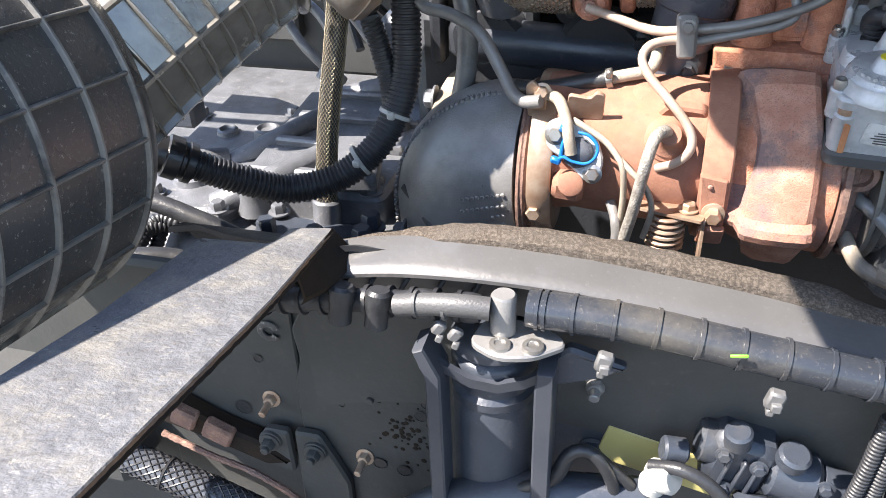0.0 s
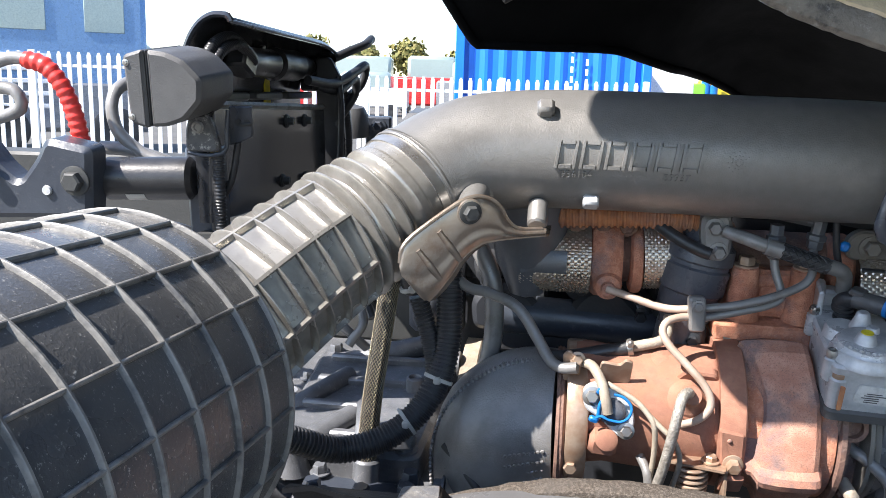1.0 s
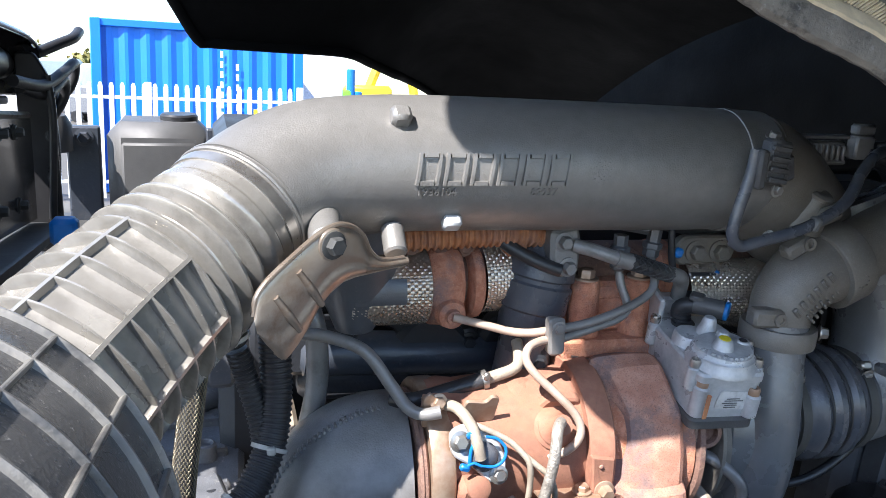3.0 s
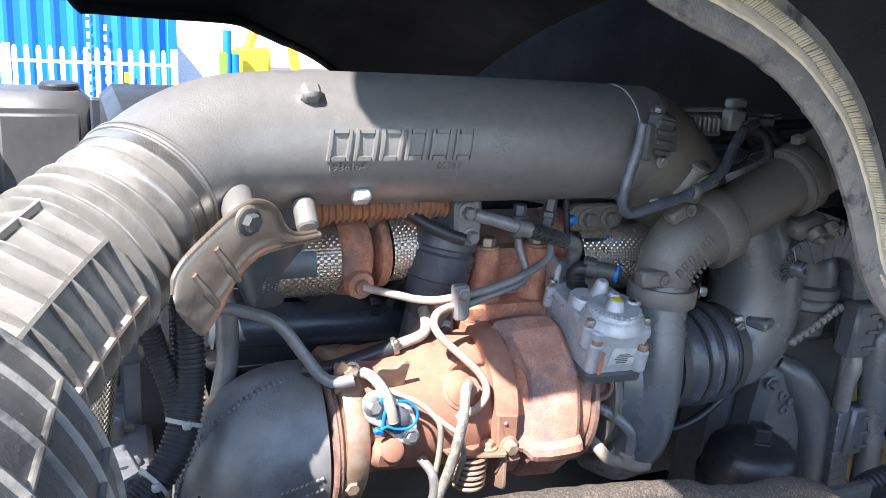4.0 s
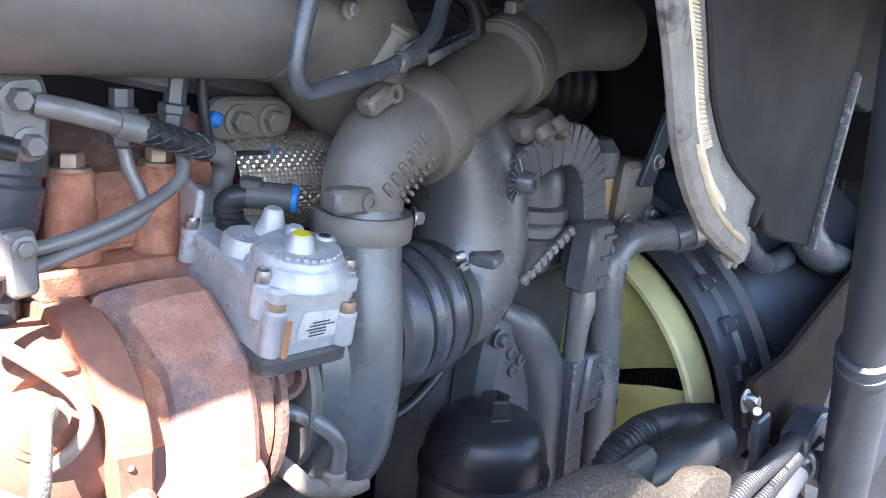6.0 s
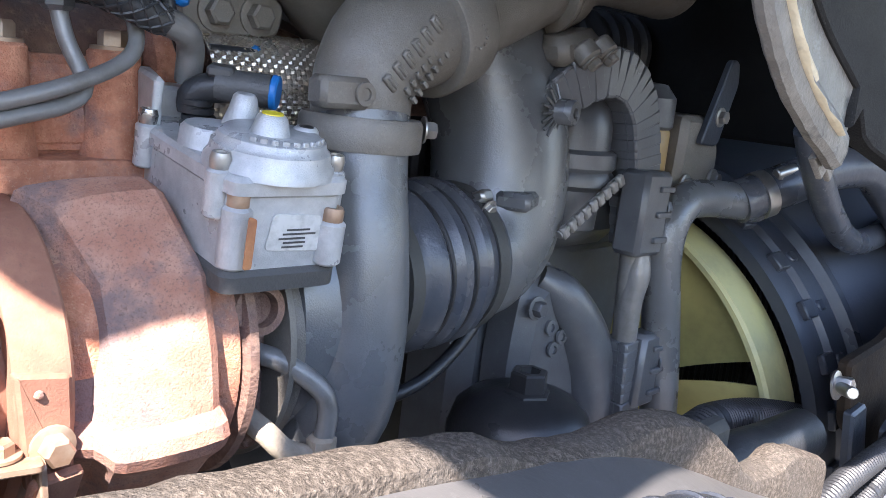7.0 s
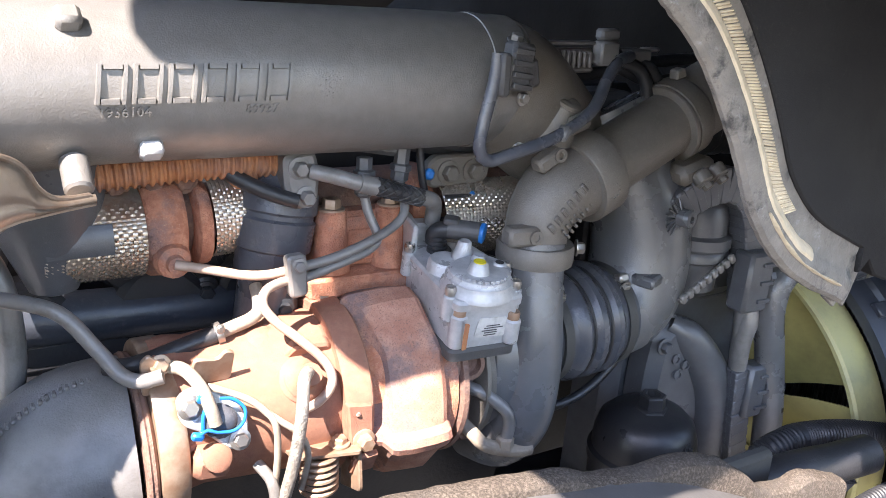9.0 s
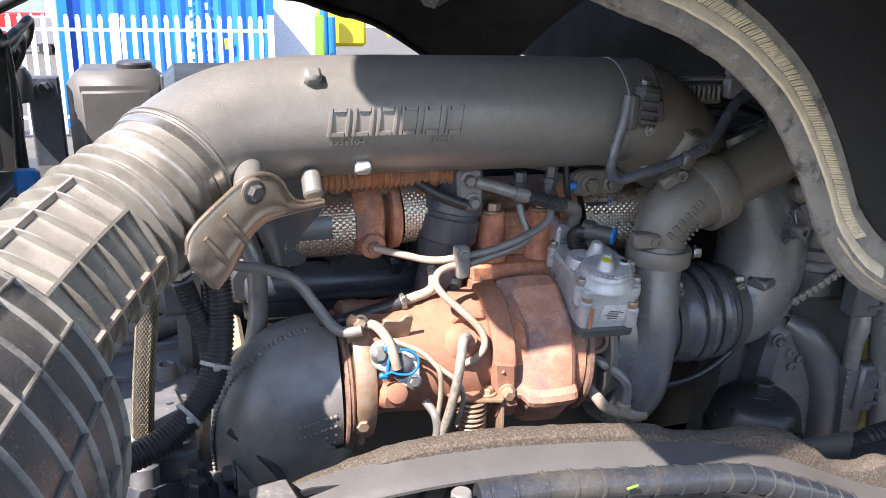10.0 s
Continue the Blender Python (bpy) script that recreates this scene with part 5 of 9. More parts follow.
lathe(g, CA, CD, [(0.168, 0.040), (0.1685, 0.0515), (0.170, 0.0525), (0.1735, 0.0525), (0.174, 0.0505), (0.176, 0.0505), (0.1765, 0.053), (0.200, 0.0535), (0.206, 0.050), (0.21, 0.047)], 44)
ring2 = part("second_collar", g, "cast_warm", charge)
g = Geo()
end = CA + CD * 0.2
sweep(g, [end, end + Vector((0.06, 0.012, 0.022)), end + Vector((0.14, 0.03, 0.036)), end + Vector((0.30, 0.06, 0.04))], [0.047, 0.048, 0.050, 0.052], 36, 0.015)
part("outlet", g, "cast_warm", charge)
g = Geo()
c = CA + CD * 0.188 + Vector((-0.01, 0.0, 0.054))
prism(g, rounded([(-0.009, 0), (0.009, 0), (0.007, 0.012), (-0.007, 0.012)], 0.003), c, (1, 0, 0.3), (-0.3, 0, 1), 0.014, 0.002)
part("lug", g, "cast_warm", ring2)
for a in ((0.606, 0.862, 1.757), (0.634, 0.864, 1.763)):
    g = Geo()
    rod(g, a, (a[0] + 0.004, a[1] - 0.012, a[2] - 0.012), 0.0125, 16)
    lug = part("bolt_lug", g, "cast_warm", charge)
    part("bolt", bolt(Geo(), (a[0] + 0.004, a[1] - 0.012, a[2] - 0.012), (0.3, -0.7, -0.7), 0.0075), "cast_warm", lug)
g = Geo()
box(g, (0.611, 0.880, 1.756), (0.06, 0.04, 0.028), Euler((0, radians(-15), 0)).to_matrix(), 0.008)
part("bolt_pad", g, "cast_warm", charge)
g = Geo()
lathe(g, (0.368, 0.879, 1.662), (0.02, 0, 1), [(0, 0.037), (0, 0.0455), (0.004, 0.0465), (0.020, 0.0465), (0.024, 0.0445), (0.024, 0.037)], 44)
clampr = part("clamp_ring", g, "cast_warm", charge)
g = Geo()
bolt(g, (0.414, 0.860, 1.678), (0.9, -0.5, 0), 0.0072, 0.009)
part("bolt", g, "steel", clampr)
for c, r, s in (((0.330, 0.858, 1.703), (0, 0, -8), (0.040, 0.024, 0.022)), ((0.368, 0.872, 1.786), (0, -30, 0), (0.036, 0.022, 0.018))):
    g = Geo()
    R = Euler(tuple(radians(q) for q in r)).to_matrix()
    box(g, c, s, R, 0.004)
    lathe(g, Vector(c) + R @ Vector((s[0] * 0.32, -s[1] / 2, 0)), (0, -1, 0), [(0, 0.0085), (0.002, 0.0082), (0.002, 0.0045), (-0.002, 0.004)], 16)
    part("threaded_lug", g, "cast_warm", charge)
for k in range(6):
    c = Vector((0.362 + 0.0078 * k, 0.8425 - 0.0002 * k, 1.712 + 0.0088 * k))
    g = Geo()
    box(g, c, (0.0068, 0.0050, 0.0140), Euler((0, radians(-48), 0)).to_matrix(), 0.0012)
    box(g, c + Vector((0, -0.0015, 0)), (0.0022, 0.0050, 0.0100), Euler((0, radians(-48), 0)).to_matrix(), 0.0008)
    part("raised_mark", g, "cast_warm", charge)
g = Geo()
for k in range(8):
    for q in (0, 1):
        c = Vector((0.378 + 0.0052 * k + 0.007 * q, 0.8425 + 0.0004 * k, 1.707 + 0.0058 * k - 0.006 * q))
        box(g, c, (0.0034, 0.005, 0.0058), Euler((0, radians(-48), 0)).to_matrix(), 0.0005)
tagged(part("cast_number", g, "cast_warm", charge), kind="stuff")
g = Geo()
for k in range(10):
    t = 0.628 * k
    c = CA + CD * 0.02 + Vector((0.009 * math.cos(t), -0.0535, -0.006 + 0.009 * math.sin(t)))
    box(g, c, (0.0025, 0.002, 0.0025), None, 0.0005)
part("date_stamp", g, "cast_warm", charge)


# ---- cylindrical damper (egr) and tubes ----
egr = thing("coolant_coupling", (0.09, 1.0, 1.65), "blue-black rubber coupling sleeve on a leaning pipe", "hose")
g = Geo()
E0, E1 = Vector((0.108, 1.005, 1.800)), Vector((0.066, 0.99, 1.575))
ed = (E1 - E0)
lathe(g, E0, ed, [(0, 0.026), (0.03, 0.027), (0.055, 0.037), (0.062, 0.044), (0.082, 0.0455), (0.085, 0.042), (0.090, 0.042), (0.093, 0.0455), (0.126, 0.044), (0.129, 0.040), (0.16, 0.039), (0.172, 0.032), (0.228, 0.031)], 36)
part("sleeve", g, "rubber_blue", egr)
g = Geo()
bolt(g, (0.088, 0.965, 1.612), (0, -1, 0), 0.008)
box(g, (0.088, 0.98, 1.612), (0.04, 0.03, 0.05), None, 0.01)
part("flange", g, "dark", egr)


def tube(name, pts, r, mat, label, cat="pipe", n=12, group=""):
    return solo(name, sweep(Geo(), pts, r, n, max(r, 0.005)), mat, label, cat, group)


tube("sensing_tube", [(-0.03, 0.962, 1.680), (0.0, 0.95, 1.675), (0.033, 0.94, 1.668), (0.055, 0.928, 1.669), (0.078, 0.918, 1.675)], 0.0052, "tube_tan", "heat-tanned steel sensing tube from the manifold")
tube("steel_tube", [(0.078, 0.918, 1.675), (0.125, 0.92, 1.681), (0.173, 0.924, 1.694), (0.207, 0.93, 1.708), (0.220, 0.935, 1.720), (0.224, 0.945, 1.735), (0.228, 0.966, 1.752)], 0.0054, "tube", "grey steel tube bent up to the manifold")
tube("steel_tube", [(0.176, 0.950, 1.742), (0.180, 0.945, 1.72), (0.187, 0.938, 1.700), (0.186, 0.934, 1.689), (0.172, 0.930, 1.681), (0.15, 0.925, 1.676), (0.093, 0.917, 1.664), (0.080, 0.914, 1.664)], 0.0054, "tube", "grey steel tube bent up to a union")
tube("steel_tube", [(0.080, 0.914, 1.664), (0.066, 0.91, 1.666), (0.045, 0.9, 1.663), (0.038, 0.89, 1.652), (0.047, 0.88, 1.637), (0.068, 0.870, 1.618), (0.090, 0.860, 1.596), (0.099, 0.855, 1.578), (0.096, 0.852, 1.563), (0.083, 0.854, 1.549), (0.066, 0.862, 1.538)], 0.0050, "tube_tan", "grey-tan steel tube bent down to the turbocharger")
clampt = thing("tube_clamp", (0.078, 0.91, 1.67), "dark two-tube clamp with a screw", "clamp")
g = Geo()
prism(g, rounded([(-0.010, -0.024), (0.010, -0.024), (0.012, 0.022), (-0.010, 0.024)], 0.006), (0.080, 0.914, 1.672), (1, 0.05, 0.1), (-0.1, 0, 1), 0.012, 0.003)
part("clamp_body", g, "tube", clampt)
g = Geo()
bolt(g, (0.081, 0.9015, 1.684), (0, -1, 0), 0.006, 0.004)
part("screw", g, "tube", clampt)
tube("cable_sleeve", [(-0.30, 0.98, 1.70), (-0.25, 0.97, 1.69), (-0.216, 0.95, 1.675), (-0.188, 0.94, 1.673), (-0.147, 0.92, 1.661), (-0.118, 0.905, 1.624), (-0.101, 0.89, 1.602), (-0.085, 0.88, 1.597), (-0.066, 0.875, 1.601)], 0.0075, "tube", "grey sleeved cable run clipped by the turbo", "cable")
tube("coolant_hose", [(-0.105, 0.945, 1.585), (-0.088, 0.930, 1.590), (-0.063, 0.930, 1.594), (-0.030, 0.931, 1.602), (0.006, 0.931, 1.611)], 0.0100, "rubber", "black rubber coolant hose above the turbo", "hose")
tube("sleeved_elbow", [(0.004, 0.931, 1.6105), (0.022, 0.932, 1.615), (0.040, 0.935, 1.619), (0.050, 0.940, 1.625), (0.053, 0.950, 1.636), (0.054, 0.962, 1.645)], 0.0072, "beige", "beige heat-sleeved elbow on the coolant hose", "hose")
g = Geo()
lathe(g, (0.000, 0.931, 1.6095), (1, 0, 0.24), [(0, 0.0108), (0, 0.0118), (0.007, 0.0118), (0.007, 0.0108)], 18)
box(g, (0.003, 0.921, 1.619), (0.008, 0.007, 0.010), None, 0.002)
solo("spring_clip", g, "steel", "small steel spring clip on the coolant hose", "clip")
tube("sensor_lead", [(0.074, 0.862, 1.580), (0.070, 0.848, 1.590), (0.062, 0.838, 1.588), (0.056, 0.826, 1.570), (0.052, 0.822, 1.545), (0.046, 0.826, 1.50), (0.040, 0.832, 1.465), (0.035, 0.84, 1.43)], 0.0066, "foil", "silver foil-sleeved exhaust sensor lead", "cable")
tube("thin_cable", [(-0.028, 0.862, 1.588), (-0.012, 0.856, 1.582), (0.008, 0.850, 1.572), (0.022, 0.843, 1.560), (0.031, 0.836, 1.546), (0.034, 0.838, 1.51), (0.032, 0.845, 1.46)], 0.0036, "beige", "thin tan cable hanging from the turbo plug", "cable")
tube("thin_cable", [(0.026, 0.842, 1.556), (0.040, 0.835, 1.545), (0.056, 0.832, 1.53), (0.066, 0.836, 1.50), (0.060, 0.84, 1.46)], 0.0035, "beige", "thin tan cable hanging from the turbo plug", "cable")
fuel = thing("fuel_block", (0.10, 0.96, 1.76), "grey fuel union block bolted on the coupling", "fitting")
g = Geo()
prism(g, rounded([(0.082, 1.79), (0.118, 1.795), (0.124, 1.77), (0.122, 1.735), (0.098, 1.728), (0.085, 1.75)], 0.010), (0, 0.985, 0), (1, 0, 0), (0, 0, 1), 0.036, 0.005)
part("block", g, "tube", fuel)
for c in ((0.099, 0.949, 1.776), (0.107, 0.949, 1.744)):
    part("bolt", bolt(Geo(), c, (0, -1, 0), 0.0085, 0.010), "tube", fuel)
tube("fuel_hose", [(-0.02, 1.01, 1.80), (0.021, 0.99, 1.776), (0.05, 0.97, 1.758), (0.078, 0.955, 1.746), (0.098, 0.948, 1.740)], 0.0085, "rubber", "black fuel hose below the intake pipe", "hose")
line_t = thing("fuel_line", (0.2, 0.94, 1.75), "grey fuel line with a braided black middle", "pipe")
g = Geo()
sweep(g, [(0.112, 0.947, 1.772), (0.130, 0.935, 1.769), (0.152, 0.926, 1.763), (0.162, 0.925, 1.760)], 0.0085, 14, 0.005)
part("steel_end", g, "tube", line_t)
g = Geo()
sweep(g, [(0.158, 0.925, 1.761), (0.178, 0.924, 1.756)], 0.0105, 16, 0.005)
part("ferrule", g, "tube", line_t)
g = Geo()
hz = spline([(0.176, 0.924, 1.757), (0.205, 0.924, 1.748), (0.236, 0.926, 1.738)], 0.0022)
sweep(g, [(0.176, 0.924, 1.757), (0.205, 0.924, 1.748), (0.236, 0.926, 1.738)], 0.0095, 16, 0.005)
for s in (1, -1):
    for k in range(6):
        v = []
        for i, (c, (u, w, t)) in enumerate(zip(hz, frames(hz))):
            a = 1.047 * k + s * i * 0.22
            v.append(c + (u * math.cos(a) + w * math.sin(a)) * 0.0098)
        sweep(g, v, 0.0010, 5, 0.004)
tagged(part("braided_hose", g, "rubber", line_t, "black braided hose"), kind="stuff")
g = Geo()
sweep(g, [(0.234, 0.926, 1.739), (0.252, 0.930, 1.733), (0.262, 0.94, 1.722), (0.266, 0.95, 1.70)], 0.0095, 14, 0.005)
part("steel_end", g, "tube", line_t)
tee = thing("tee_fitting", (0.175, 0.955, 1.76), "grey hexagon tube fitting under the intake pipe", "fitting")
g = Geo()
lathe(g, (0.176, 0.950, 1.738), (0.0, 0.02, 1), [(0, 0.0075), (0.003, 0.0105), (0.018, 0.0105), (0.020, 0.0125), (0.030, 0.0125), (0.032, 0.009), (0.045, 0.009)], 6)
part("hexagon", g, "cast_dark", tee)
for x in (0.228,):
    tee2 = thing("tee_fitting", (x, 0.965, 1.76), "grey hexagon tube fitting under the intake pipe", "fitting")
    g = Geo()
    lathe(g, (x, 0.966, 1.748), (0.1, 0.0, 1), [(0, 0.0075), (0.003, 0.0105), (0.012, 0.0105), (0.014, 0.0125), (0.020, 0.0125), (0.022, 0.009), (0.045, 0.009)], 6)
    part("hexagon", g, "cast_dark", tee2)
g = Geo()
prism(g, rounded([(0.150, 1.79), (0.235, 1.775), (0.242, 1.785), (0.242, 1.80), (0.150, 1.805)], 0.006), (0, 0.995, 0), (1, 0, 0), (0, 0, 1), 0.03, 0.005)
solo("valve_bracket", g, "cast_dark", "grey cast bracket under the intake pipe", "bracket")
g = Geo()
prism(g, rounded([(0.275, 1.732), (0.360, 1.735), (0.365, 1.762), (0.350, 1.772), (0.285, 1.772), (0.272, 1.760)], 0.012), (0, 0.992, 0), (1, 0, 0), (0, 0, 1), 0.014, 0.003)
plate = thing("bolted_plate", (0.32, 0.99, 1.75), "grey bolted plate under the intake pipe", "bracket")
part("plate", g, "cast_warm", plate)
for x in (0.302, 0.338):
    part("bolt", bolt(Geo(), (x, 0.978, 1.751), (0, -1, 0), 0.0105, 0.010), "cast_warm", plate)
tube("thin_cable", [(0.247, 0.955, 1.80), (0.250, 0.955, 1.77), (0.256, 0.955, 1.74), (0.272, 0.955, 1.70)], 0.0045, "rubber", "thin black cable beside the fuel line", "cable")
for c in ((0.262, 0.955, 1.757), (0.330, 0.965, 1.722)):
    solo("plug_clip", box(Geo(), c, (0.012, 0.010, 0.013), Euler((0, 0.3, 0)).to_matrix(), 0.003), "blue", "small bright blue plug clip", "clip", "blue clips")
tube("thin_cable", [(0.29, 0.965, 1.723), (0.33, 0.963, 1.722), (0.38, 0.962, 1.716), (0.44, 0.97, 1.708)], 0.0042, "rubber", "thin black cable beside the fuel line", "cable")
# dark casting that closes the bay behind and below the intake pipe
g = Geo()
prism(g, rounded([(0.25, 1.84), (0.62, 1.84), (0.62, 1.70), (0.48, 1.70), (0.40, 1.75), (0.25, 1.775)], 0.02), (0, 1.06, 0), (1, 0, 0), (0, 0, 1), 0.06, 0.01)
solo("inlet_casting", g, "cast_dark", "dark cast inlet body behind the pipes", "casting")
# connector rail and looms above the charge pipe
rail = thing("connector_rail", (0.5, 0.97, 1.9), "black wiring rail with ribbed sleeve and clips", "wiring rail")
g = Geo()
for k in range(16):
    box(g, (0.352 + 0.0085 * k, 0.955, 1.896 - 0.0006 * k), (0.005, 0.02, 0.022), None, 0.0015)
box(g, (0.417, 0.965, 1.895), (0.15, 0.012, 0.014), None, 0.002)
box(g, (0.417, 0.958, 1.9085), (0.15, 0.018, 0.004), None, 0.001)
part("ribbed_sleeve", g, "tube", rail)
for c, s, m in (((0.502, 0.945, 1.897), (0.03, 0.02, 0.030), "tube"), ((0.545, 0.945, 1.894), (0.045, 0.03, 0.018), "plastic_grey"), ((0.502, 0.945, 1.920), (0.030, 0.016, 0.014), "grey_clip"), ((0.46, 0.95, 1.877), (0.05, 0.012, 0.008), "tube"), ((0.575, 0.945, 1.902), (0.03, 0.014, 0.006), "tube")):
    part("clip", box(Geo(), c, s, None, 0.003), m, rail)
for p in ([(0.51, 0.94, 1.89), (0.545, 0.93, 1.880), (0.560, 0.925, 1.855), (0.56, 0.925, 1.83)], [(0.52, 0.945, 1.895), (0.565, 0.935, 1.882), (0.585, 0.93, 1.855), (0.585, 0.93, 1.83)], [(0.53, 0.95, 1.88), (0.57, 0.95, 1.865), (0.60, 0.95, 1.86), (0.66, 0.96, 1.865)], [(0.41, 0.97, 1.882), (0.50, 0.975, 1.868), (0.60, 0.985, 1.88), (0.72, 1.0, 1.885)]):
    g = Geo()
    sweep(g, p, 0.0085, 10, 0.006)
    part("cable", g, "rubber", rail)


# ---- front of the engine: pump, ducts, fan ----
pump = thing("coolant_pump", (0.68, 0.92, 1.3), "blue-grey cast coolant pump and timing cover", "pump")
g = Geo()
prism(g, rounded([(0.57, 1.20), (0.86, 1.18), (0.88, 1.50), (0.84, 1.66), (0.74, 1.70), (0.64, 1.66), (0.58, 1.5)], 0.04), (0, 1.02, 0), (1, 0, 0), (0, 0, 1), 0.08, 0.02)
part("cover", g, "cast_dark", pump)
g = Geo()
prism(g, rounded([(0.60, 1.30), (0.603, 1.45), (0.612, 1.513), (0.640, 1.533), (0.663, 1.531), (0.700, 1.508), (0.725, 1.482), (0.77, 1.41), (0.79, 1.30), (0.79, 1.20), (0.60, 1.20)], 0.022), (0, 0.935, 0), (1, 0, 0), (0, 0, 1), 0.05, 0.016)
part("volute_cover", g, "cast_dark", pump)
g = Geo()
sweep(g, [(0.640, 0.905, 1.525), (0.668, 0.892, 1.505), (0.705, 0.887, 1.46), (0.735, 0.887, 1.40), (0.748, 0.89, 1.30), (0.75, 0.89, 1.20)], [0.016, 0.024, 0.030, 0.034, 0.036, 0.036], 20, 0.012)
part("volute_ridge", g, "cast_dark", pump)
for q in ((0.645, 0.884, 1.475), (0.665, 0.883, 1.462), (0.652, 0.883, 1.450)):
    g = Geo()
    lathe(g, q, (0, -1, 0.1), [(0, 0.0085), (0.003, 0.008), (0.0035, 0.0045), (0.001, 0.004)], 14)
    part("cast_mark", g, "cast_dark", pump)
for q in ((0.617, 0.884, 1.50), (0.70, 0.884, 1.49), (0.768, 0.884, 1.385)):
    part("bolt", bolt(Geo(), q, (0, -1, 0), 0.0085, 0.009), "cast_dark", pump)
g = Geo()
lathe(g, (0.672, 0.905, 1.578), (0, 0, 1), [(0, 0.034), (0.040, 0.036), (0.046, 0.047), (0.056, 0.047), (0.060, 0.044), (0.064, 0.0475), (0.078, 0.0475), (0.082, 0.040), (0.104, 0.0395), (0.120, 0.036), (0.132, 0.028), (0.139, 0.016), (0.141, 0.0)], 36)
part("thermostat_housing", g, "cast_dark", pump)
g = Geo()
box(g, (0.72, 0.93, 1.60), (0.12, 0.07, 0.10), None, 0.02)
part("housing_neck", g, "cast_dark", pump)
g = Geo()
box(g, (0.78, 0.95, 1.56), (0.10, 0.05, 0.05), None, 0.01)
part("cross_web", g, "cast_dark", pump)
for q in ((0.61, 0.90, 1.56), (0.615, 0.89, 1.55)):
    g = Geo()
    box(g, q, (0.03, 0.02, 0.006), Euler((0, radians(20), 0)).to_matrix(), 0.002)
    part("fin", g, "cast_dark", pump)

duct = thing("cable_duct", (0.75, 0.88, 1.5), "grey segmented cable duct arching over the pump", "cable duct")
line = spline([(0.592, 0.890, 1.700), (0.622, 0.877, 1.726), (0.656, 0.869, 1.737), (0.688, 0.867, 1.730), (0.712, 0.866, 1.708), (0.724, 0.865, 1.680), (0.731, 0.862, 1.640), (0.736, 0.860, 1.600), (0.738, 0.856, 1.56), (0.739, 0.855, 1.515), (0.745, 0.855, 1.45), (0.752, 0.855, 1.38), (0.77, 0.855, 1.25)], 0.0095)
for k, (c, (u, w, t)) in enumerate(zip(line, frames(line))):
    if 1.455 < c.z < 1.562 and c.x > 0.7:
        continue
    side = (Vector((0, -1, 0)) - t * t.dot(Vector((0, -1, 0)))).normalized()
    R = Matrix((t.cross(side), side, t)).transposed()
    wide = (0.046 if c.z > 1.5 else 0.036) - 0.0016 * (k % 2)
    g = Geo()
    box(g, c, (wide, 0.034 - 0.0012 * (k % 2), 0.0130), R, 0.0014)
    box(g, c + side * (0.011 - 0.0006 * (k % 2)), (wide + 0.003, 0.010, 0.0130), R, 0.0012)
    part("segment", g, "cast_dark", duct)
g = Geo()
sweep(g, line, 0.013, 10, 0.012)
part("inner_loom", g, "tube", duct)
g = Geo()
sweep(g, [(0.742, 0.852, 1.56), (0.741, 0.848, 1.53), (0.739, 0.85, 1.50), (0.743, 0.852, 1.44)], [0.012, 0.0145, 0.013, 0.012], 12, 0.006)
part("taped_cable", g, "tube", duct)
for c, s, r in (((0.722, 0.842, 1.600), (0.050, 0.034, 0.088), 2), ((0.768, 0.845, 1.42), (0.040, 0.030, 0.085), 2)):
    g = Geo()
    R = Euler((0, radians(r), 0)).to_matrix()
    box(g, c, s, R, 0.005)
    clip = part("duct_clip", g, "cast_dark", duct)
    for dz in (-0.3, 0.0, 0.3):
        part("clip_rib", box(Geo(), Vector(c) + R @ Vector((0.012, -s[1] / 2 - 0.001, dz * s[2])), (0.026, 0.005, 0.006), R, 0.001), "cast_dark", clip)
    part("bolt", bolt(Geo(), Vector(c) + Vector((s[0] / 2, -0.006, 0.004)), (1, -0.4, 0), 0.0095), "cast_dark", clip)
strap = thing("ribbed_strap", (0.65, 0.85, 1.6), "grey ribbed tie strap hooked to the cable duct", "strap")
for k in range(9):
    c = Vector((0.606, 0.853, 1.585)).lerp(Vector((0.688, 0.852, 1.632)), k / 8)
    g = Geo()
    box(g, c, (0.0095, 0.008, 0.013), Euler((0, radians(-32), 0)).to_matrix(), 0.002)
    part("strap_rib", g, "tube", strap)
part("strap_core", sweep(Geo(), [(0.60, 0.855, 1.582), (0.69, 0.855, 1.634)], 0.004, 8), "tube", strap)
tube("wire_loom", [(0.43, 0.91, 1.43), (0.48, 0.90, 1.445), (0.53, 0.90, 1.475), (0.575, 0.905, 1.52), (0.606, 0.90, 1.57)], 0.0065, "rubber", "black ribbed loom below the inlet elbow", "cable")

cup = thing("filter_cup", (0.80, 0.9, 1.62), "tan plastic filter cup with grey cap", "filter")
g = Geo()
lathe(g, (0.802, 0.905, 1.632), (0, 0, 1), [(0, 0.030), (0.003, 0.032), (0.047, 0.032), (0.05, 0.030)], 28)
part("cup", g, "gold", cup)
g = Geo()
lathe(g, (0.802, 0.905, 1.681), (0, 0, 1), [(0, 0.030), (0.004, 0.034), (0.035, 0.034), (0.05, 0.022), (0.052, 0.0)], 28)
part("cap", g, "cast_dark", cup)
g = Geo()
lathe(g, (0.802, 0.905, 1.600), (0, 0, 1), [(0, 0.026), (0.004, 0.033), (0.030, 0.033), (0.034, 0.030)], 28)
part("collar", g, "cast_dark", cup)
g = Geo()
prism(g, rounded([(0.835, 1.60), (0.93, 1.60), (0.93, 1.66), (0.91, 1.70), (0.84, 1.70)], 0.01), (0, 0.93, 0), (1, 0, 0), (0, 0, 1), 0.06, 0.008)
part("filter_head", g, "cast_warm", cup)
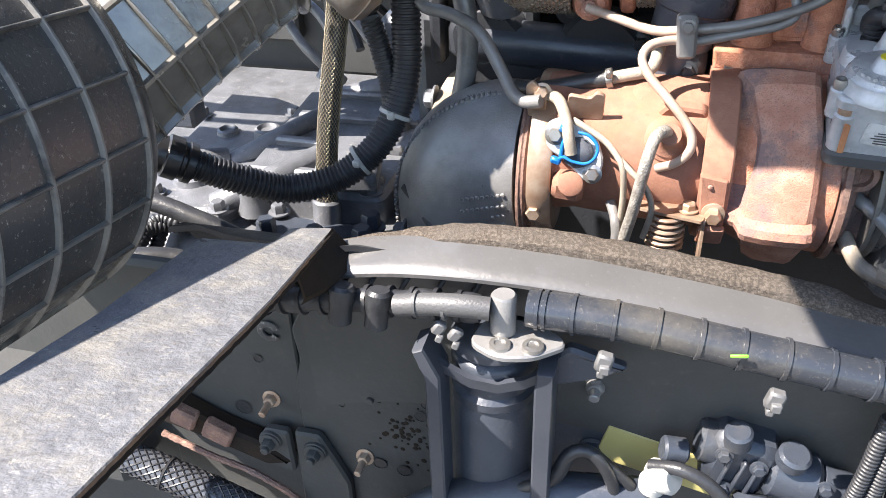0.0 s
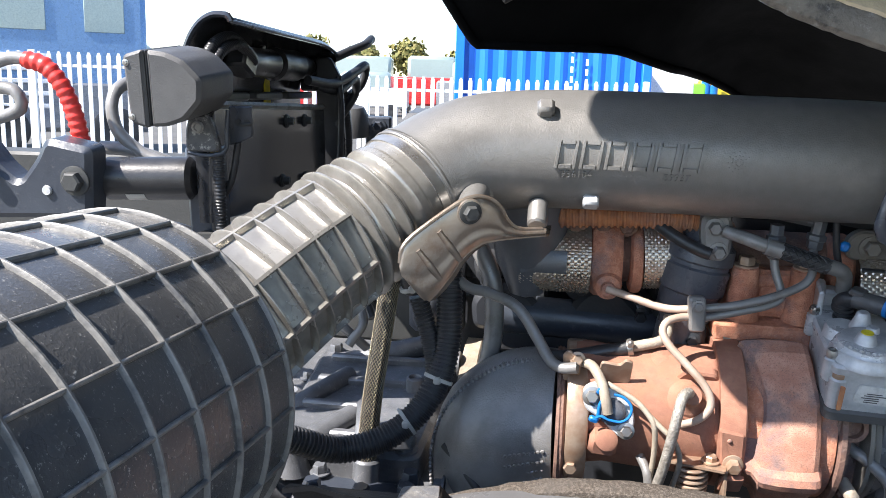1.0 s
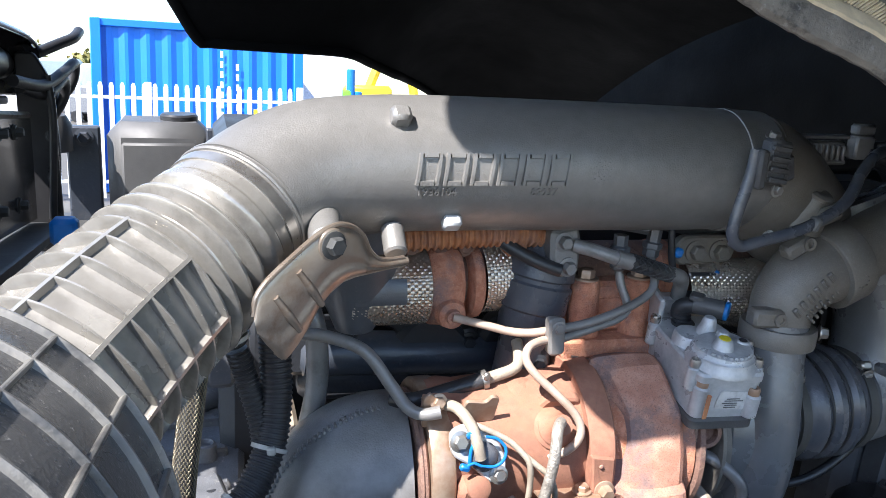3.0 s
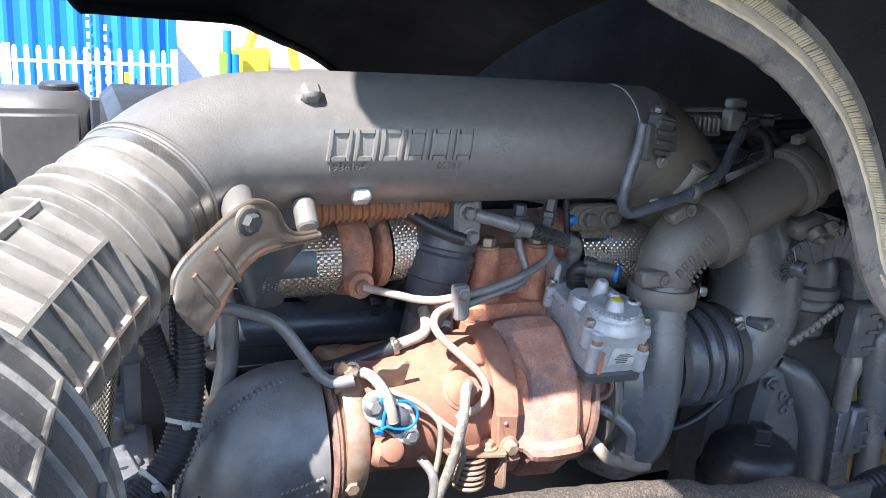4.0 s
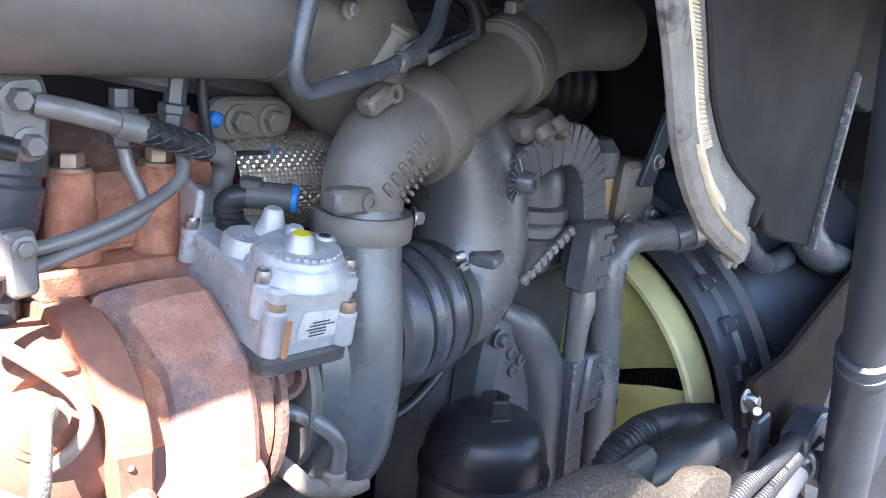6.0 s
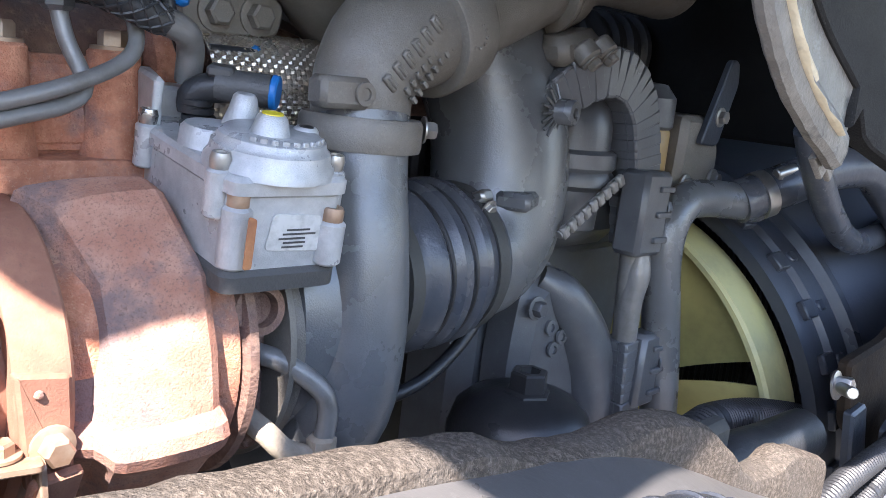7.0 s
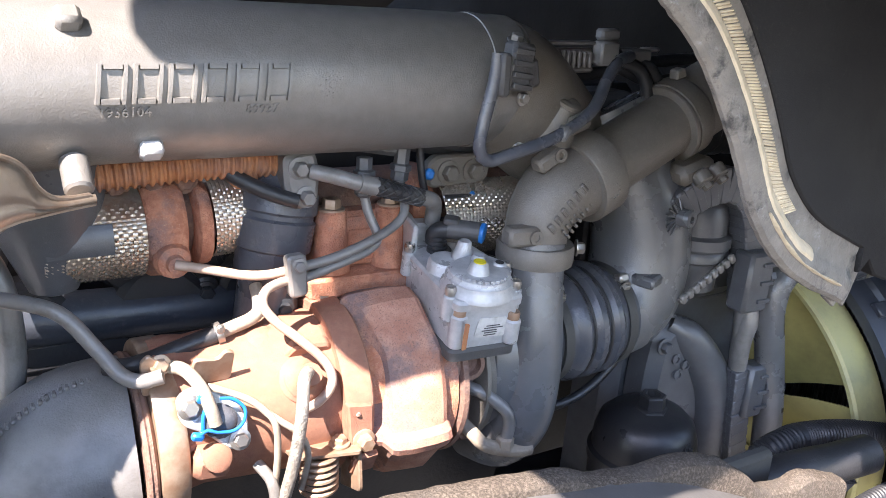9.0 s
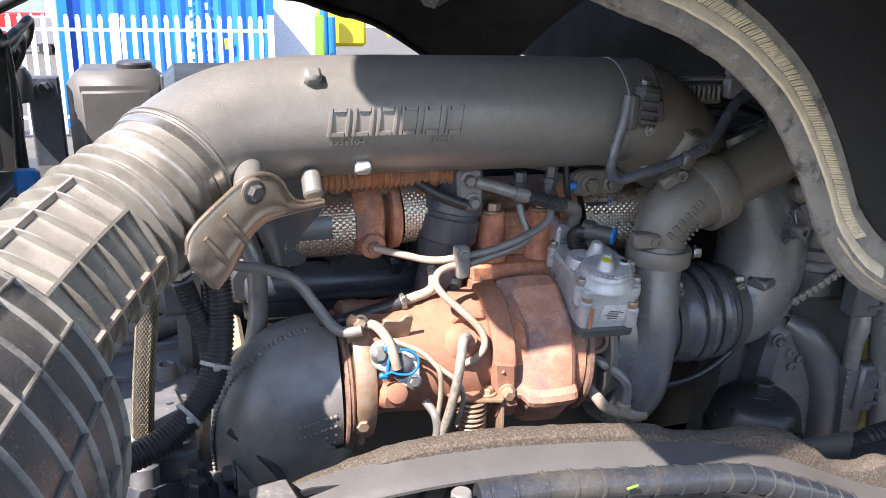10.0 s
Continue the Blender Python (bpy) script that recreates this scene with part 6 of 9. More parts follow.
for q in ((0.85, 0.868, 1.62), (0.915, 0.868, 1.625)):
    part("bolt", bolt(Geo(), q, (0, -1, 0), 0.009), "steel", cup)
g = Geo()
prism(g, rounded([(0.864, 1.668), (0.905, 1.665), (0.936, 1.74), (0.930, 1.767), (0.912, 1.767)], 0.008), (0, 0.87, 0), (1, 0, 0), (0, 0, 1), 0.008, 0.002)
stay = thing("stay_bracket", (0.9, 0.87, 1.7), "dark grey stay bracket with one bolt", "bracket")
part("plate", g, "blue_grey", stay)
part("bolt", bolt(Geo(), (0.900, 0.862, 1.70), (0, -1, 0), 0.008), "steel", stay)
part("foot", box(Geo(), (0.895, 0.90, 1.68), (0.05, 0.06, 0.012), None, 0.003), "blue_grey", stay)

oil = thing("oil_filter", (0.575, 0.87, 1.3), "glossy black oil filter cap with a moulded hexagon", "oil filter")
g = Geo()
lathe(g, (0.566, 0.848, 1.12), (0, 0, 1), [(0, 0.073), (0.235, 0.073), (0.238, 0.077), (0.250, 0.077), (0.254, 0.0715), (0.275, 0.0705), (0.296, 0.064), (0.308, 0.052), (0.3155, 0.032), (0.318, 0.0)], 48)
part("cap", g, "plastic", oil)
g = Geo()
lathe(g, (0.564, 0.842, 1.434), (0, 0, 1), [(0, 0.024), (0.004, 0.0225), (0.006, 0.019), (0.022, 0.0185), (0.024, 0.0165), (0.024, 0.011), (0.012, 0.0095), (0.012, 0.0)], 6)
part("hexagon", g, "plastic", oil)
g = Geo()
box(g, (0.572, 1.0, 1.16), (0.16, 0.22, 0.12), None, 0.02)
part("filter_base", g, "dark", oil)

cool = thing("coolant_pipe", (0.78, 0.83, 1.3), "grey coolant pipe bending down past the fan", "coolant pipe")
g = Geo()
sweep(g, [(0.935, 0.815, 1.603), (0.89, 0.83, 1.607), (0.847, 0.838, 1.610), (0.805, 0.84, 1.607), (0.780, 0.84, 1.588), (0.773, 0.84, 1.555), (0.779, 0.84, 1.52), (0.791, 0.84, 1.48), (0.817, 0.84, 1.375), (0.83, 0.84, 1.257), (0.835, 0.84, 1.15)], 0.0215, 24, 0.012)
part("pipe", g, "cast", cool)
g = Geo()
sweep(g, [(0.905, 0.826, 1.605), (0.95, 0.80, 1.625), (1.0, 0.77, 1.648), (1.06, 0.74, 1.655), (1.11, 0.72, 1.62), (1.15, 0.70, 1.58), (1.25, 0.69, 1.55)], 0.026, 24, 0.012)
part("rubber_hose", g, "rubber_blue", cool, "blue-black rubber hose")
g = Geo()
hd = Vector((0.045, -0.026, 0.020)).normalized()
lathe(g, (0.925, 0.814, 1.613), hd, [(0, 0.0265), (0, 0.0288), (0.014, 0.0288), (0.014, 0.0265)], 30)
hc = part("hose_clamp", g, "steel", cool, "steel hose clamp")
g = Geo()
rod(g, (0.925, 0.795, 1.642), (0.952, 0.785, 1.650), 0.0065, 12)
box(g, (0.935, 0.795, 1.640), (0.018, 0.014, 0.012), None, 0.003)
part("clamp_screw", g, "steel", hc)
g = Geo()
prism(g, rounded([(0.745, 1.525), (0.835, 1.522), (0.838, 1.535), (0.835, 1.562), (0.745, 1.558)], 0.006), (0, 0.868, 0), (1, 0, 0), (0, 0, 1), 0.008, 0.002)
part("pipe_stay", g, "cast_dark", cool)

FX, FY, FZ, FR = 0.90, 1.03, 1.28, 0.300
fan = thing("cooling_fan", (FX, FY, FZ), "pale yellow engine fan with outer ring", "fan")
g = Geo()
lathe(g, (FX - 0.012, FY, FZ), (1, 0, 0), [(0, FR - 0.001), (0, FR + 0.005), (0.004, FR + 0.009), (0.010, FR + 0.009), (0.07, FR + 0.008), (0.07, FR), (0.008, FR - 0.001), (0, FR - 0.001)], 110, 0, 359.88)
part("outer_ring", g, "yellow_pale", fan)
g = Geo()
lathe(g, (FX - 0.02, FY, FZ), (1, 0, 0), [(0, 0.0), (0, 0.10), (0.02, 0.12), (0.08, 0.12)], 40)
part("hub", g, "yellow", fan)
for k in range(8):
    t0 = 6.2832 * k / 8 + 0.592
    rows = []
    for i in range(9):
        r = 0.11 + (FR - 0.114) * i / 8
        row = []
        for j in range(7):
            q = j / 6 - 0.5
            ang = t0 + q * (0.76 - 0.04 * i / 8) + 0.14 * i / 8
            row.append((FX + 0.022 + q * (0.070 - 0.02 * i / 8) + 0.012 * math.cos(q * 3), FY + r * math.cos(ang), FZ + r * math.sin(ang)))
        rows.append(row)
    g = Geo()
    sheet(g, rows, 0.004, (1, 0, 0))
    part("blade", g, "yellow", fan)
g = Geo()
rod(g, (0.70, FY, FZ), (FX, FY, FZ), 0.05, 24)
part("drive_shaft", g, "dark", fan)
shroud = thing("fan_shroud", (1.1, FY, 1.0), "blue-black plastic fan shroud with stepped rim", "fan shroud")
g = Geo()
lathe(g, (0.945, FY, FZ), (1, 0, 0), [(0.06, 0.316), (0, 0.322), (0, 0.338), (0.016, 0.344), (0.040, 0.344), (0.044, 0.352), (0.060, 0.354), (0.066, 0.346), (0.095, 0.349), (0.10, 0.362), (0.112, 0.364), (0.118, 0.356)], 110, 0, 359.88)
part("rim", g, "fan_shroud", shroud)
g = Geo()
lathe(g, (0.945, FY, FZ), (1, 0, 0), [(0.116, 0.357), (0.20, 0.385), (0.30, 0.42), (0.44, 0.46)], 110, 0, 359.88)
part("cone", g, "cone", shroud, "blue-grey plastic cone")
for k in range(20):
    a = radians(100 + 11 * k)
    rad = Vector((0, math.cos(a), math.sin(a)))
    c = Vector((0.978, FY, FZ)) + rad * 0.347
    g = Geo()
    R = Matrix((X, X.cross(rad), rad)).transposed()
    box(g, c, (0.034, 0.024, 0.010), R, 0.002)
    latch = part("latch", g, "fan_shroud", shroud)
    g = Geo()
    box(g, c + rad * 0.004 + Vector((0.026, 0, 0)), (0.020, 0.014, 0.008), R, 0.002)
    part("latch_tongue", g, "fan_shroud", latch)
g = Geo()
box(g, (1.40, FY, 0.86), (0.10, 0.9, 0.14), None, 0.02)
part("lower_mount", g, "chassis", shroud)
radiator = thing("radiator", (1.42, 1.3, 1.30), "dark radiator core with upright fins behind the fan", "radiator")
part("core", box(Geo(), (1.44, 1.3, 1.10), (0.08, 1.6, 1.5), None, 0.01), "dark", radiator)
for k in range(60):
    part("fin", box(Geo(), (1.397, 0.75 + 0.012 * k, 1.25), (0.004, 0.005, 0.9), None, 0.001), "blue_grey", radiator)
g = Geo()
corrugated(g, [(0.72, 1.12, 1.76), (0.90, 1.1, 1.77), (1.01, 1.08, 1.77)], 0.055, 0.03, 0.006, 24)
solo("intake_hose", g, "rubber", "black ribbed hose in the dark behind the charge pipe", "hose")
g = Geo()
corrugated(g, [(0.60, 0.76, 1.20), (0.64, 0.75, 1.30), (0.672, 0.745, 1.369), (0.692, 0.742, 1.390), (0.72, 0.74, 1.397), (0.747, 0.74, 1.398), (0.83, 0.74, 1.384), (0.948, 0.735, 1.354), (1.1, 0.73, 1.305)], 0.0215, 0.0065, 0.0018, 18)
solo("corrugated_hose", g, "rubber", "black corrugated hose in front of the fan", "hose")
corner = thing("mount_bracket", (0.85, 0.64, 1.30), "dark mounting bracket with loom and bolt beside the fan", "bracket")
g = Geo()
prism(g, rounded([(0.832, 1.425), (0.872, 1.428), (0.915, 1.335), (0.900, 1.322), (0.862, 1.338)], 0.004), (0, 0.645, 0), (1, 0, 0), (0, 0, 1), 0.010, 0.003)
part("plate", g, "blue_grey", corner)
g = Geo()
prism(g, rounded([(0.815, 1.480), (0.925, 1.486), (1.05, 1.527), (1.19, 1.567), (1.32, 1.64), (1.6, 1.64), (1.6, 1.12), (1.25, 1.12), (0.97, 1.33), (0.85, 1.405)], 0.012), (0, 0.655, 0), (1, 0, 0), (0, 0, 1), 0.012, 0.004)
part("gusset", g, "brown", corner, "brown-stained gusset plate")
g = Geo()
prism(g, rounded([(0.880, 1.402), (0.930, 1.425), (1.010, 1.405), (1.030, 1.330), (1.060, 1.290), (1.035, 1.272), (1.000, 1.300), (0.985, 1.370), (0.935, 1.395), (0.892, 1.380)], 0.008), (0, 0.622, 0), (1, 0, 0), (0, 0, 1), 0.034, 0.004)
part("loom_clamp", g, "blue_grey", corner)
part("bolt", bolt(Geo(), (0.800, 0.648, 1.460), (0, -1, 0.2), 0.010, 0.014), "steel", corner)
g = Geo()
rod(g, (0.79, 0.640, 1.462), (0.76, 0.62, 1.47), 0.006, 10)
part("threaded_stud", g, "steel", corner)
for p in ([(0.640, 0.600, 1.392), (0.706, 0.600, 1.402), (0.772, 0.600, 1.403), (0.848, 0.602, 1.400), (0.915, 0.612, 1.393)], [(0.690, 0.596, 1.350), (0.784, 0.597, 1.368), (0.833, 0.598, 1.374), (0.906, 0.602, 1.373), (0.960, 0.615, 1.365)]):
    solo("ribbed_loom", corrugated(Geo(), p, 0.0115, 0.0055, 0.0013, 14), "rubber", "black ribbed cable loom beside the fan", "cable", "cable looms")
g = Geo()
sweep(g, [(0.78, 0.606, 1.300), (0.86, 0.606, 1.332), (0.93, 0.61, 1.338), (1.0, 0.62, 1.325)], 0.023, 22, 0.012)
lathe(g, (0.945, 0.611, 1.337), (1, 0.1, -0.1), [(0, 0.023), (0.001, 0.0255), (0.008, 0.0255), (0.009, 0.023)], 24)
solo("coolant_stub", g, "rubber_blue", "blue-black rubber hose stub below the looms", "hose")
tube("air_pipe", [(0.86, 0.742, 1.700), (0.883, 0.740, 1.669), (0.924, 0.740, 1.632), (0.972, 0.740, 1.598), (1.030, 0.740, 1.570), (1.092, 0.740, 1.561), (1.182, 0.740, 1.571), (1.28, 0.745, 1.60)], 0.016, "rubber_blue", "dull grey pipe curving behind the wheel arch", "pipe", 18)
tube("coolant_hose", [(0.60, 0.69, 1.40), (0.67, 0.68, 1.405), (0.74, 0.675, 1.40), (0.80, 0.67, 1.40)], 0.026, "rubber", "short black rubber hose stub", "hose", 16)
g = Geo()
prism(g, rounded([(0.676, 1.384), (0.690, 1.414), (0.798, 1.356), (0.766, 1.340)], 0.006), (0, 0.690, 0), (1, 0, 0), (0, 0, 1), 0.020, 0.004)
plug_box = thing("loom_plug", (0.73, 0.69, 1.37), "small blue-grey open loom plug by the foam edge", "plug")
part("shell", g, "blue_grey", plug_box)
g = Geo()
prism(g, rounded([(0.694, 1.386), (0.701, 1.398), (0.760, 1.364), (0.744, 1.358)], 0.003), (0, 0.6700, 0), (1, 0, 0), (0, 0, 1), 0.0012, 0.0004)
part("opening", g, "rubber", plug_box, "dark opening")

strut = thing("cab_strut", (0.4, 0.44, 1.25), "blue-black cab strut tube", "strut")
S0, S1 = Vector((0.37, 0.485, 2.12)), Vector((1.09, 0.568, 1.18))
g = Geo()
rod(g, S0, S0.lerp(S1, 0.62), 0.026, 24)
part("upper_tube", g, "fan_shroud", strut)
g = Geo()
rod(g, S0.lerp(S1, 0.60), S1, 0.030, 24)
part("lower_tube", g, "blue_grey", strut)
for d in (0.585, 0.603):
    g = Geo()
    lathe(g, S0.lerp(S1, d), S1 - S0, [(0, 0.0255), (0.003, 0.0315), (0.012, 0.0318), (0.015, 0.0255)], 28)
    part("collar_ring", g, "fan_shroud", strut, "black collar ring")


# ---- front edge: foam, rail, conduit, frame ----
FOAM = [(-0.215, 1.566), (-0.16, 1.584), (-0.10, 1.599), (-0.03, 1.604), (0.05, 1.600), (0.10, 1.594), (0.20, 1.580), (0.25, 1.564), (0.30, 1.556), (0.345, 1.556), (0.40, 1.540), (0.44, 1.515), (0.475, 1.487), (0.52, 1.476), (0.56, 1.478), (0.62, 1.458)]
shieldt = thing("noise_shield", (0.1, 0.6, 1.5), "side noise shield with foam-lined upper edge", "noise shield")
line = spline([(x, 0.600, z) for x, z in FOAM], 0.012)
rng = random.Random(3)
g = Geo()
rows = []
for c in line:
    j = rng.uniform(-0.0012, 0.0012)
    rows.append([c + Vector((0, a, b + j * (1 if b > -0.01 else 0))) for a, b in ((-0.012, -0.040), (-0.012, -0.010), (-0.010, -0.003), (-0.004, 0.0), (0.010, 0.0), (0.016, -0.003), (0.018, -0.010), (0.018, -0.05))])
sheet(g, rows)
part("foam_strip", g, "foam", shieldt, "brown-grey foam strip with ragged edge")
RAIL = [(-0.25, 1.560), (-0.17, 1.583), (-0.09, 1.592), (0.0, 1.592), (0.08, 1.585), (0.16, 1.575), (0.24, 1.560), (0.32, 1.542), (0.39, 1.513), (0.46, 1.480), (0.54, 1.446), (0.62, 1.42)]
line = spline([(x, 0.570, z) for x, z in RAIL], 0.015)
g = Geo()
rows = [[c + Vector((0, a, b)) for a, b in ((0.026, 0.0035), (0.020, 0.0030), (-0.004, -0.003), (-0.012, -0.006), (-0.0145, -0.009), (-0.0145, -0.0125), (-0.012, -0.0145), (-0.004, -0.013), (0.002, -0.016), (0.008, -0.040), (0.010, -0.06))] for c in line]
sheet(g, rows)
part("rail", g, "rail", shieldt, "dusty dark painted pressed rail")
for k in range(2, len(line) - 2, 2):
    g = Geo()
    box(g, line[k] + Vector((0.004, -0.001, -0.030)), (0.004, 0.012, 0.026), Euler((0, radians(28), 0)).to_matrix(), 0.001)
    part("rail_rib", g, "chassis", shieldt)
g = Geo()
sheet(g, [[c + Vector((0, 0.02, 0.0)), c + Vector((0, 0.022, -0.10)), c + Vector((0, 0.03, -0.20))] for c in line], 0.006, (0, 1, 0))
part("shield_panel", g, "chassis", shieldt)

COND = [(-0.022, 0.545, 1.570), (0.056, 0.543, 1.570), (0.142, 0.543, 1.559), (0.22, 0.543, 1.549), (0.30, 0.548, 1.532), (0.38, 0.553, 1.498), (0.46, 0.563, 1.459), (0.55, 0.573, 1.414)]
conduit = thing("cable_conduit", (0.1, 0.54, 1.5), "dark ringed cable conduit clipped along the frame", "cable conduit")
g = Geo()
sweep(g, COND, 0.0155, 24, 0.012)
part("conduit_tube", g, "conduit", conduit)
line = spline(COND, 0.0029)
fr = frames(line)
for k in [3, 5] + list(range(13, len(line), 11)):
    g = Geo()
    c, t = line[k], fr[k][2]
    lathe(g, c - t * 0.002, t, [(0, 0.0155), (0.0004, 0.0170), (0.0034, 0.0170), (0.0038, 0.0155)], 24)
    part("ring", g, "conduit", conduit)
for x, z in ((0.042, 1.541), (0.171, 1.528)):
    g = Geo()
    box(g, (x, 0.527, z), (0.013, 0.010, 0.017), Euler((0, radians(12), 0)).to_matrix(), 0.002)
    box(g, (x + 0.001, 0.521, z - 0.003), (0.008, 0.006, 0.008), None, 0.001)
    box(g, (x - 0.002, 0.526, z - 0.011), (0.006, 0.008, 0.007), None, 0.001)
    part("edge_clip", g, "grey_clip", conduit, "pale plastic edge clip")
g = Geo()
box(g, (0.139, 0.5235, 1.568), (0.013, 0.002, 0.0024), Euler((0, radians(-10), 0)).to_matrix(), 0.0005)
part("paint_tick", g, "green", conduit, "green paint tick")
LOOM = [(-0.31, 0.548, 1.520), (-0.255, 0.546, 1.540), (-0.215, 0.545, 1.548), (-0.17, 0.543, 1.556), (-0.13, 0.542, 1.561), (-0.09, 0.541, 1.565), (-0.060, 0.541, 1.566)]
side_loom = thing("side_loom", (-0.18, 0.545, 1.55), "black bound cable loom with branch sleeves", "cable")
g = Geo()
sweep(g, LOOM, lambda q: 0.0115 + 0.0014 * math.sin(q * 160), 16, 0.005)
part("loom_body", g, "rubber", side_loom)
line = spline(LOOM, 0.004)
for k in range(4, len(line) - 1, 5):
    t = (line[k + 1] - line[k - 1]).normalized()
    part("binding", lathe(Geo(), line[k] - t * 0.002, t, [(0, 0.0115), (0.0005, 0.0138), (0.0040, 0.0138), (0.0045, 0.0115)], 18), "plastic", side_loom)
for x in (-0.182, -0.150):
    g = Geo()
    lathe(g, (x + 0.006, 0.536, 1.576), (-0.10, -0.25, -1), [(0, 0.0085), (0.003, 0.0112), (0.014, 0.0112), (0.016, 0.0100), (0.034, 0.0100), (0.036, 0.0075)], 20)
    part("branch_sleeve", g, "rubber", side_loom)
g = Geo()
sweep(g, [(-0.128, 0.530, 1.567), (-0.10, 0.528, 1.574), (-0.072, 0.528, 1.577), (-0.050, 0.530, 1.576)], 0.0095, 16, 0.006)
part("pale_sleeve", g, "plastic_grey", side_loom, "dust-grey ringed sleeve")
for x in (-0.112, -0.088):
    part("sleeve_ring", lathe(Geo(), (x, 0.5285, 1.5725), (1, 0, 0.12), [(0, 0.0095), (0.0004, 0.0108), (0.003, 0.0108), (0.0034, 0.0095)], 18), "plastic_grey", side_loom)
for c in ((-0.092, 0.527, 1.552), (-0.078, 0.526, 1.548)):
    g = Geo()
    box(g, c, (0.010, 0.008, 0.013), Euler((0, radians(35), 0.2)).to_matrix(), 0.002)
    box(g, Vector(c) + Vector((0.001, -0.003, -0.008)), (0.006, 0.007, 0.007), Euler((0, radians(20), 0)).to_matrix(), 0.001)
    part("pale_clip", g, "grey_clip", side_loom, "pale broken plastic clip")

frame_rail = thing("chassis_frame", (-0.1, 0.63, 1.0), "dark painted truck frame side with bolts and holes", "chassis")
g = Geo()
box(g, (-0.10, 0.647, 1.24), (1.30, 0.02, 0.50), None, 0.006)
part("side_member", g, "chassis", frame_rail)
g = Geo()
prism(g, rounded([(-0.47, 1.10), (-0.286, 1.10), (-0.283, 1.47), (-0.36, 1.475), (-0.47, 1.44)], 0.012), (0, 0.637, 0), (1, 0, 0), (0, 0, 1), 0.006, 0.002)
part("side_plate", g, "chassis", frame_rail)
g = Geo()
prism(g, rounded([(-0.284, 1.10), (-0.06, 1.10), (-0.06, 1.475), (-0.26, 1.480), (-0.281, 1.44), (-0.276, 1.40), (-0.287, 1.36)], 0.010), (0, 0.637, 0), (1, 0, 0), (0, 0, 1), 0.014, 0.002)
part("side_plate", g, "chassis", frame_rail)
for x, z, r in ((-0.362, 1.305, 0.0095), (-0.145, 1.346, 0.0068), (-0.137, 1.365, 0.0068), (-0.197, 1.261, 0.0075), (-0.169, 1.256, 0.0080), (-0.330, 1.385, 0.0050), (-0.234, 1.345, 0.0035)):
    g = Geo()
    y = 0.6302 if x < -0.29 else 0.6222
    lathe(g, (x, y, z), (0, -1, 0), [(0, r), (0.0008, r * 1.12), (0.0010, r), (0.0004, r * 0.98), (0.0004, 0.0)], 18)
    part("bolt_hole", g, "rubber", frame_rail, "open bolt hole")
for x, z, mat in ((-0.323, 1.327, "band"), (-0.190, 1.383, "chassis"), (-0.214, 1.268, "band")):
    g = Geo()
    y = 0.630 if x < -0.29 else 0.622
    bolt(g, (x, y, z), (0, -1, 0.15), 0.0075, 0.008)
    rod(g, (x, y - 0.006, z), (x - 0.001, y - 0.026, z - 0.002), 0.0042, 12)
    part("stud", g, mat, frame_rail)
g = Geo()
lathe(g, (-0.310, 0.630, 1.428), (0, -1, 0), [(0, 0.013), (0.002, 0.013), (0.003, 0.0115), (0.003, 0.006), (0.001, 0.0055)], 22, 20, 330)
part("pale_washer", g, "chipped", frame_rail, "chipped grey washer")
g = Geo()
sweep(g, [(-0.236, 0.618, 1.430), (-0.234, 0.616, 1.405), (-0.234, 0.617, 1.385)], 0.0022, 8)
box(g, (-0.238, 0.616, 1.435), (0.014, 0.012, 0.012), Euler((0, 0.3, 0)).to_matrix(), 0.002)
part("wire_tail", g, "rubber", frame_rail)
for poly, c in (([(-0.352, 1.255), (-0.328, 1.297), (-0.300, 1.297), (-0.299, 1.232), (-0.340, 1.238)], (-0.322, 1.282)), ([(-0.292, 1.300), (-0.262, 1.300), (-0.245, 1.262), (-0.232, 1.230), (-0.232, 1.12), (-0.296, 1.12)], (-0.268, 1.277))):
    g = Geo()
    prism(g, rounded(poly, 0.005), (0, 0.620, 0), (1, 0, 0), (0, 0, 1), 0.010, 0.003)
    tab = part("bracket_tab", g, "chassis", frame_rail)
    g = Geo()
    lathe(g, (c[0], 0.610, c[1]), (0, -1, 0), [(0, 0.014), (0.003, 0.0135), (0.004, 0.012)], 20)
    bolt(g, (c[0], 0.606, c[1]), (0, -1, 0), 0.0085, 0.009)
    rod(g, (c[0], 0.60, c[1]), (c[0], 0.590, c[1]), 0.005, 12)
    part("bolt", g, "chassis", tab)
rng = random.Random(8)
g = Geo()
for k in range(70):
    x, z = rng.gauss(-0.160, 0.018), rng.gauss(1.310, 0.026)
    r = rng.uniform(0.0012, 0.0036)
    lathe(g, (x, 0.6226, z), (0, -1, 0), [(0, r), (0.0005, r * 0.6), (0.0006, 0.0)], 7)
tagged(part("rust_blister", g, "brown", frame_rail, "patch of brown rust blisters"), kind="stuff")
g = Geo()
prism(g, rounded([(-0.005, 1.25), (0.066, 1.25), (0.066, 1.425), (0.060, 1.47), (0.066, 1.50), (0.046, 1.525), (0.010, 1.53), (-0.005, 1.52)], 0.008), (0, 0.612, 0), (1, 0, 0), (0, 0, 1), 0.010, 0.003)
spp = part("spring_plate", g, "blue_grey", frame_rail)
g = Geo()
lathe(g, (0.034, 0.602, 1.452), (0, -1, 0), [(0, 0.014), (0.003, 0.014), (0.004, 0.012)], 20)
bolt(g, (0.034, 0.598, 1.452), (0, -1, 0), 0.0088, 0.009)
rod(g, (0.034, 0.592, 1.452), (0.034, 0.578, 1.450), 0.0052, 12)
part("bolt", g, "tube", spp)
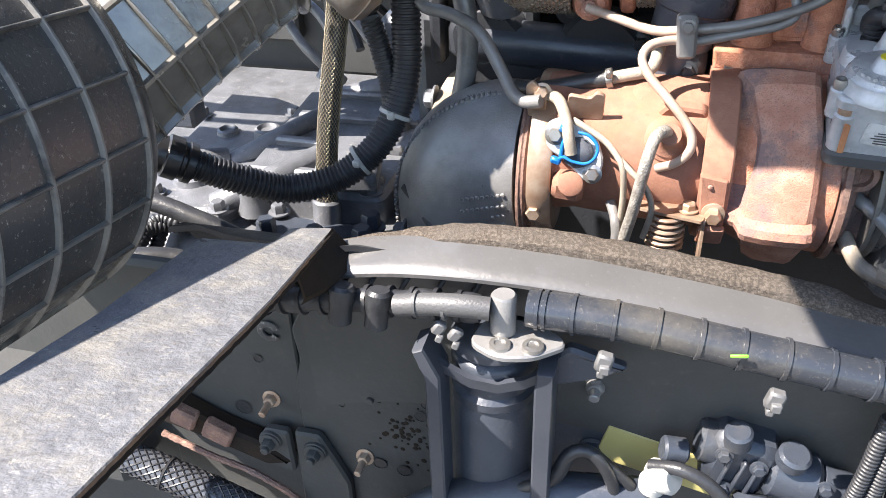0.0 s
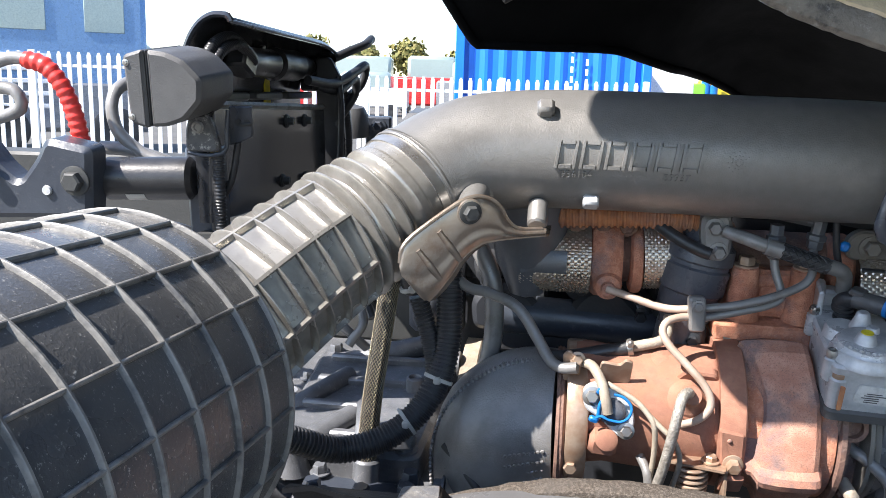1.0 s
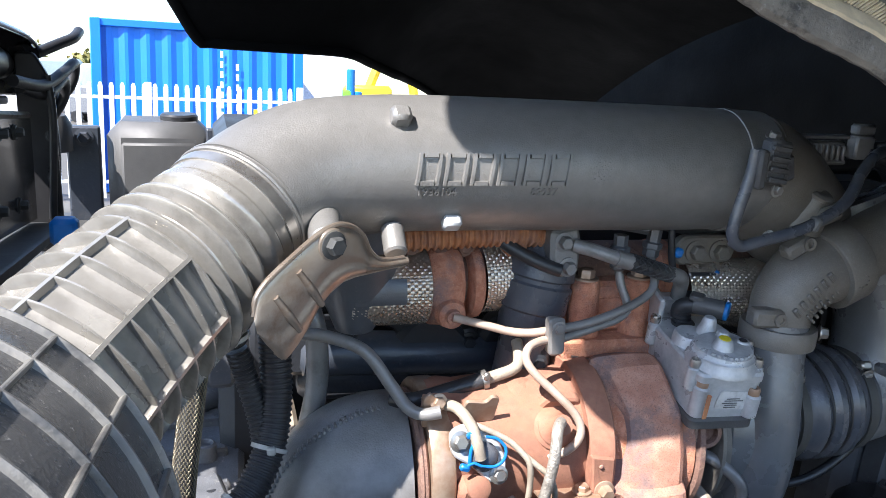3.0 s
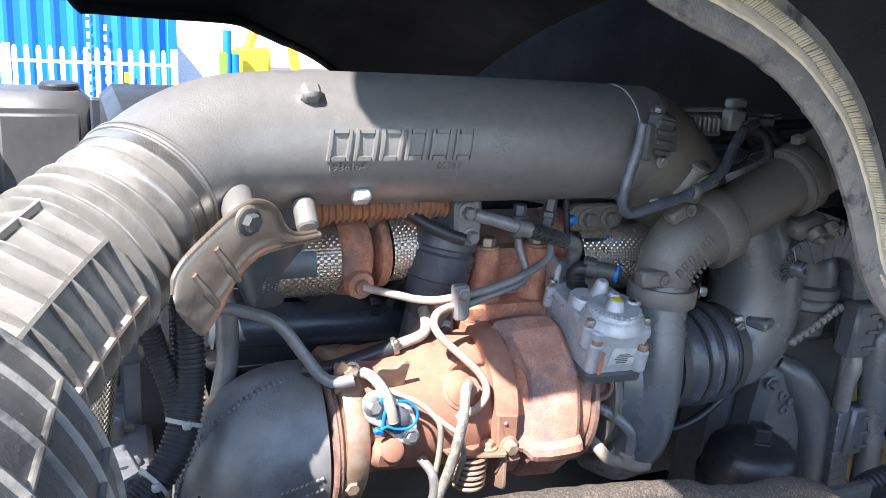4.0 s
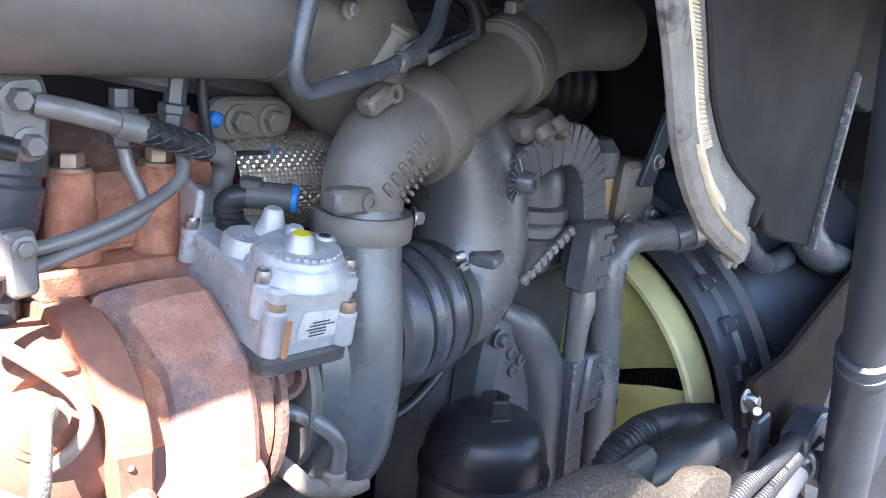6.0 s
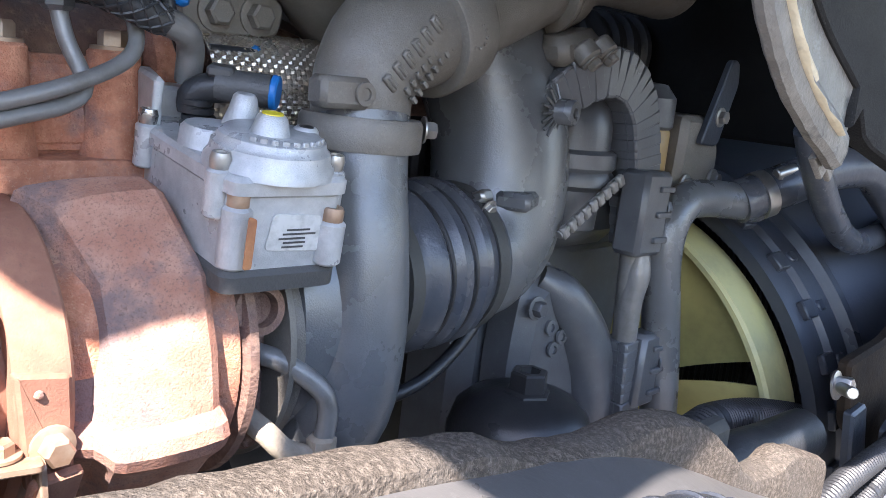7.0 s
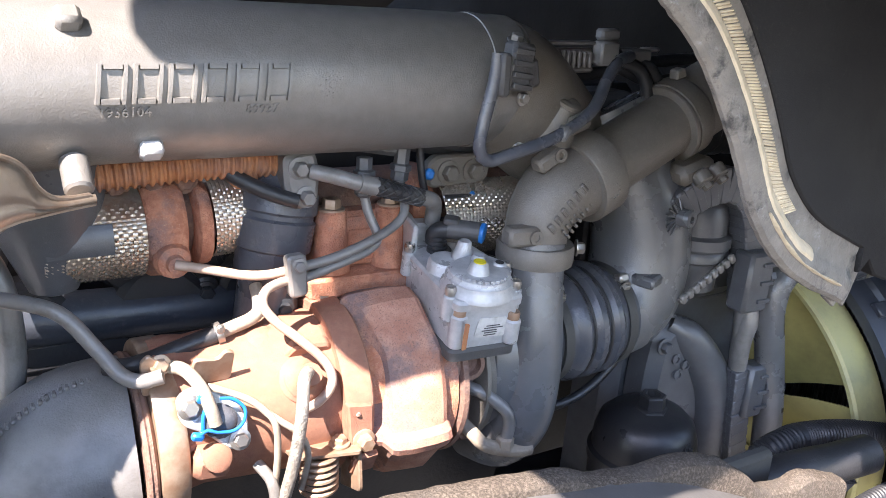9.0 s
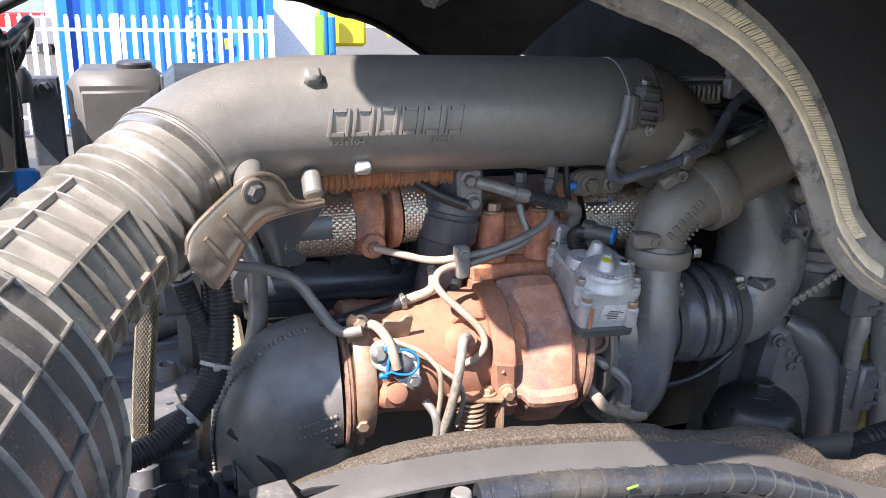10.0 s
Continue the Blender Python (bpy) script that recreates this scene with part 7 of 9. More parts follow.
part("bolt", bolt(Geo(), (0.036, 0.602, 1.365), (0, -1, 0), 0.009, 0.010), "blue_grey", spp)

damper = thing("cab_air_spring", (-0.055, 0.56, 1.3), "blue-grey cab air spring damper in a welded bracket", "air spring")
g = Geo()
lathe(g, (-0.056, 0.578, 1.18), (0.0, 0, 1), [(0, 0.0385), (0.262, 0.0385), (0.268, 0.036), (0.272, 0.0395), (0.280, 0.0395), (0.284, 0.035), (0.290, 0.034), (0.300, 0.034), (0.304, 0.039), (0.316, 0.0395), (0.320, 0.037), (0.326, 0.026), (0.345, 0.02)], 44)
part("cylinder", g, "blue_grey", damper)
g = Geo()
lathe(g, (-0.056, 0.574, 1.506), (0, 0.05, 1), [(0, 0.036), (0.003, 0.0385), (0.010, 0.0385), (0.016, 0.034), (0.020, 0.022)], 40)
part("top_dome", g, "fan_shroud", damper)
g = Geo()
lathe(g, (-0.041, 0.538, 1.549), (0, 0.06, 1), [(0, 0.010), (0.0, 0.0105), (0.034, 0.0105), (0.036, 0.0090)], 24)
part("top_pin", g, "tube", damper, "bare metal top pin")
g = Geo()
prism(g, rounded([(-0.066, 0.520), (-0.060, 0.552), (-0.030, 0.558), (0.004, 0.545), (0.012, 0.532), (-0.012, 0.512), (-0.040, 0.506)], 0.010), (0, 0, 1.543), (1, 0, 0), (0, 1, 0), 0.005, 0.0015)
lever = part("lever_plate", g, "tube", damper, "bare metal lever plate")
part("rivet", lathe(Geo(), (-0.040, 0.520, 1.548), (0, 0, 1), [(0, 0.009), (0.003, 0.0085), (0.0036, 0.005), (0.002, 0.0045), (0.002, 0.0)], 20), "steel", lever)
part("rivet", lathe(Geo(), (-0.014, 0.523, 1.548), (0, 0, 1), [(0, 0.009), (0.003, 0.0085), (0.0036, 0.005), (0.002, 0.0045), (0.002, 0.0)], 20), "steel", lever)
for poly in ([(-0.116, 1.525), (-0.106, 1.530), (-0.092, 1.500), (-0.092, 1.15), (-0.106, 1.15), (-0.106, 1.495)], [(0.004, 1.522), (-0.010, 1.522), (-0.012, 1.500), (-0.012, 1.15), (0.004, 1.15)]):
    g = Geo()
    prism(g, poly, (0, 0.552, 0), (1, 0, 0), (0, 0, 1), 0.030, 0.002)
    part("bracket_cheek", g, "fan_shroud", damper)
g = Geo()
sheet(g, [[(x, 0.534, z), (x, 0.536, z - 0.012)] for x, z in ((-0.114, 1.527), (-0.092, 1.506), (-0.070, 1.494), (-0.045, 1.492), (-0.022, 1.502), (0.002, 1.520))], 0.006, (0, 1, 0))
part("bracket_lip", g, "fan_shroud", damper)
g = Geo()
prism(g, rounded([(-0.012, 1.505), (0.012, 1.530), (0.062, 1.515), (0.040, 1.500), (0.004, 1.485)], 0.006), (0, 0.560, 0), (1, 0, 0), (0, 0, 1), 0.010, 0.003)
part("bracket_web", g, "blue_grey", damper)
g = Geo()
corrugated(g, [(-0.18, 0.56, 1.10), (-0.17, 0.56, 1.16), (-0.165, 0.56, 1.235)], 0.036, 0.006, 0.0022, 24)
solo("dust_boot", g, "tube", "grey ribbed dust boot beside the frame", "boot")

valve = thing("brake_valve", (0.2, 0.58, 1.35), "blue-grey cast air brake valve with hoses", "valve")
g = Geo()
box(g, (0.165, 0.59, 1.405), (0.058, 0.05, 0.062), Euler((0, radians(12), 0)).to_matrix(), 0.008)
rod(g, (0.128, 0.585, 1.418), (0.148, 0.585, 1.415), 0.020, 24)
part("body", g, "blue_grey", valve)
for a, b, r in (((0.188, 0.580, 1.400), (0.232, 0.580, 1.392), 0.024), ((0.232, 0.580, 1.392), (0.262, 0.580, 1.386), 0.0165), ((0.160, 0.570, 1.432), (0.158, 0.566, 1.452), 0.012), ((0.205, 0.570, 1.420), (0.207, 0.566, 1.436), 0.014), ((0.180, 0.566, 1.378), (0.180, 0.552, 1.362), 0.017), ((0.215, 0.566, 1.368), (0.216, 0.555, 1.352), 0.013), ((0.120, 0.575, 1.408), (0.098, 0.570, 1.412), 0.012)):
    part("port", rod(Geo(), a, b, r, 22), "blue_grey", valve)
for x, z in ((0.150, 1.425), (0.180, 1.415), (0.154, 1.384), (0.236, 1.404)):
    part("screw", bolt(Geo(), (x, 0.562, z), (0, -1, 0.1), 0.0055, 0.005), "blue_grey", valve)
for k in range(3):
    part("cast_rib", box(Geo(), (0.152 + 0.012 * k, 0.562, 1.400 - 0.002 * k), (0.003, 0.006, 0.045), Euler((0, radians(12), 0)).to_matrix(), 0.001), "blue_grey", valve)
part("fitting", rod(Geo(), (0.158, 0.552, 1.372), (0.160, 0.540, 1.362), 0.009, 6), "white_tie", valve, "off-white fitting")
tube("air_hose", [(-0.16, 0.55, 1.24), (-0.10, 0.545, 1.305), (-0.050, 0.540, 1.345), (-0.020, 0.54, 1.362), (0.004, 0.54, 1.38), (0.018, 0.545, 1.410), (0.034, 0.548, 1.416), (0.050, 0.548, 1.400), (0.062, 0.55, 1.365), (0.072, 0.552, 1.30)], 0.0062, "rubber", "thin black air line tied below the damper", "hose")
tube("air_hose", [(-0.12, 0.548, 1.25), (-0.06, 0.545, 1.315), (-0.02, 0.545, 1.35), (0.008, 0.546, 1.375), (0.020, 0.55, 1.405), (0.036, 0.552, 1.412), (0.058, 0.553, 1.392), (0.078, 0.555, 1.366), (0.085, 0.556, 1.32)], 0.0052, "rubber", "thin black air line tied below the damper", "hose")
tube("air_hose", [(0.090, 0.56, 1.398), (0.115, 0.552, 1.408), (0.140, 0.548, 1.400), (0.160, 0.546, 1.378), (0.172, 0.548, 1.350), (0.180, 0.552, 1.32)], 0.0062, "rubber", "black air line at the brake valve", "hose")
g = Geo()
rod(g, (0.092, 0.562, 1.385), (0.112, 0.552, 1.396), 0.0155, 24)
rod(g, (0.094, 0.558, 1.372), (0.094, 0.556, 1.386), 0.0125, 20)
solo("hose_end", g, "white_tie", "off-white plastic hose end", "fitting")
g = Geo()
sweep(g, [(-0.20, 0.53, 1.22), (-0.13, 0.535, 1.295), (-0.075, 0.54, 1.332), (-0.01, 0.548, 1.348), (0.06, 0.556, 1.352), (0.11, 0.562, 1.352)], 0.021, 24, 0.012)
solo("cross_tube", g, "blue_grey", "blue-grey bent tube below the damper", "tube")
g = Geo()
box(g, (0.10, 0.600, 1.365), (0.115, 0.004, 0.045), Euler((0, radians(14), 0)).to_matrix(), 0.001)
solo("olive_label", g, "yellow", "dull olive label strip on the frame", "label")
for dx in (0.0, 0.012, 0.026):
    solo("ribbed_loom", corrugated(Geo(), [(0.262 + dx, 0.556, 1.50), (0.258 + dx, 0.553, 1.44), (0.252 + dx * 1.3, 0.552, 1.38), (0.246 + dx * 1.6, 0.552, 1.30)], 0.0068, 0.004, 0.0009, 12), "rubber", "black ribbed cable loom hanging from the conduit", "cable", "hanging looms")
ledge = thing("frame_ledge", (-0.39, 0.60, 1.25), "rust-brown caked ledge on the frame", "bracket")
g = Geo()
prism(g, rounded([(-0.47, 1.318), (-0.43, 1.316), (-0.385, 1.292), (-0.335, 1.276), (-0.300, 1.250), (-0.330, 1.240), (-0.39, 1.262), (-0.47, 1.285)], 0.006), (0, 0.628, 0), (1, 0, 0), (0, 0, 1), 0.022, 0.004)
part("ledge_step", g, "brown", ledge)
g = Geo()
sweep(g, [(-0.46, 0.603, 1.268), (-0.40, 0.600, 1.248), (-0.35, 0.598, 1.236), (-0.31, 0.597, 1.215), (-0.29, 0.598, 1.195)], lambda q: 0.0040 + 0.0012 * noise.noise(Vector((q * 180, 0, 0))), 8, 0.003)
part("rusted_edge", g, "rust_dark", ledge, "rough rusted edge")
for c, w in (((-0.425, 0.606, 1.300), 0.030), ((-0.385, 0.606, 1.284), 0.036)):
    part("caked_block", box(Geo(), c, (w, 0.016, 0.026), Euler((0, radians(24), 0)).to_matrix(), 0.003), "rust_dark", ledge)
loom_b = thing("braided_loom", (-0.37, 0.585, 1.2), "black net-sleeved cable loom under the ledge", "cable")
NET = [(-0.50, 0.582, 1.240), (-0.43, 0.580, 1.218), (-0.37, 0.580, 1.196), (-0.31, 0.582, 1.165), (-0.27, 0.584, 1.13)]
part("loom_body", sweep(Geo(), NET, 0.0185, 20, 0.010), "rubber_blue", loom_b)
g = Geo()
line = spline(NET, 0.0035)
for s in (1, -1):
    for k in range(12):
        v = [c + (u * math.cos(0.5236 * k + s * i * 0.16) + w * math.sin(0.5236 * k + s * i * 0.16)) * 0.0188 for i, (c, (u, w, t)) in enumerate(zip(line, frames(line)))]
        sweep(g, v, 0.0011, 4, 0.006)
tagged(part("net_sleeve", g, "plastic", loom_b, "glossy black net sleeve"), kind="stuff")
for k in (14, 30):
    t = (line[k + 1] - line[k - 1]).normalized()
    part("tie", lathe(Geo(), line[k], t, [(0, 0.0195), (0, 0.0208), (0.003, 0.0208), (0.003, 0.0195)], 22), "plastic", loom_b)

# flat step arm with its folded edge
arm = thing("step_arm", (-0.3, 0.4, 1.55), "worn grey flat step arm with dirt specks", "step arm")
OUT = [(-0.203, 0.590), (-0.239, 0.579), (-0.238, 0.538), (-0.299, 0.532), (-0.287, 0.38), (-0.288, 0.30), (-0.286, 0.10), (-0.172, 0.10), (-0.176, 0.218), (-0.180, 0.30), (-0.187, 0.435)]


def arm_z(y):
    """The arm rises outwards."""
    return 1.606 + 0.243 * (0.542 - y)


g = Geo()
prism(g, rounded([(x, (y - 0.542) * 1.029) for x, y in OUT], 0.006), (0, 0.542, 1.602), (1, 0, 0), (0, 1, -0.243), 0.004, 0.001)
part("top_face", g, "bar", arm)
g = Geo()
EDGE = spline([(-0.203, 0.588, arm_z(0.588)), (-0.187, 0.435, arm_z(0.435)), (-0.180, 0.30, arm_z(0.30)), (-0.176, 0.218, arm_z(0.218)), (-0.172, 0.10, arm_z(0.10))], 0.004)
rng = random.Random(5)
sweep(g, [p + Vector((rng.uniform(-0.0003, 0.0003), 0, -0.0035 + rng.uniform(-0.0002, 0.0002))) for p in EDGE], 0.0026, 8, 0.004)
part("raw_edge", g, "brown", arm, "rough dark cut edge")
g = Geo()
sheet(g, [[(x, y, arm_z(y) - 0.001), (x - 0.003, y, arm_z(y) - 0.006), (x - 0.004, y, arm_z(y) - 0.026)] for x, y in ((-0.299, 0.53), (-0.287, 0.38), (-0.288, 0.30), (-0.286, 0.10))], 0.003, (1, 0, 0))
part("folded_edge", g, "bar", arm)
g = Geo()
sheet(g, [[(-0.203, 0.588, 1.596), (-0.186, 0.586, 1.578), (-0.180, 0.583, 1.570), (-0.190, 0.580, 1.562)], [(-0.197, 0.530, 1.606), (-0.186, 0.532, 1.590), (-0.181, 0.534, 1.578), (-0.190, 0.536, 1.568)], [(-0.194, 0.495, 1.613), (-0.192, 0.496, 1.600), (-0.192, 0.498, 1.588), (-0.196, 0.500, 1.58)]], 0.003, (-0.6, 0, -0.6))
part("tip_gusset", g, "brown", arm, "dark folded end of the arm")
g = Geo()
sheet(g, [[(-0.36 + 0.03 * k, 0.575 + 0.004 * math.sin(2.1 * k), 1.585 + 0.004 * math.sin(1.3 * k)), (-0.36 + 0.03 * k, 0.60, 1.575), (-0.36 + 0.03 * k, 0.612, 1.555)] for k in range(8)], 0.006, (0, 0, -1))
solo("rubber_flap", g, "rubber", "ragged black rubber flap behind the step arm", "flap")

# ---- gearbox side and hoses under the bellows ----
gear = thing("gearbox", (-0.45, 1.1, 1.0), "dusty grey cast gearbox housing with ribs and bolts", "gearbox")
g = Geo()
box(g, (-0.62, 1.15, 1.18), (0.80, 0.62, 0.40), None, 0.03)
part("housing", g, "dusty", gear)
g = Geo()
prism(g, rounded([(-0.50, 0.92), (-0.28, 0.92), (-0.26, 1.28), (-0.52, 1.28)], 0.02), (0, 0, 1.375), (1, 0, 0), (0, 1, 0), 0.05, 0.008)
part("side_cover", g, "dusty", gear)
for y in (0.96, 1.05, 1.14, 1.23):
    g = Geo()
    box(g, (-0.39, y, 1.428), (0.20, 0.016, 0.016), None, 0.004)
    part("rib", g, "dusty", gear)
for x, y in ((-0.49, 0.94), (-0.30, 0.935), (-0.49, 1.26), (-0.29, 1.26), (-0.40, 0.93)):
    part("bolt", bolt(Geo(), (x, y, 1.425), (0, 0, 1), 0.012, 0.014), "dusty", gear)
for x, y, r in ((-0.62, 0.93, 0.035), (-0.55, 1.05, 0.02), (-0.70, 1.05, 0.04), (-0.60, 1.2, 0.05)):
    g = Geo()
    lathe(g, (x, y, 1.37), (0, 0, 1), [(0, r), (0.02, r), (0.026, r * 0.8), (0.02, r * 0.5), (0.018, 0.0)], 24)
    part("boss", g, "dusty", gear)
g = Geo()
prism(g, rounded([(-0.66, 0.88), (-0.50, 0.86), (-0.46, 1.00), (-0.50, 1.22), (-0.68, 1.30)], 0.05), (0, 0, 1.372), (1, 0, 0), (0, 1, 0), 0.034, 0.012)
part("rear_cover", g, "dusty", gear)
for x, y, r, h in ((-0.58, 0.95, 0.030, 0.020), (-0.53, 1.10, 0.022, 0.026), (-0.60, 1.10, 0.018, 0.018), (-0.46, 0.905, 0.020, 0.040), (-0.32, 1.13, 0.016, 0.052)):
    g = Geo()
    lathe(g, (x, y, 1.395), (0, 0, 1), [(0, r * 1.25), (h * 0.4, r), (h, r * 0.92), (h + 0.002, r * 0.7), (h - 0.004, r * 0.55), (h - 0.006, 0.0)], 28)
    part("boss", g, "dusty", gear)
for a, b, w in (((-0.52, 0.90, 1.398), (-0.40, 1.02, 1.428), 0.018), ((-0.55, 1.02, 1.40), (-0.44, 1.16, 1.43), 0.016), ((-0.50, 1.25, 1.40), (-0.30, 1.30, 1.44), 0.020), ((-0.66, 1.0, 1.40), (-0.56, 1.02, 1.41), 0.014)):
    g = Geo()
    sweep(g, [a, (Vector(a) + Vector(b)) / 2 + Vector((0.01, -0.02, 0.012)), b], w, 12, 0.02)
    part("rib", g, "dusty", gear)
g = Geo()
prism(g, rounded([(-0.475, 0.868), (-0.418, 0.862), (-0.405, 0.905), (-0.462, 0.915)], 0.008), (0, 0, 1.385), (1, 0, 0.1), (0, 1, 0), 0.030, 0.006)
part("lug", g, "cream_cast", gear, "tan-stained lug")
for x, y in ((-0.61, 0.90), (-0.50, 0.875), (-0.67, 1.15), (-0.52, 1.18), (-0.415, 0.885)):
    part("bolt", bolt(Geo(), (x, y, 1.408), (0, 0, 1), 0.010, 0.012), "dusty", gear)
bell = thing("bell_housing", (-0.2, 1.1, 1.2), "dusty pale cast bell housing flange", "bell housing")
g = Geo()
prism(g, rounded([(0.86, 1.15), (1.35, 1.15), (1.30, 1.48), (1.10, 1.53), (0.95, 1.50), (0.87, 1.40)], 0.05), (-0.235, 0, 0), (0, 1, 0), (0, 0, 1), 0.03, 0.006)
part("flange", g, "cream_cast", bell)
for y, z in ((0.885, 1.40), (0.94, 1.475), (1.05, 1.515)):
    part("bolt", bolt(Geo(), (-0.237, y, z), (-1, 0, 0), 0.013, 0.013), "dusty", bell)
g = Geo()
box(g, (-0.335, 0.955, 1.455), (0.085, 0.11, 0.028), Euler((0.05, 0, 0.2)).to_matrix(), 0.006)
valve2 = thing("shift_valve_block", (-0.33, 0.95, 1.44), "dark flat valve block with drilled holes", "valve block")
part("block", g, "dusty", valve2)
g = Geo()
for dx, dy in ((0.02, 0.02), (0.028, -0.015), (-0.02, -0.03)):
    g = Geo()
    lathe(g, (-0.335 + dx, 0.955 + dy, 1.4692), (0, 0, 1), [(0, 0.006), (0.0006, 0.006), (0.0006, 0.0)], 14)
    part("drilled_hole", g, "rubber", valve2)
starter = thing("starter_flange", (-0.33, 0.9, 1.35), "dark flanged unit bolted beside the gearbox", "starter motor")
g = Geo()
box(g, (-0.345, 0.86, 1.385), (0.17, 0.07, 0.03), Euler((0, 0.05, 0)).to_matrix(), 0.008)
lathe(g, (-0.345, 0.86, 1.20), (0, 0, 1), [(0, 0.05), (0.18, 0.05), (0.19, 0.04)], 28)
part("flange_body", g, "blue_grey", starter)
for x, y in ((-0.415, 0.845), (-0.345, 0.838), (-0.285, 0.85), (-0.285, 0.885)):
    part("bolt", bolt(Geo(), (x, y, 1.40), (0, 0, 1), 0.013, 0.02), "blue_grey", starter)

braid = thing("braided_hose", (-0.34, 0.93, 1.4), "steel-braided hose rising from the gearbox", "hose")
g = Geo()
BR = [(-0.352, 0.895, 1.39), (-0.350, 0.905, 1.45), (-0.343, 0.918, 1.53), (-0.333, 0.935, 1.61), (-0.325, 0.95, 1.68), (-0.32, 0.96, 1.74)]
sweep(g, BR, 0.0132, 18, 0.01)
part("core", g, "rubber", braid)
line = spline(BR, 0.0033)
fr = frames(line)
g = Geo()
for i in range(1, len(line) - 1):
    c, (u, w, t) = line[i], fr[i]
    for k in range(20):
        a = 0.31416 * k + 0.15708 * (i % 2)
        rad = u * math.cos(a) + w * math.sin(a)
        box(g, c + rad * 0.0134, (0.0019, 0.0034, 0.0014), Matrix((t.cross(rad) * (1 if k % 2 else 1) + t * (0.5 if k % 2 else -0.5), t, rad)).transposed(), 0.0004)
tagged(part("braid_weave", g, "braid", braid, "woven steel braid"), kind="stuff")
g = Geo()
lathe(g, BR[0], Vector(BR[1]) - Vector(BR[0]), [(0, 0.019), (0.035, 0.019), (0.038, 0.016)], 20)
part("ferrule", g, "dusty", braid)
loom = thing("corrugated_hose", (-0.25, 0.9, 1.5), "black corrugated hose held by two white ties", "hose")
g = Geo()
CH = [(-0.245, 0.965, 1.70), (-0.243, 0.955, 1.66), (-0.242, 0.94, 1.60), (-0.251, 0.918, 1.553), (-0.275, 0.892, 1.512), (-0.315, 0.868, 1.483), (-0.370, 0.840, 1.475), (-0.42, 0.81, 1.500), (-0.47, 0.78, 1.535)]
corrugated(g, CH, 0.0185, 0.0058, 0.0017, 20)
part("hose_body", g, "rubber", loom)
g = Geo()
ed3 = (Vector(CH[-1]) - Vector(CH[-2])).normalized()
lathe(g, Vector(CH[-1]) - ed3 * 0.012, ed3, [(0, 0.019), (0.001, 0.0245), (0.010, 0.0250), (0.012, 0.0225), (0.016, 0.0225), (0.018, 0.0260), (0.034, 0.0260), (0.036, 0.0225), (0.07, 0.0215)], 28)
part("end_collar", g, "plastic", loom, "black plastic end collar")
g = Geo()
corrugated(g, [(-0.285, 0.945, 1.66), (-0.275, 0.945, 1.625), (-0.262, 0.935, 1.58), (-0.258, 0.925, 1.555)], 0.0135, 0.0055, 0.0015, 16)
rod(g, (-0.288, 0.945, 1.665), (-0.296, 0.945, 1.695), 0.017, 18)
part("branch", g, "rubber", loom)
for c, d in (((-0.251, 0.918, 1.553), (-0.3, -0.4, -0.85)), ((-0.288, 0.884, 1.502), (-0.75, -0.4, -0.5)), ((-0.290, 0.945, 1.672), (-0.3, 0, 1))):
    g = Geo()
    lathe(g, Vector(c), d, [(0, 0.0195), (0, 0.0208), (0.005, 0.0208), (0.005, 0.0195)], 24)
    box(g, Vector(c) + Vector((0, -0.02, 0.004)), (0.010, 0.007, 0.010), None, 0.002)
    part("cable_tie", g, "white_tie", loom, "white nylon tie")
tube("dark_hose", [(-0.22, 1.05, 1.72), (-0.19, 1.03, 1.66), (-0.185, 1.02, 1.58), (-0.20, 1.01, 1.50), (-0.21, 1.0, 1.42)], 0.014, "tube", "grey-black hose behind the corrugated hose", "hose")
tube("thin_cable", [(-0.24, 0.90, 1.46), (-0.21, 0.875, 1.44), (-0.18, 0.85, 1.41), (-0.16, 0.83, 1.36)], 0.006, "rubber", "thin black cable beside the elbow shield", "cable")
for p in ([(-0.62, 0.78, 1.47), (-0.55, 0.80, 1.46), (-0.48, 0.80, 1.44), (-0.43, 0.80, 1.42)], [(-0.60, 0.70, 1.42), (-0.53, 0.72, 1.43), (-0.47, 0.74, 1.42), (-0.40, 0.74, 1.39)]):
    tube("loom", p, 0.012, "rubber", "black cable loom over the gearbox", "cable")
for p in ([(-0.52, 1.18, 1.60), (-0.47, 1.12, 1.57), (-0.43, 1.10, 1.54), (-0.40, 1.12, 1.50)], [(-0.55, 1.2, 1.62), (-0.45, 1.15, 1.60), (-0.40, 1.10, 1.56), (-0.42, 1.08, 1.52)], [(-0.5, 1.25, 1.60), (-0.42, 1.2, 1.585), (-0.36, 1.15, 1.55)]):
    tube("wire_loop", p, 0.0075, "tube", "grey looped wiring above the gearbox", "cable")
g = Geo()
box(g, (-0.30, 1.10, 1.585), (0.045, 0.05, 0.07), None, 0.01)
solo("relay_box", g, "rubber_blue", "small dark relay box above the gearbox", "relay")
solo("stay_funnel", lathe(Geo(), (-0.14, 1.02, 1.80), (0.0, 0, -1), [(0, 0.062), (0.03, 0.06), (0.10, 0.045), (0.15, 0.024), (0.16, 0.0)], 28), "cast_dark", "dark cast funnel-shaped stay under the intake pipe", "bracket")

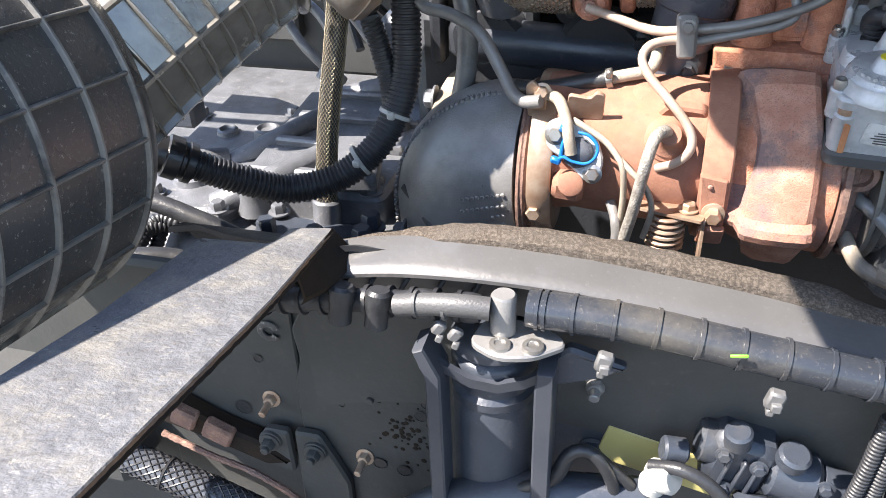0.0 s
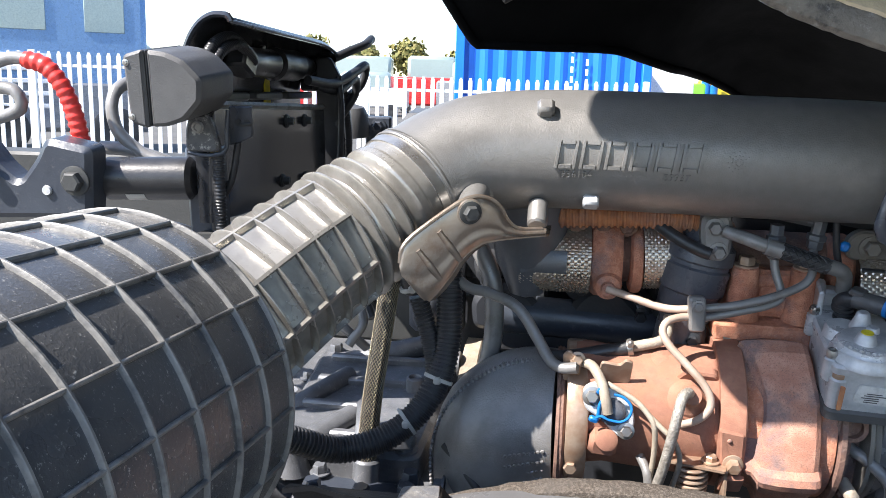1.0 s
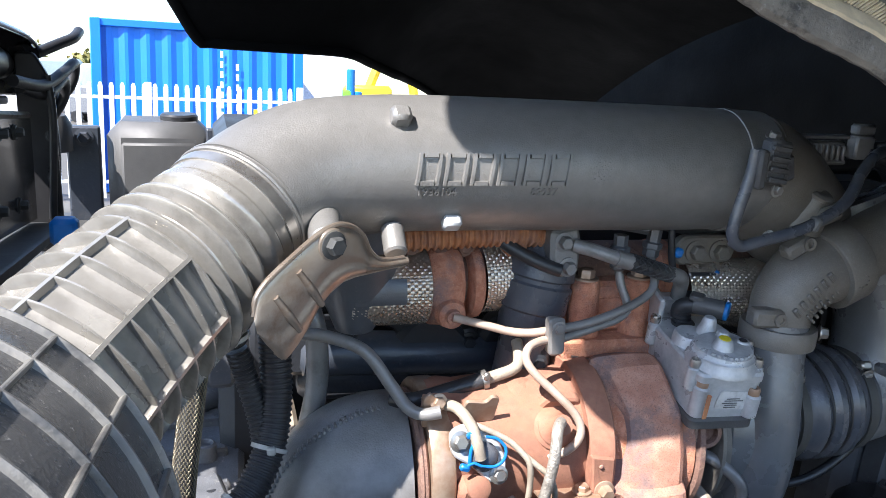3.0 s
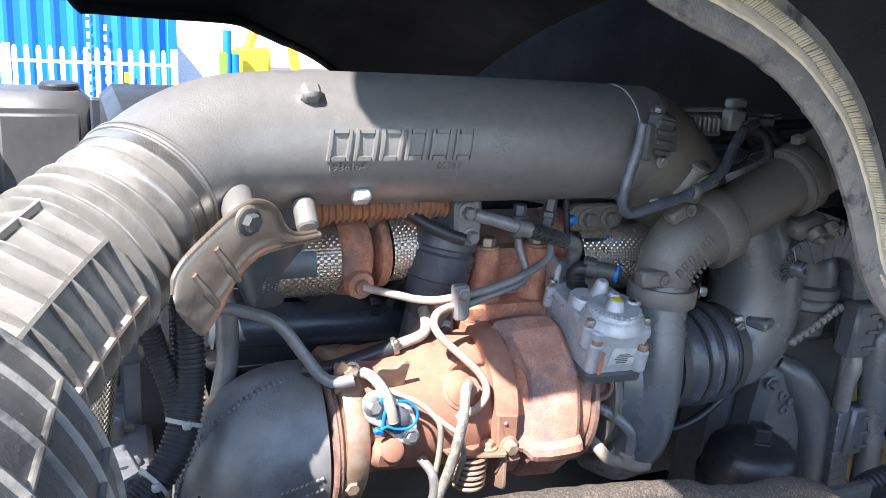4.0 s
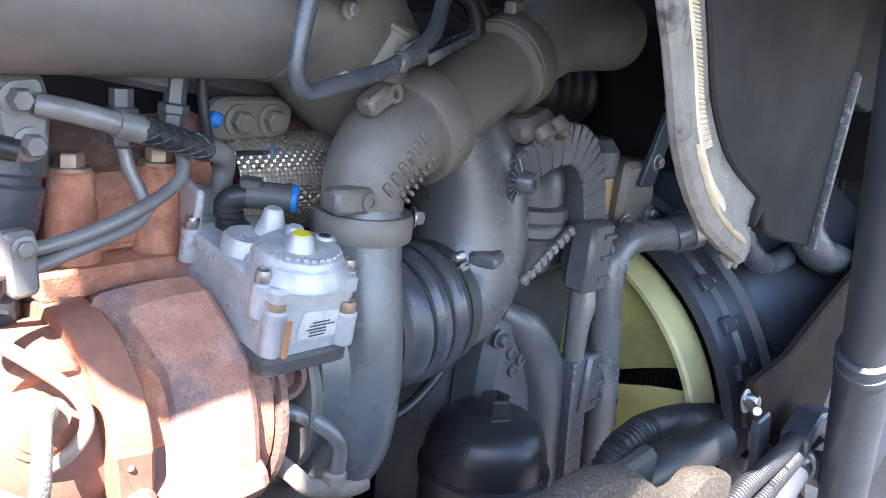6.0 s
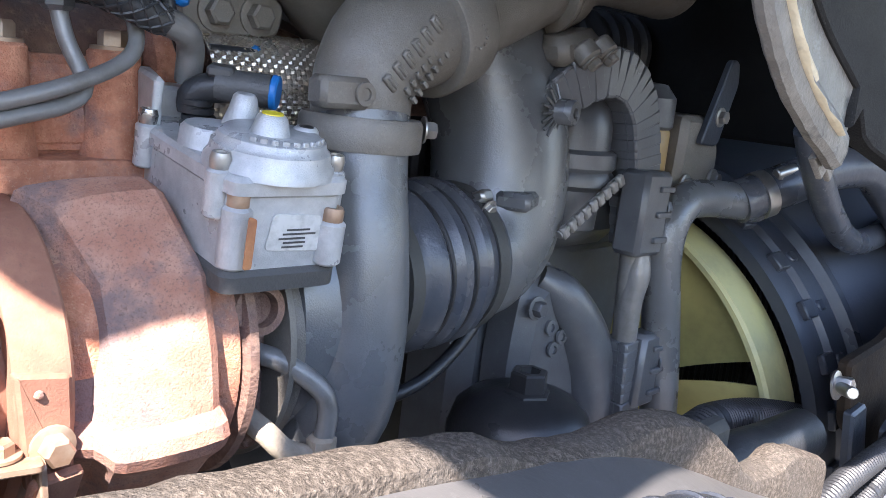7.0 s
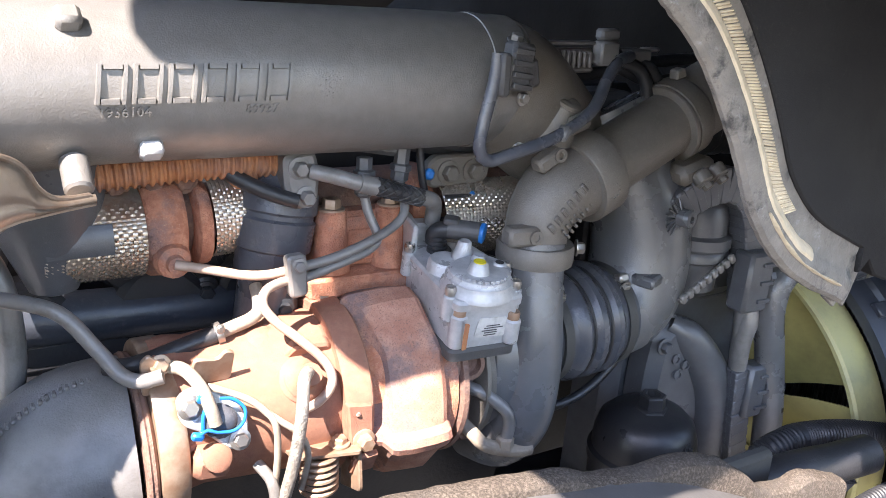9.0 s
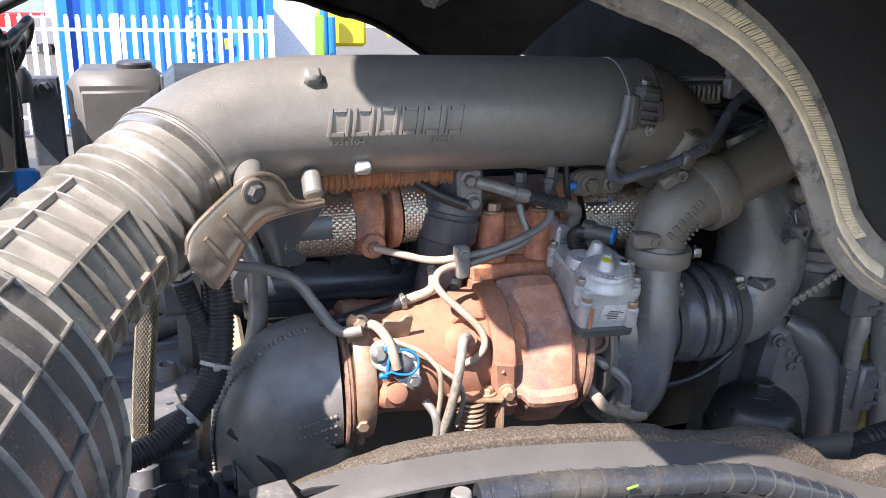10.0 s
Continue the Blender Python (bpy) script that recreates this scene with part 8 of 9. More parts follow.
# ---- cab latch and lights at the rear ----
post = thing("latch_post", (-0.60, 1.0, 1.6), "dark steel latch post with worn bracket and bolt", "bracket")
g = Geo()
box(g, (-0.602, 1.0, 1.66), (0.048, 0.04, 0.38), None, 0.005)
part("column", g, "blue_grey", post)
g = Geo()
box(g, (-0.578, 0.972, 1.72), (0.014, 0.02, 0.24), None, 0.003)
part("inner_strip", g, "plastic", post)
g = Geo()
prism(g, rounded([(-0.607, 1.849), (-0.559, 1.850), (-0.567, 1.886), (-0.573, 1.900), (-0.597, 1.900), (-0.605, 1.882)], 0.009), (0, 0.985, 0), (1, 0.05, 0), (0, 0, 1), 0.012, 0.003)
wb = part("worn_bracket", g, "chipped", post, "chipped grey bracket")
g = Geo()
lathe(g, (-0.586, 0.945, 1.883), (0, -1, 0.05), [(0, 0.0085), (0.003, 0.0085), (0.004, 0.0070), (0.0055, 0.0068), (0.006, 0.0045), (0.003, 0.004), (0.003, 0.0)], 24)
part("bolt", g, "tube", wb)
g = Geo()
sweep(g, [(-0.607, 0.956, 1.846), (-0.580, 0.955, 1.843), (-0.555, 0.956, 1.850), (-0.551, 0.958, 1.880), (-0.549, 0.960, 1.905)], 0.0032, 8, 0.006)
part("bent_lip", g, "blue_grey", post)
g = Geo()
rod(g, (-0.583, 0.972, 1.846), (-0.583, 0.972, 1.834), 0.0115, 6)
part("brass_nut", g, "gold", post, "brass nut")
g = Geo()
sweep(g, [(-0.545, 0.98, 1.858), (-0.549, 0.98, 1.838), (-0.552, 0.98, 1.823), (-0.561, 0.98, 1.796), (-0.576, 0.98, 1.775), (-0.590, 0.98, 1.768)], 0.0048, 10, 0.006)
part("thin_hose", g, "rubber", post)
g = Geo()
prism(g, rounded([(-0.556, 1.908), (-0.523, 1.908), (-0.524, 1.866), (-0.543, 1.857), (-0.558, 1.853)], 0.004), (0, 0.985, 0), (1, 0, 0), (0, 0, 1), 0.006, 0.002)
cbox = part("slotted_plate", g, "blue_grey", post, "dark slotted steel plate")
for x, z in ((-0.543, 1.886), (-0.530, 1.886)):
    part("slot", lathe(Geo(), (x, 0.9786, z), (0, -1, 0), [(0, 0.0048), (0.0008, 0.0048), (0.0004, 0.0)], 16), "rubber", cbox)
part("pin", rod(Geo(), (-0.540, 0.976, 1.883), (-0.522, 0.974, 1.885), 0.0026, 8), "chassis", cbox)
for z in (1.79, 1.70):
    g = Geo()
    lathe(g, (-0.602, 1.0, z), (0, 0, 1), [(0, 0.034), (0, 0.0352), (0.006, 0.0352), (0.006, 0.034)], 4)
    box(g, (-0.575, 0.972, z + 0.003), (0.012, 0.010, 0.012), None, 0.002)
    part("tie", g, "plastic", post)
g = Geo()
corrugated(g, [(-0.570, 0.968, 1.845), (-0.570, 0.965, 1.78), (-0.572, 0.965, 1.70), (-0.575, 0.968, 1.60)], 0.0085, 0.005, 0.001, 12)
part("ribbed_loom", g, "rubber", post)
light = thing("work_lamp", (-0.60, 0.93, 1.89), "weathered grey-black plastic lamp housing", "lamp")
g = Geo()
LAMP = [(-0.615, 1.988), (-0.590, 1.985), (-0.568, 1.976), (-0.546, 1.953), (-0.548, 1.926), (-0.570, 1.902), (-0.592, 1.894), (-0.615, 1.892)]
prism(g, rounded(LAMP, 0.006), (0, 0.98, 0), (1, 0, 0), (0, 0, 1), 0.11, 0.005)
part("housing", g, "plastic_grey", light)
g = Geo()
prism(g, rounded([(-0.645, 1.981), (-0.6175, 1.989), (-0.6175, 1.890), (-0.641, 1.897)], 0.006), (0, 0.982, 0), (1, 0, 0), (0, 0, 1), 0.114, 0.004)
part("lens_cover", g, "plastic_grey", light)
g = Geo()
box(g, (-0.6162, 0.927, 1.940), (0.0026, 0.108, 0.094), None, 0.001)
part("seam_rim", g, "plastic", light)
g = Geo()
rod(g, (-0.578, 0.955, 1.905), (-0.592, 0.985, 1.86), 0.011, 12)
part("lamp_stem", g, "plastic", light)
for x, z in ((-0.640, 1.972), (-0.638, 1.905)):
    part("screw", bolt(Geo(), (x, 0.868, z), (0, -1, 0), 0.003, 0.002), "steel", light)

carrier = thing("rear_carrier", (-0.6, 1.3, 1.7), "black carrier panel with hood, connectors and cables", "carrier")
g = Geo()
prism(g, [(0.96, 1.745), (1.54, 1.665), (1.54, 1.834), (0.96, 1.908)], (-0.60, 0, 0), (0, 1, 0), (0, 0, 1), 0.02, 0.003)
part("panel", g, "gloss", carrier)
g = Geo()
prism(g, rounded([(-0.605, 1.60), (-0.545, 1.60), (-0.548, 1.78), (-0.556, 1.90), (-0.575, 1.935), (-0.605, 1.935)], 0.008), (0, 1.585, 0), (1, 0, 0), (0, 0, 1), 0.012, 0.003)
end_bracket = part("end_bracket", g, "plastic", carrier, "black bracket closing the panel's end")
for z in (1.66, 1.73, 1.80, 1.87):
    part("bolt", bolt(Geo(), (-0.556, 1.572, z), (0, -1, 0), 0.007, 0.006), "chassis", end_bracket)
g = Geo()
sweep(g, [(-0.556, 1.565, 1.90), (-0.550, 1.562, 1.84), (-0.553, 1.562, 1.76), (-0.560, 1.565, 1.66)], 0.0065, 10, 0.01)
part("tied_cable", g, "rubber", end_bracket)
g = Geo()
sweep(g, [(-0.585, 0.96, 1.912), (-0.585, 1.54, 1.838)], 0.006, 6)
part("bright_edge", g, "lip_grey", carrier)
g = Geo()
prism(g, [(0.94, 1.735), (1.56, 1.655), (1.56, 1.64), (0.94, 1.715)], (-0.60, 0, 0), (0, 1, 0), (0, 0, 1), 0.06, 0.004)
part("lower_flange", g, "chassis", carrier)
for y, z in ((1.297, 1.843), (1.402, 1.830), (1.261, 1.744), (1.397, 1.722)):
    g = Geo()
    lathe(g, (-0.581, y, z), (1, 0, 0), [(0, 0.012), (0.002, 0.012), (0.003, 0.0105)], 20)
    bolt(g, (-0.578, y, z), (1, 0, 0), 0.0075, 0.010)
    part("bolt", g, "chassis", carrier)
rows = []
for k in range(15):
    y = 1.06 + 0.57 * k / 14
    z = 2.026 - 0.115 * (y - 1.06)
    sag = 0.012 * max(0.0, (k - 11) / 3) ** 2
    rows.append([(-0.658, y, z - 0.125), (-0.657, y, z - 0.090), (-0.652, y, z - 0.058), (-0.640, y, z - 0.030), (-0.624, y, z - 0.010 - sag), (-0.606, y, z - sag), (-0.590, y, z + 0.001 - sag), (-0.581, y, z - 0.001 - sag), (-0.577, y, z - 0.008 - sag)])
g = Geo()
sheet(g, rows, 0.004, (0, 0, -1))
part("hood", g, "gloss", carrier, "glossy black hood")
g = Geo()
sweep(g, [Vector(p) for p in rows[0]], 0.0050, 8, 0.006)
part("hood_mouth", g, "gloss", carrier, "rounded glossy rim of the hood")
g = Geo()
sweep(g, [(r[8][0], r[8][1], r[8][2]) for r in rows], 0.0028, 8, 0.03)
part("hood_edge", g, "rubber_blue", carrier, "bright worn hood edge")
g = Geo()
prism(g, rounded([(-0.655, 1.860), (-0.655, 1.905), (-0.630, 1.938), (-0.590, 1.950), (-0.577, 1.932), (-0.580, 1.895), (-0.61, 1.86)], 0.008), (0, 1.632, 0), (1, 0, 0), (0, 0, 1), 0.008, 0.003)
part("hood_end", g, "gloss", carrier)
for y0, y1, r in ((1.20, 1.36, 0.026), (1.36, 1.50, 0.030), (1.50, 1.57, 0.024)):
    g = Geo()
    z = 1.957 - 0.100 * (y0 - 1.15)
    lathe(g, (-0.625, y0, z), (0, y1 - y0, -0.1 * (y1 - y0)), [(0, r * 0.8), (0.006, r), (0.03, r), (0.034, r * 0.95), (y1 - y0 - 0.02, r * 0.95), (y1 - y0 - 0.016, r), (y1 - y0, r * 0.9)], 26)
    part("canister", g, "plastic", carrier)
g = Geo()
box(g, (-0.612, 1.185, 1.955), (0.034, 0.055, 0.042), Euler((radians(-28), 0, 0)).to_matrix(), 0.005)
part("connector", g, "plastic", carrier, "black moulded connector")
for y in (1.33, 1.40, 1.46):
    part("vent_slot", box(Geo(), (-0.630, y, 1.996 - 0.115 * (y - 1.06)), (0.010, 0.018, 0.010), None, 0.002), "rubber", carrier)
for y, w in ((1.16, 0.16), (1.34, 0.14), (1.52, 0.16)):
    g = Geo()
    box(g, (-0.63, y, 1.905 - 0.10 * (y - 1.1)), (0.016, w, 0.014), Euler((radians(-6), 0, 0)).to_matrix(), 0.003)
    part("cross_strip", g, "chassis", carrier)
for d, r in ((0.0, 0.0088), (0.018, 0.0082)):
    g = Geo()
    corrugated(g, [(-0.618 + d * 0.6, 1.040, 1.915 - d * 0.3), (-0.616 + d * 0.6, 1.046, 1.955 - d * 0.5), (-0.612 + d * 0.6, 1.075, 1.984 - d * 0.6), (-0.608 + d * 0.6, 1.125, 1.993 - d * 0.6), (-0.606 + d * 0.5, 1.165, 1.982 - d * 0.6), (-0.606 + d * 0.4, 1.20, 1.960 - d * 0.5)], r, 0.0045, 0.0009, 14)
    part("loom_arch", g, "rubber", carrier)
for p in ([(-0.58, 1.62, 1.93), (-0.55, 1.66, 1.945), (-0.53, 1.70, 1.955), (-0.525, 1.74, 1.965)], [(-0.585, 1.45, 1.90), (-0.56, 1.55, 1.885), (-0.54, 1.64, 1.90), (-0.53, 1.70, 1.91), (-0.54, 1.70, 1.87), (-0.57, 1.68, 1.84)], [(-0.585, 1.5, 1.885), (-0.56, 1.58, 1.868), (-0.545, 1.66, 1.885), (-0.55, 1.68, 1.85), (-0.58, 1.66, 1.80)]):
    g = Geo()
    sweep(g, p, 0.0095, 12, 0.010)
    part("cable_loop", g, "rubber", carrier)
g = Geo()
corrugated(g, [(-0.58, 1.665, 1.88), (-0.575, 1.68, 1.80), (-0.575, 1.69, 1.736), (-0.578, 1.66, 1.65), (-0.58, 1.62, 1.55)], 0.015, 0.006, 0.0008, 14)
part("drop_loom", g, "rubber", carrier)
solo("yellow_tape", box(Geo(), (-0.66, 1.42, 1.87), (0.01, 0.03, 0.10), None, 0.002), "yellow_mark", "yellow measuring-tape strip behind the carrier", "tape")

lug = thing("tilt_lug", (-0.80, 0.9, 1.75), "dark cast tilt cylinder lug with bolts", "bracket")
g = Geo()
prism(g, rounded([(-1.05, 1.74), (-0.735, 1.755), (-0.725, 1.85), (-0.79, 1.862), (-0.805, 1.835), (-0.835, 1.80), (-0.86, 1.82), (-0.885, 1.857), (-1.05, 1.86)], 0.012), (0.012, 0.93, 0.008), (1, 0, 0), (0, 0, 1), 0.04, 0.008)
part("plate", g, "blue_grey", lug)
part("bolt", bolt(Geo(), (-0.737, 0.888, 1.815), (0, -1, 0), 0.014, 0.012), "chassis", lug)
part("bolt", bolt(Geo(), (-0.865, 0.888, 1.825), (0, -1, 0), 0.012, 0.012), "steel", lug)
part("grease_nipple", lathe(Geo(), (-0.78, 0.889, 1.80), (0, -1, 0), [(0, 0.007), (0.003, 0.006), (0.003, 0.003)], 14), "alu", lug)
g = Geo()
rod(g, (-0.73, 0.95, 1.806), (-0.605, 0.965, 1.808), 0.030, 24)
cyl2 = thing("tilt_cylinder", (-0.66, 0.97, 1.8), "black tilt cylinder with a pale paper label", "cylinder")
part("barrel", g, "plastic", cyl2)
g = Geo()
lathe(g, (-0.695, 0.954, 1.8065), (0.125, 0.015, 0.002), [(0, 0.0304), (0.026, 0.0304)], 10, 215, 300)
part("paper_label", g, "white_tie", cyl2, "pale blank label")
redh = thing("red_wrapped_hose", (-0.78, 0.95, 1.87), "grey hose with red spiral wrap", "hose")
g = Geo()
sweep(g, [(-0.98, 0.96, 1.86), (-0.90, 0.955, 1.88), (-0.845, 0.95, 1.900), (-0.852, 0.95, 1.925), (-0.885, 0.95, 1.93), (-0.885, 0.95, 1.955), (-0.85, 0.95, 1.968), (-0.82, 0.95, 1.966)], 0.009, 10, 0.01)
part("hose", g, "tube", redh)
g = Geo()
corrugated(g, [(-0.83, 0.95, 1.967), (-0.80, 0.95, 1.958), (-0.778, 0.95, 1.93), (-0.765, 0.95, 1.89), (-0.758, 0.95, 1.845)], 0.0125, 0.011, 0.0015, 14)
part("spiral_wrap", g, "red", redh, "bright red spiral wrap")
tube("grey_hose", [(-0.715, 1.1, 1.94), (-0.74, 1.02, 1.92), (-0.735, 1.0, 1.87), (-0.70, 1.0, 1.835), (-0.665, 1.0, 1.82)], 0.009, "tube", "grey hose drooping below the lamp", "hose")
tube("grey_hose", [(-0.76, 1.0, 1.84), (-0.72, 1.0, 1.838), (-0.68, 1.01, 1.825), (-0.65, 1.02, 1.81)], 0.010, "tube", "grey hose drooping below the lamp", "hose")

# units on the far side of the frame
far = thing("plastic_tank", (-0.4, 1.95, 1.6), "weathered grey plastic tank", "tank")
g = Geo()
box(g, (-0.40, 1.98, 1.66), (0.21, 0.16, 0.24), None, 0.03)
part("body", g, "plastic_grey", far)
part("moulded_panel", box(Geo(), (-0.40, 1.897, 1.655), (0.15, 0.012, 0.17), None, 0.005), "plastic_grey", far)
part("lid", lathe(Geo(), (-0.36, 1.98, 1.777), (0, 0, 1), [(0, 0.04), (0.012, 0.04), (0.016, 0.036), (0.017, 0.0)], 24), "plastic", far, "black screw lid")
for x in (-0.545, -0.27):
    g = Geo()
    prism(g, rounded([(x - 0.035, 1.45), (x + 0.03, 1.45), (x + 0.03, 1.772), (x - 0.035, 1.772)], 0.005), (0, 1.92, 0), (1, 0, 0), (0, 0, 1), 0.02, 0.004)
    fp = solo("upright_strip", g, "blue_grey", "dark blue-grey steel upright", "upright", "uprights")
    part("bolt", bolt(Geo(), (x, 1.9, 1.75), (0, -1, 0), 0.013), "blue_grey", fp)
g = Geo()
lathe(g, (-0.60, 1.85, 1.73), (0, 0, 1), [(0, 0.04), (0.05, 0.04), (0.07, 0.03), (0.08, 0.0)], 24)
solo("round_cap", g, "plastic_grey", "round grey plastic cap", "cap")
solo("blue_plug", box(Geo(), (-0.490, 1.20, 1.732), (0.034, 0.03, 0.036), None, 0.006), "blue", "bright blue plug hanging behind the bellows", "plug")
for k in range(5):
    tube("background_cable", [(-0.58 + 0.02 * k, 1.3 + 0.05 * k, 1.62), (-0.52, 1.35 + 0.03 * k, 1.60 - 0.01 * k), (-0.46, 1.3, 1.56 + 0.012 * k), (-0.42, 1.25 + 0.04 * k, 1.50)], 0.008, "rubber", "black cable in the gap behind the bellows", "cable", 8, "cables behind")
g = Geo()
box(g, (-0.55, 1.75, 1.45), (0.9, 0.5, 0.25), None, 0.03)
solo("far_side_frame", g, "chassis", "dark frame parts beyond the gearbox", "chassis")

# frame and cables low down between filter and gearbox
member = thing("cross_member", (-0.75, 0.85, 1.2), "dark steel frame cross member under the air filter", "cross member")
g = Geo()
prism(g, rounded([(-1.25, 1.20), (-0.50, 1.20), (-0.50, 1.30), (-0.53, 1.33), (-1.25, 1.33)], 0.01), (0, 1.12, 0), (1, 0, 0), (0, 0, 1), 0.55, 0.008)
part("beam", g, "chassis", member)
for x, y in ((-0.56, 0.66), (-0.56, 0.80), (-0.57, 0.93), (-0.70, 0.72), (-0.70, 0.90)):
    part("bolt", bolt(Geo(), (x, y, 1.331), (0, 0, 1), 0.014, 0.012), "chassis", member)
g = Geo()
prism(g, rounded([(-1.30, 1.42), (-0.63, 1.42), (-0.63, 1.70), (-0.70, 1.735), (-1.30, 1.735)], 0.012), (0, 1.52, 0), (1, 0, 0), (0, 0, 1), 0.05, 0.006)
part("back_plate", g, "chassis", member)
rng = random.Random(17)
for k in range(7):
    a = 0.012 * k
    p = [(-0.98, 1.05 + a, 1.742 - 0.5 * a), (-0.86, 1.05 + a, 1.735 - 0.6 * a + rng.uniform(-0.004, 0.004)), (-0.76, 1.06 + a, 1.722 - 0.8 * a), (-0.68, 1.07 + a, 1.700 - a + rng.uniform(-0.005, 0.005)), (-0.62, 1.09 + a, 1.672 - a), (-0.55, 1.12 + a, 1.640 - a)]
    tube("side_cable", p, 0.0075 + 0.0015 * (k % 3), "rubber", "black cable in the bunch behind the air filter", "cable", 10, "cables behind the filter")
tube("cable_loop", [(-0.66, 1.06, 1.70), (-0.63, 1.055, 1.715), (-0.605, 1.055, 1.705), (-0.60, 1.06, 1.68), (-0.62, 1.065, 1.665), (-0.65, 1.07, 1.672)], 0.005, "tube", "grey looped cable tail", "cable", 10)
for k in range(5):
    p = [(-0.66 + 0.02 * k, 0.70 + 0.03 * k, 1.36), (-0.62 + 0.015 * k, 0.78 + 0.02 * k, 1.385 + 0.006 * k), (-0.57 + 0.012 * k, 0.86, 1.39), (-0.50, 0.93 + 0.015 * k, 1.375)]
    g = Geo()
    corrugated(g, p, 0.010 + 0.001 * (k % 2), 0.006, 0.0011, 12)
    solo("ribbed_sleeve", g, "rubber", "black ribbed cable sleeve under the air filter", "cable", "cables under the filter")

PLACE = Matrix.Identity(4)
# ---- ground and yard ----
g = Geo()
sheet(g, [[(x, y, 0) for x in (-600, -40, 0, 40, 600)] for y in (-600, -40, 0, 40, 600)])
solo("ground", g, "asphalt", "pale worn asphalt of a lorry yard", "ground", kind="structure", smooth=0)


def fence_run(a, b, top, base, posts):
    a, b = Vector(a), Vector(b)
    run = thing("palisade_fence", (*a.lerp(b, 0.5), base), "white steel palisade fence of a lorry yard", "fence")
    n = round((b - a).length / 0.155)
    d = (b - a).normalized()
    ang = math.atan2(d.y, d.x)
    R = Matrix.Rotation(ang, 3, "Z")
    g = Geo()
    h = top - base
    prism(g, [(-0.034, 0.05), (0.034, 0.05), (0.034, h - 0.05), (0.016, h), (-0.016, h), (-0.034, h - 0.05)], (0, 0.006, 0), (1, 0, 0), (0, 0, 1), 0.012, 0.004)
    first = part("picket", g, "fence", run)
    me = first.data
    first.matrix_basis = Matrix.Translation((a.x, a.y, base)) @ R.to_4x4()
    for k in range(1, n + 1):
        p = a.lerp(b, k / n)
        ob = new("picket", me)
        ob.parent = run
        ob.matrix_parent_inverse = first.matrix_parent_inverse
        ob.matrix_basis = Matrix.Translation((p.x, p.y, base)) @ R.to_4x4()
    for z in (base + 0.3, top - 0.22):
        g = Geo()
        c = a.lerp(b, 0.5)
        box(g, (c.x, c.y + 0.03, z), ((b - a).length, 0.05, 0.05), R, 0.006)
        part("rail", g, "fence", run)
    for s in posts:
        p = a.lerp(b, s)
        g = Geo()
        box(g, (p.x, p.y + 0.02, base + h / 2 + 0.02), (0.10, 0.07, h), R, 0.006)
        part("post", g, "fence", run)


fence_run((-5.6, 13.6), (1.25, 13.40), 1.80, 0.0, (0.0, 0.335, 0.667, 1.0))
fence_run((-13.5, 11.2), (-5.7, 13.4), 2.03, 0.0, (0.3, 0.62, 1.0))

C0, C1 = Vector((-1.87, 14.6)), Vector((1.40, 15.03))
cd2 = (C1 - C0).normalized()
cn = Vector((cd2.y, -cd2.x))
cont = thing("shipping_container", (*C0.lerp(C1, 0.5), 0), "bright blue corrugated shipping container", "container")
length = (C1 - C0).length
n = round(length / 0.37)
g = Geo()
rows = []
for z in (0.15, 2.72):
    row = []
    for k in range(n):
        for q, dd in ((0.0, 0.0), (0.09, 0.04), (0.19, 0.04), (0.28, 0.0)):
            p = C0 + cd2 * (0.16 + k * (length - 0.3) / n + q) - cn * dd
            row.append((p.x, p.y, z))
    rows.append(row)
sheet(g, rows, 0.05, (-cn.x, -cn.y, 0))
part("side_wall", g, "container", cont, smooth=0)
RC = Matrix.Rotation(math.atan2(cd2.y, cd2.x), 3, "Z")
for z, h in ((2.76, 0.12), (0.10, 0.16)):
    g = Geo()
    c = C0.lerp(C1, 0.5)
    box(g, (c.x, c.y, z), (length, 0.08, h), RC, 0.01)
    part("long_rail", g, "container", cont)
for p in (C0, C1):
    g = Geo()
    box(g, (p.x, p.y, 1.42), (0.16, 0.14, 2.80), RC, 0.01)
    part("corner_post", g, "container", cont)
g = Geo()
c = C0.lerp(C1, 0.5) - cn * 1.22
box(g, (c.x, c.y, 1.42), (length - 0.1, 2.3, 2.6), RC, 0.02)
part("body", g, "container", cont)
g = Geo()
for s, dz in ((0.60, 0), (0.68, 0.35)):
    for k in range(9):
        p = C0 + cd2 * (length * s) + cn * 0.012
        g = Geo()
        box(g, (p.x, p.y, 2.35 - dz * 0.6 - 0.17 * k), (0.05, 0.01, 0.11), RC, 0.002)
        part("faded_mark", g, "fence", cont, "unreadable white mark")
g = Geo()
p = C0 + cd2 * (length * 0.78) + cn * 0.02
box(g, (p.x, p.y, 1.35), (0.12, 0.01, 0.18), RC, 0.002)
part("yellow_notice", g, "yellow_mark", cont)
g = Geo()
box(g, (2.0, 17.4, 1.30), (1.0, 1.2, 2.6), None, 0.02)
solo("white_cabin", g, "white", "white site cabin end beyond the container", "cabin")
g = Geo()
box(g, (3.15, 22.0, 0.96), (0.75, 0.8, 1.92), None, 0.05)
solo("green_bin", g, "green", "lime green machine body", "machine")
mach = thing("yellow_machine", (4.4, 24, 0), "yellow tracked digger far across the yard", "digger")
g = Geo()
box(g, (4.4, 24, 1.6), (1.3, 1.0, 1.0), None, 0.1)
sweep(g, [(4.4, 24, 1.9), (4.9, 24, 2.9), (5.6, 24, 2.6), (5.9, 24, 1.4)], 0.14, 8)
part("body", g, "machine", mach)
g = Geo()
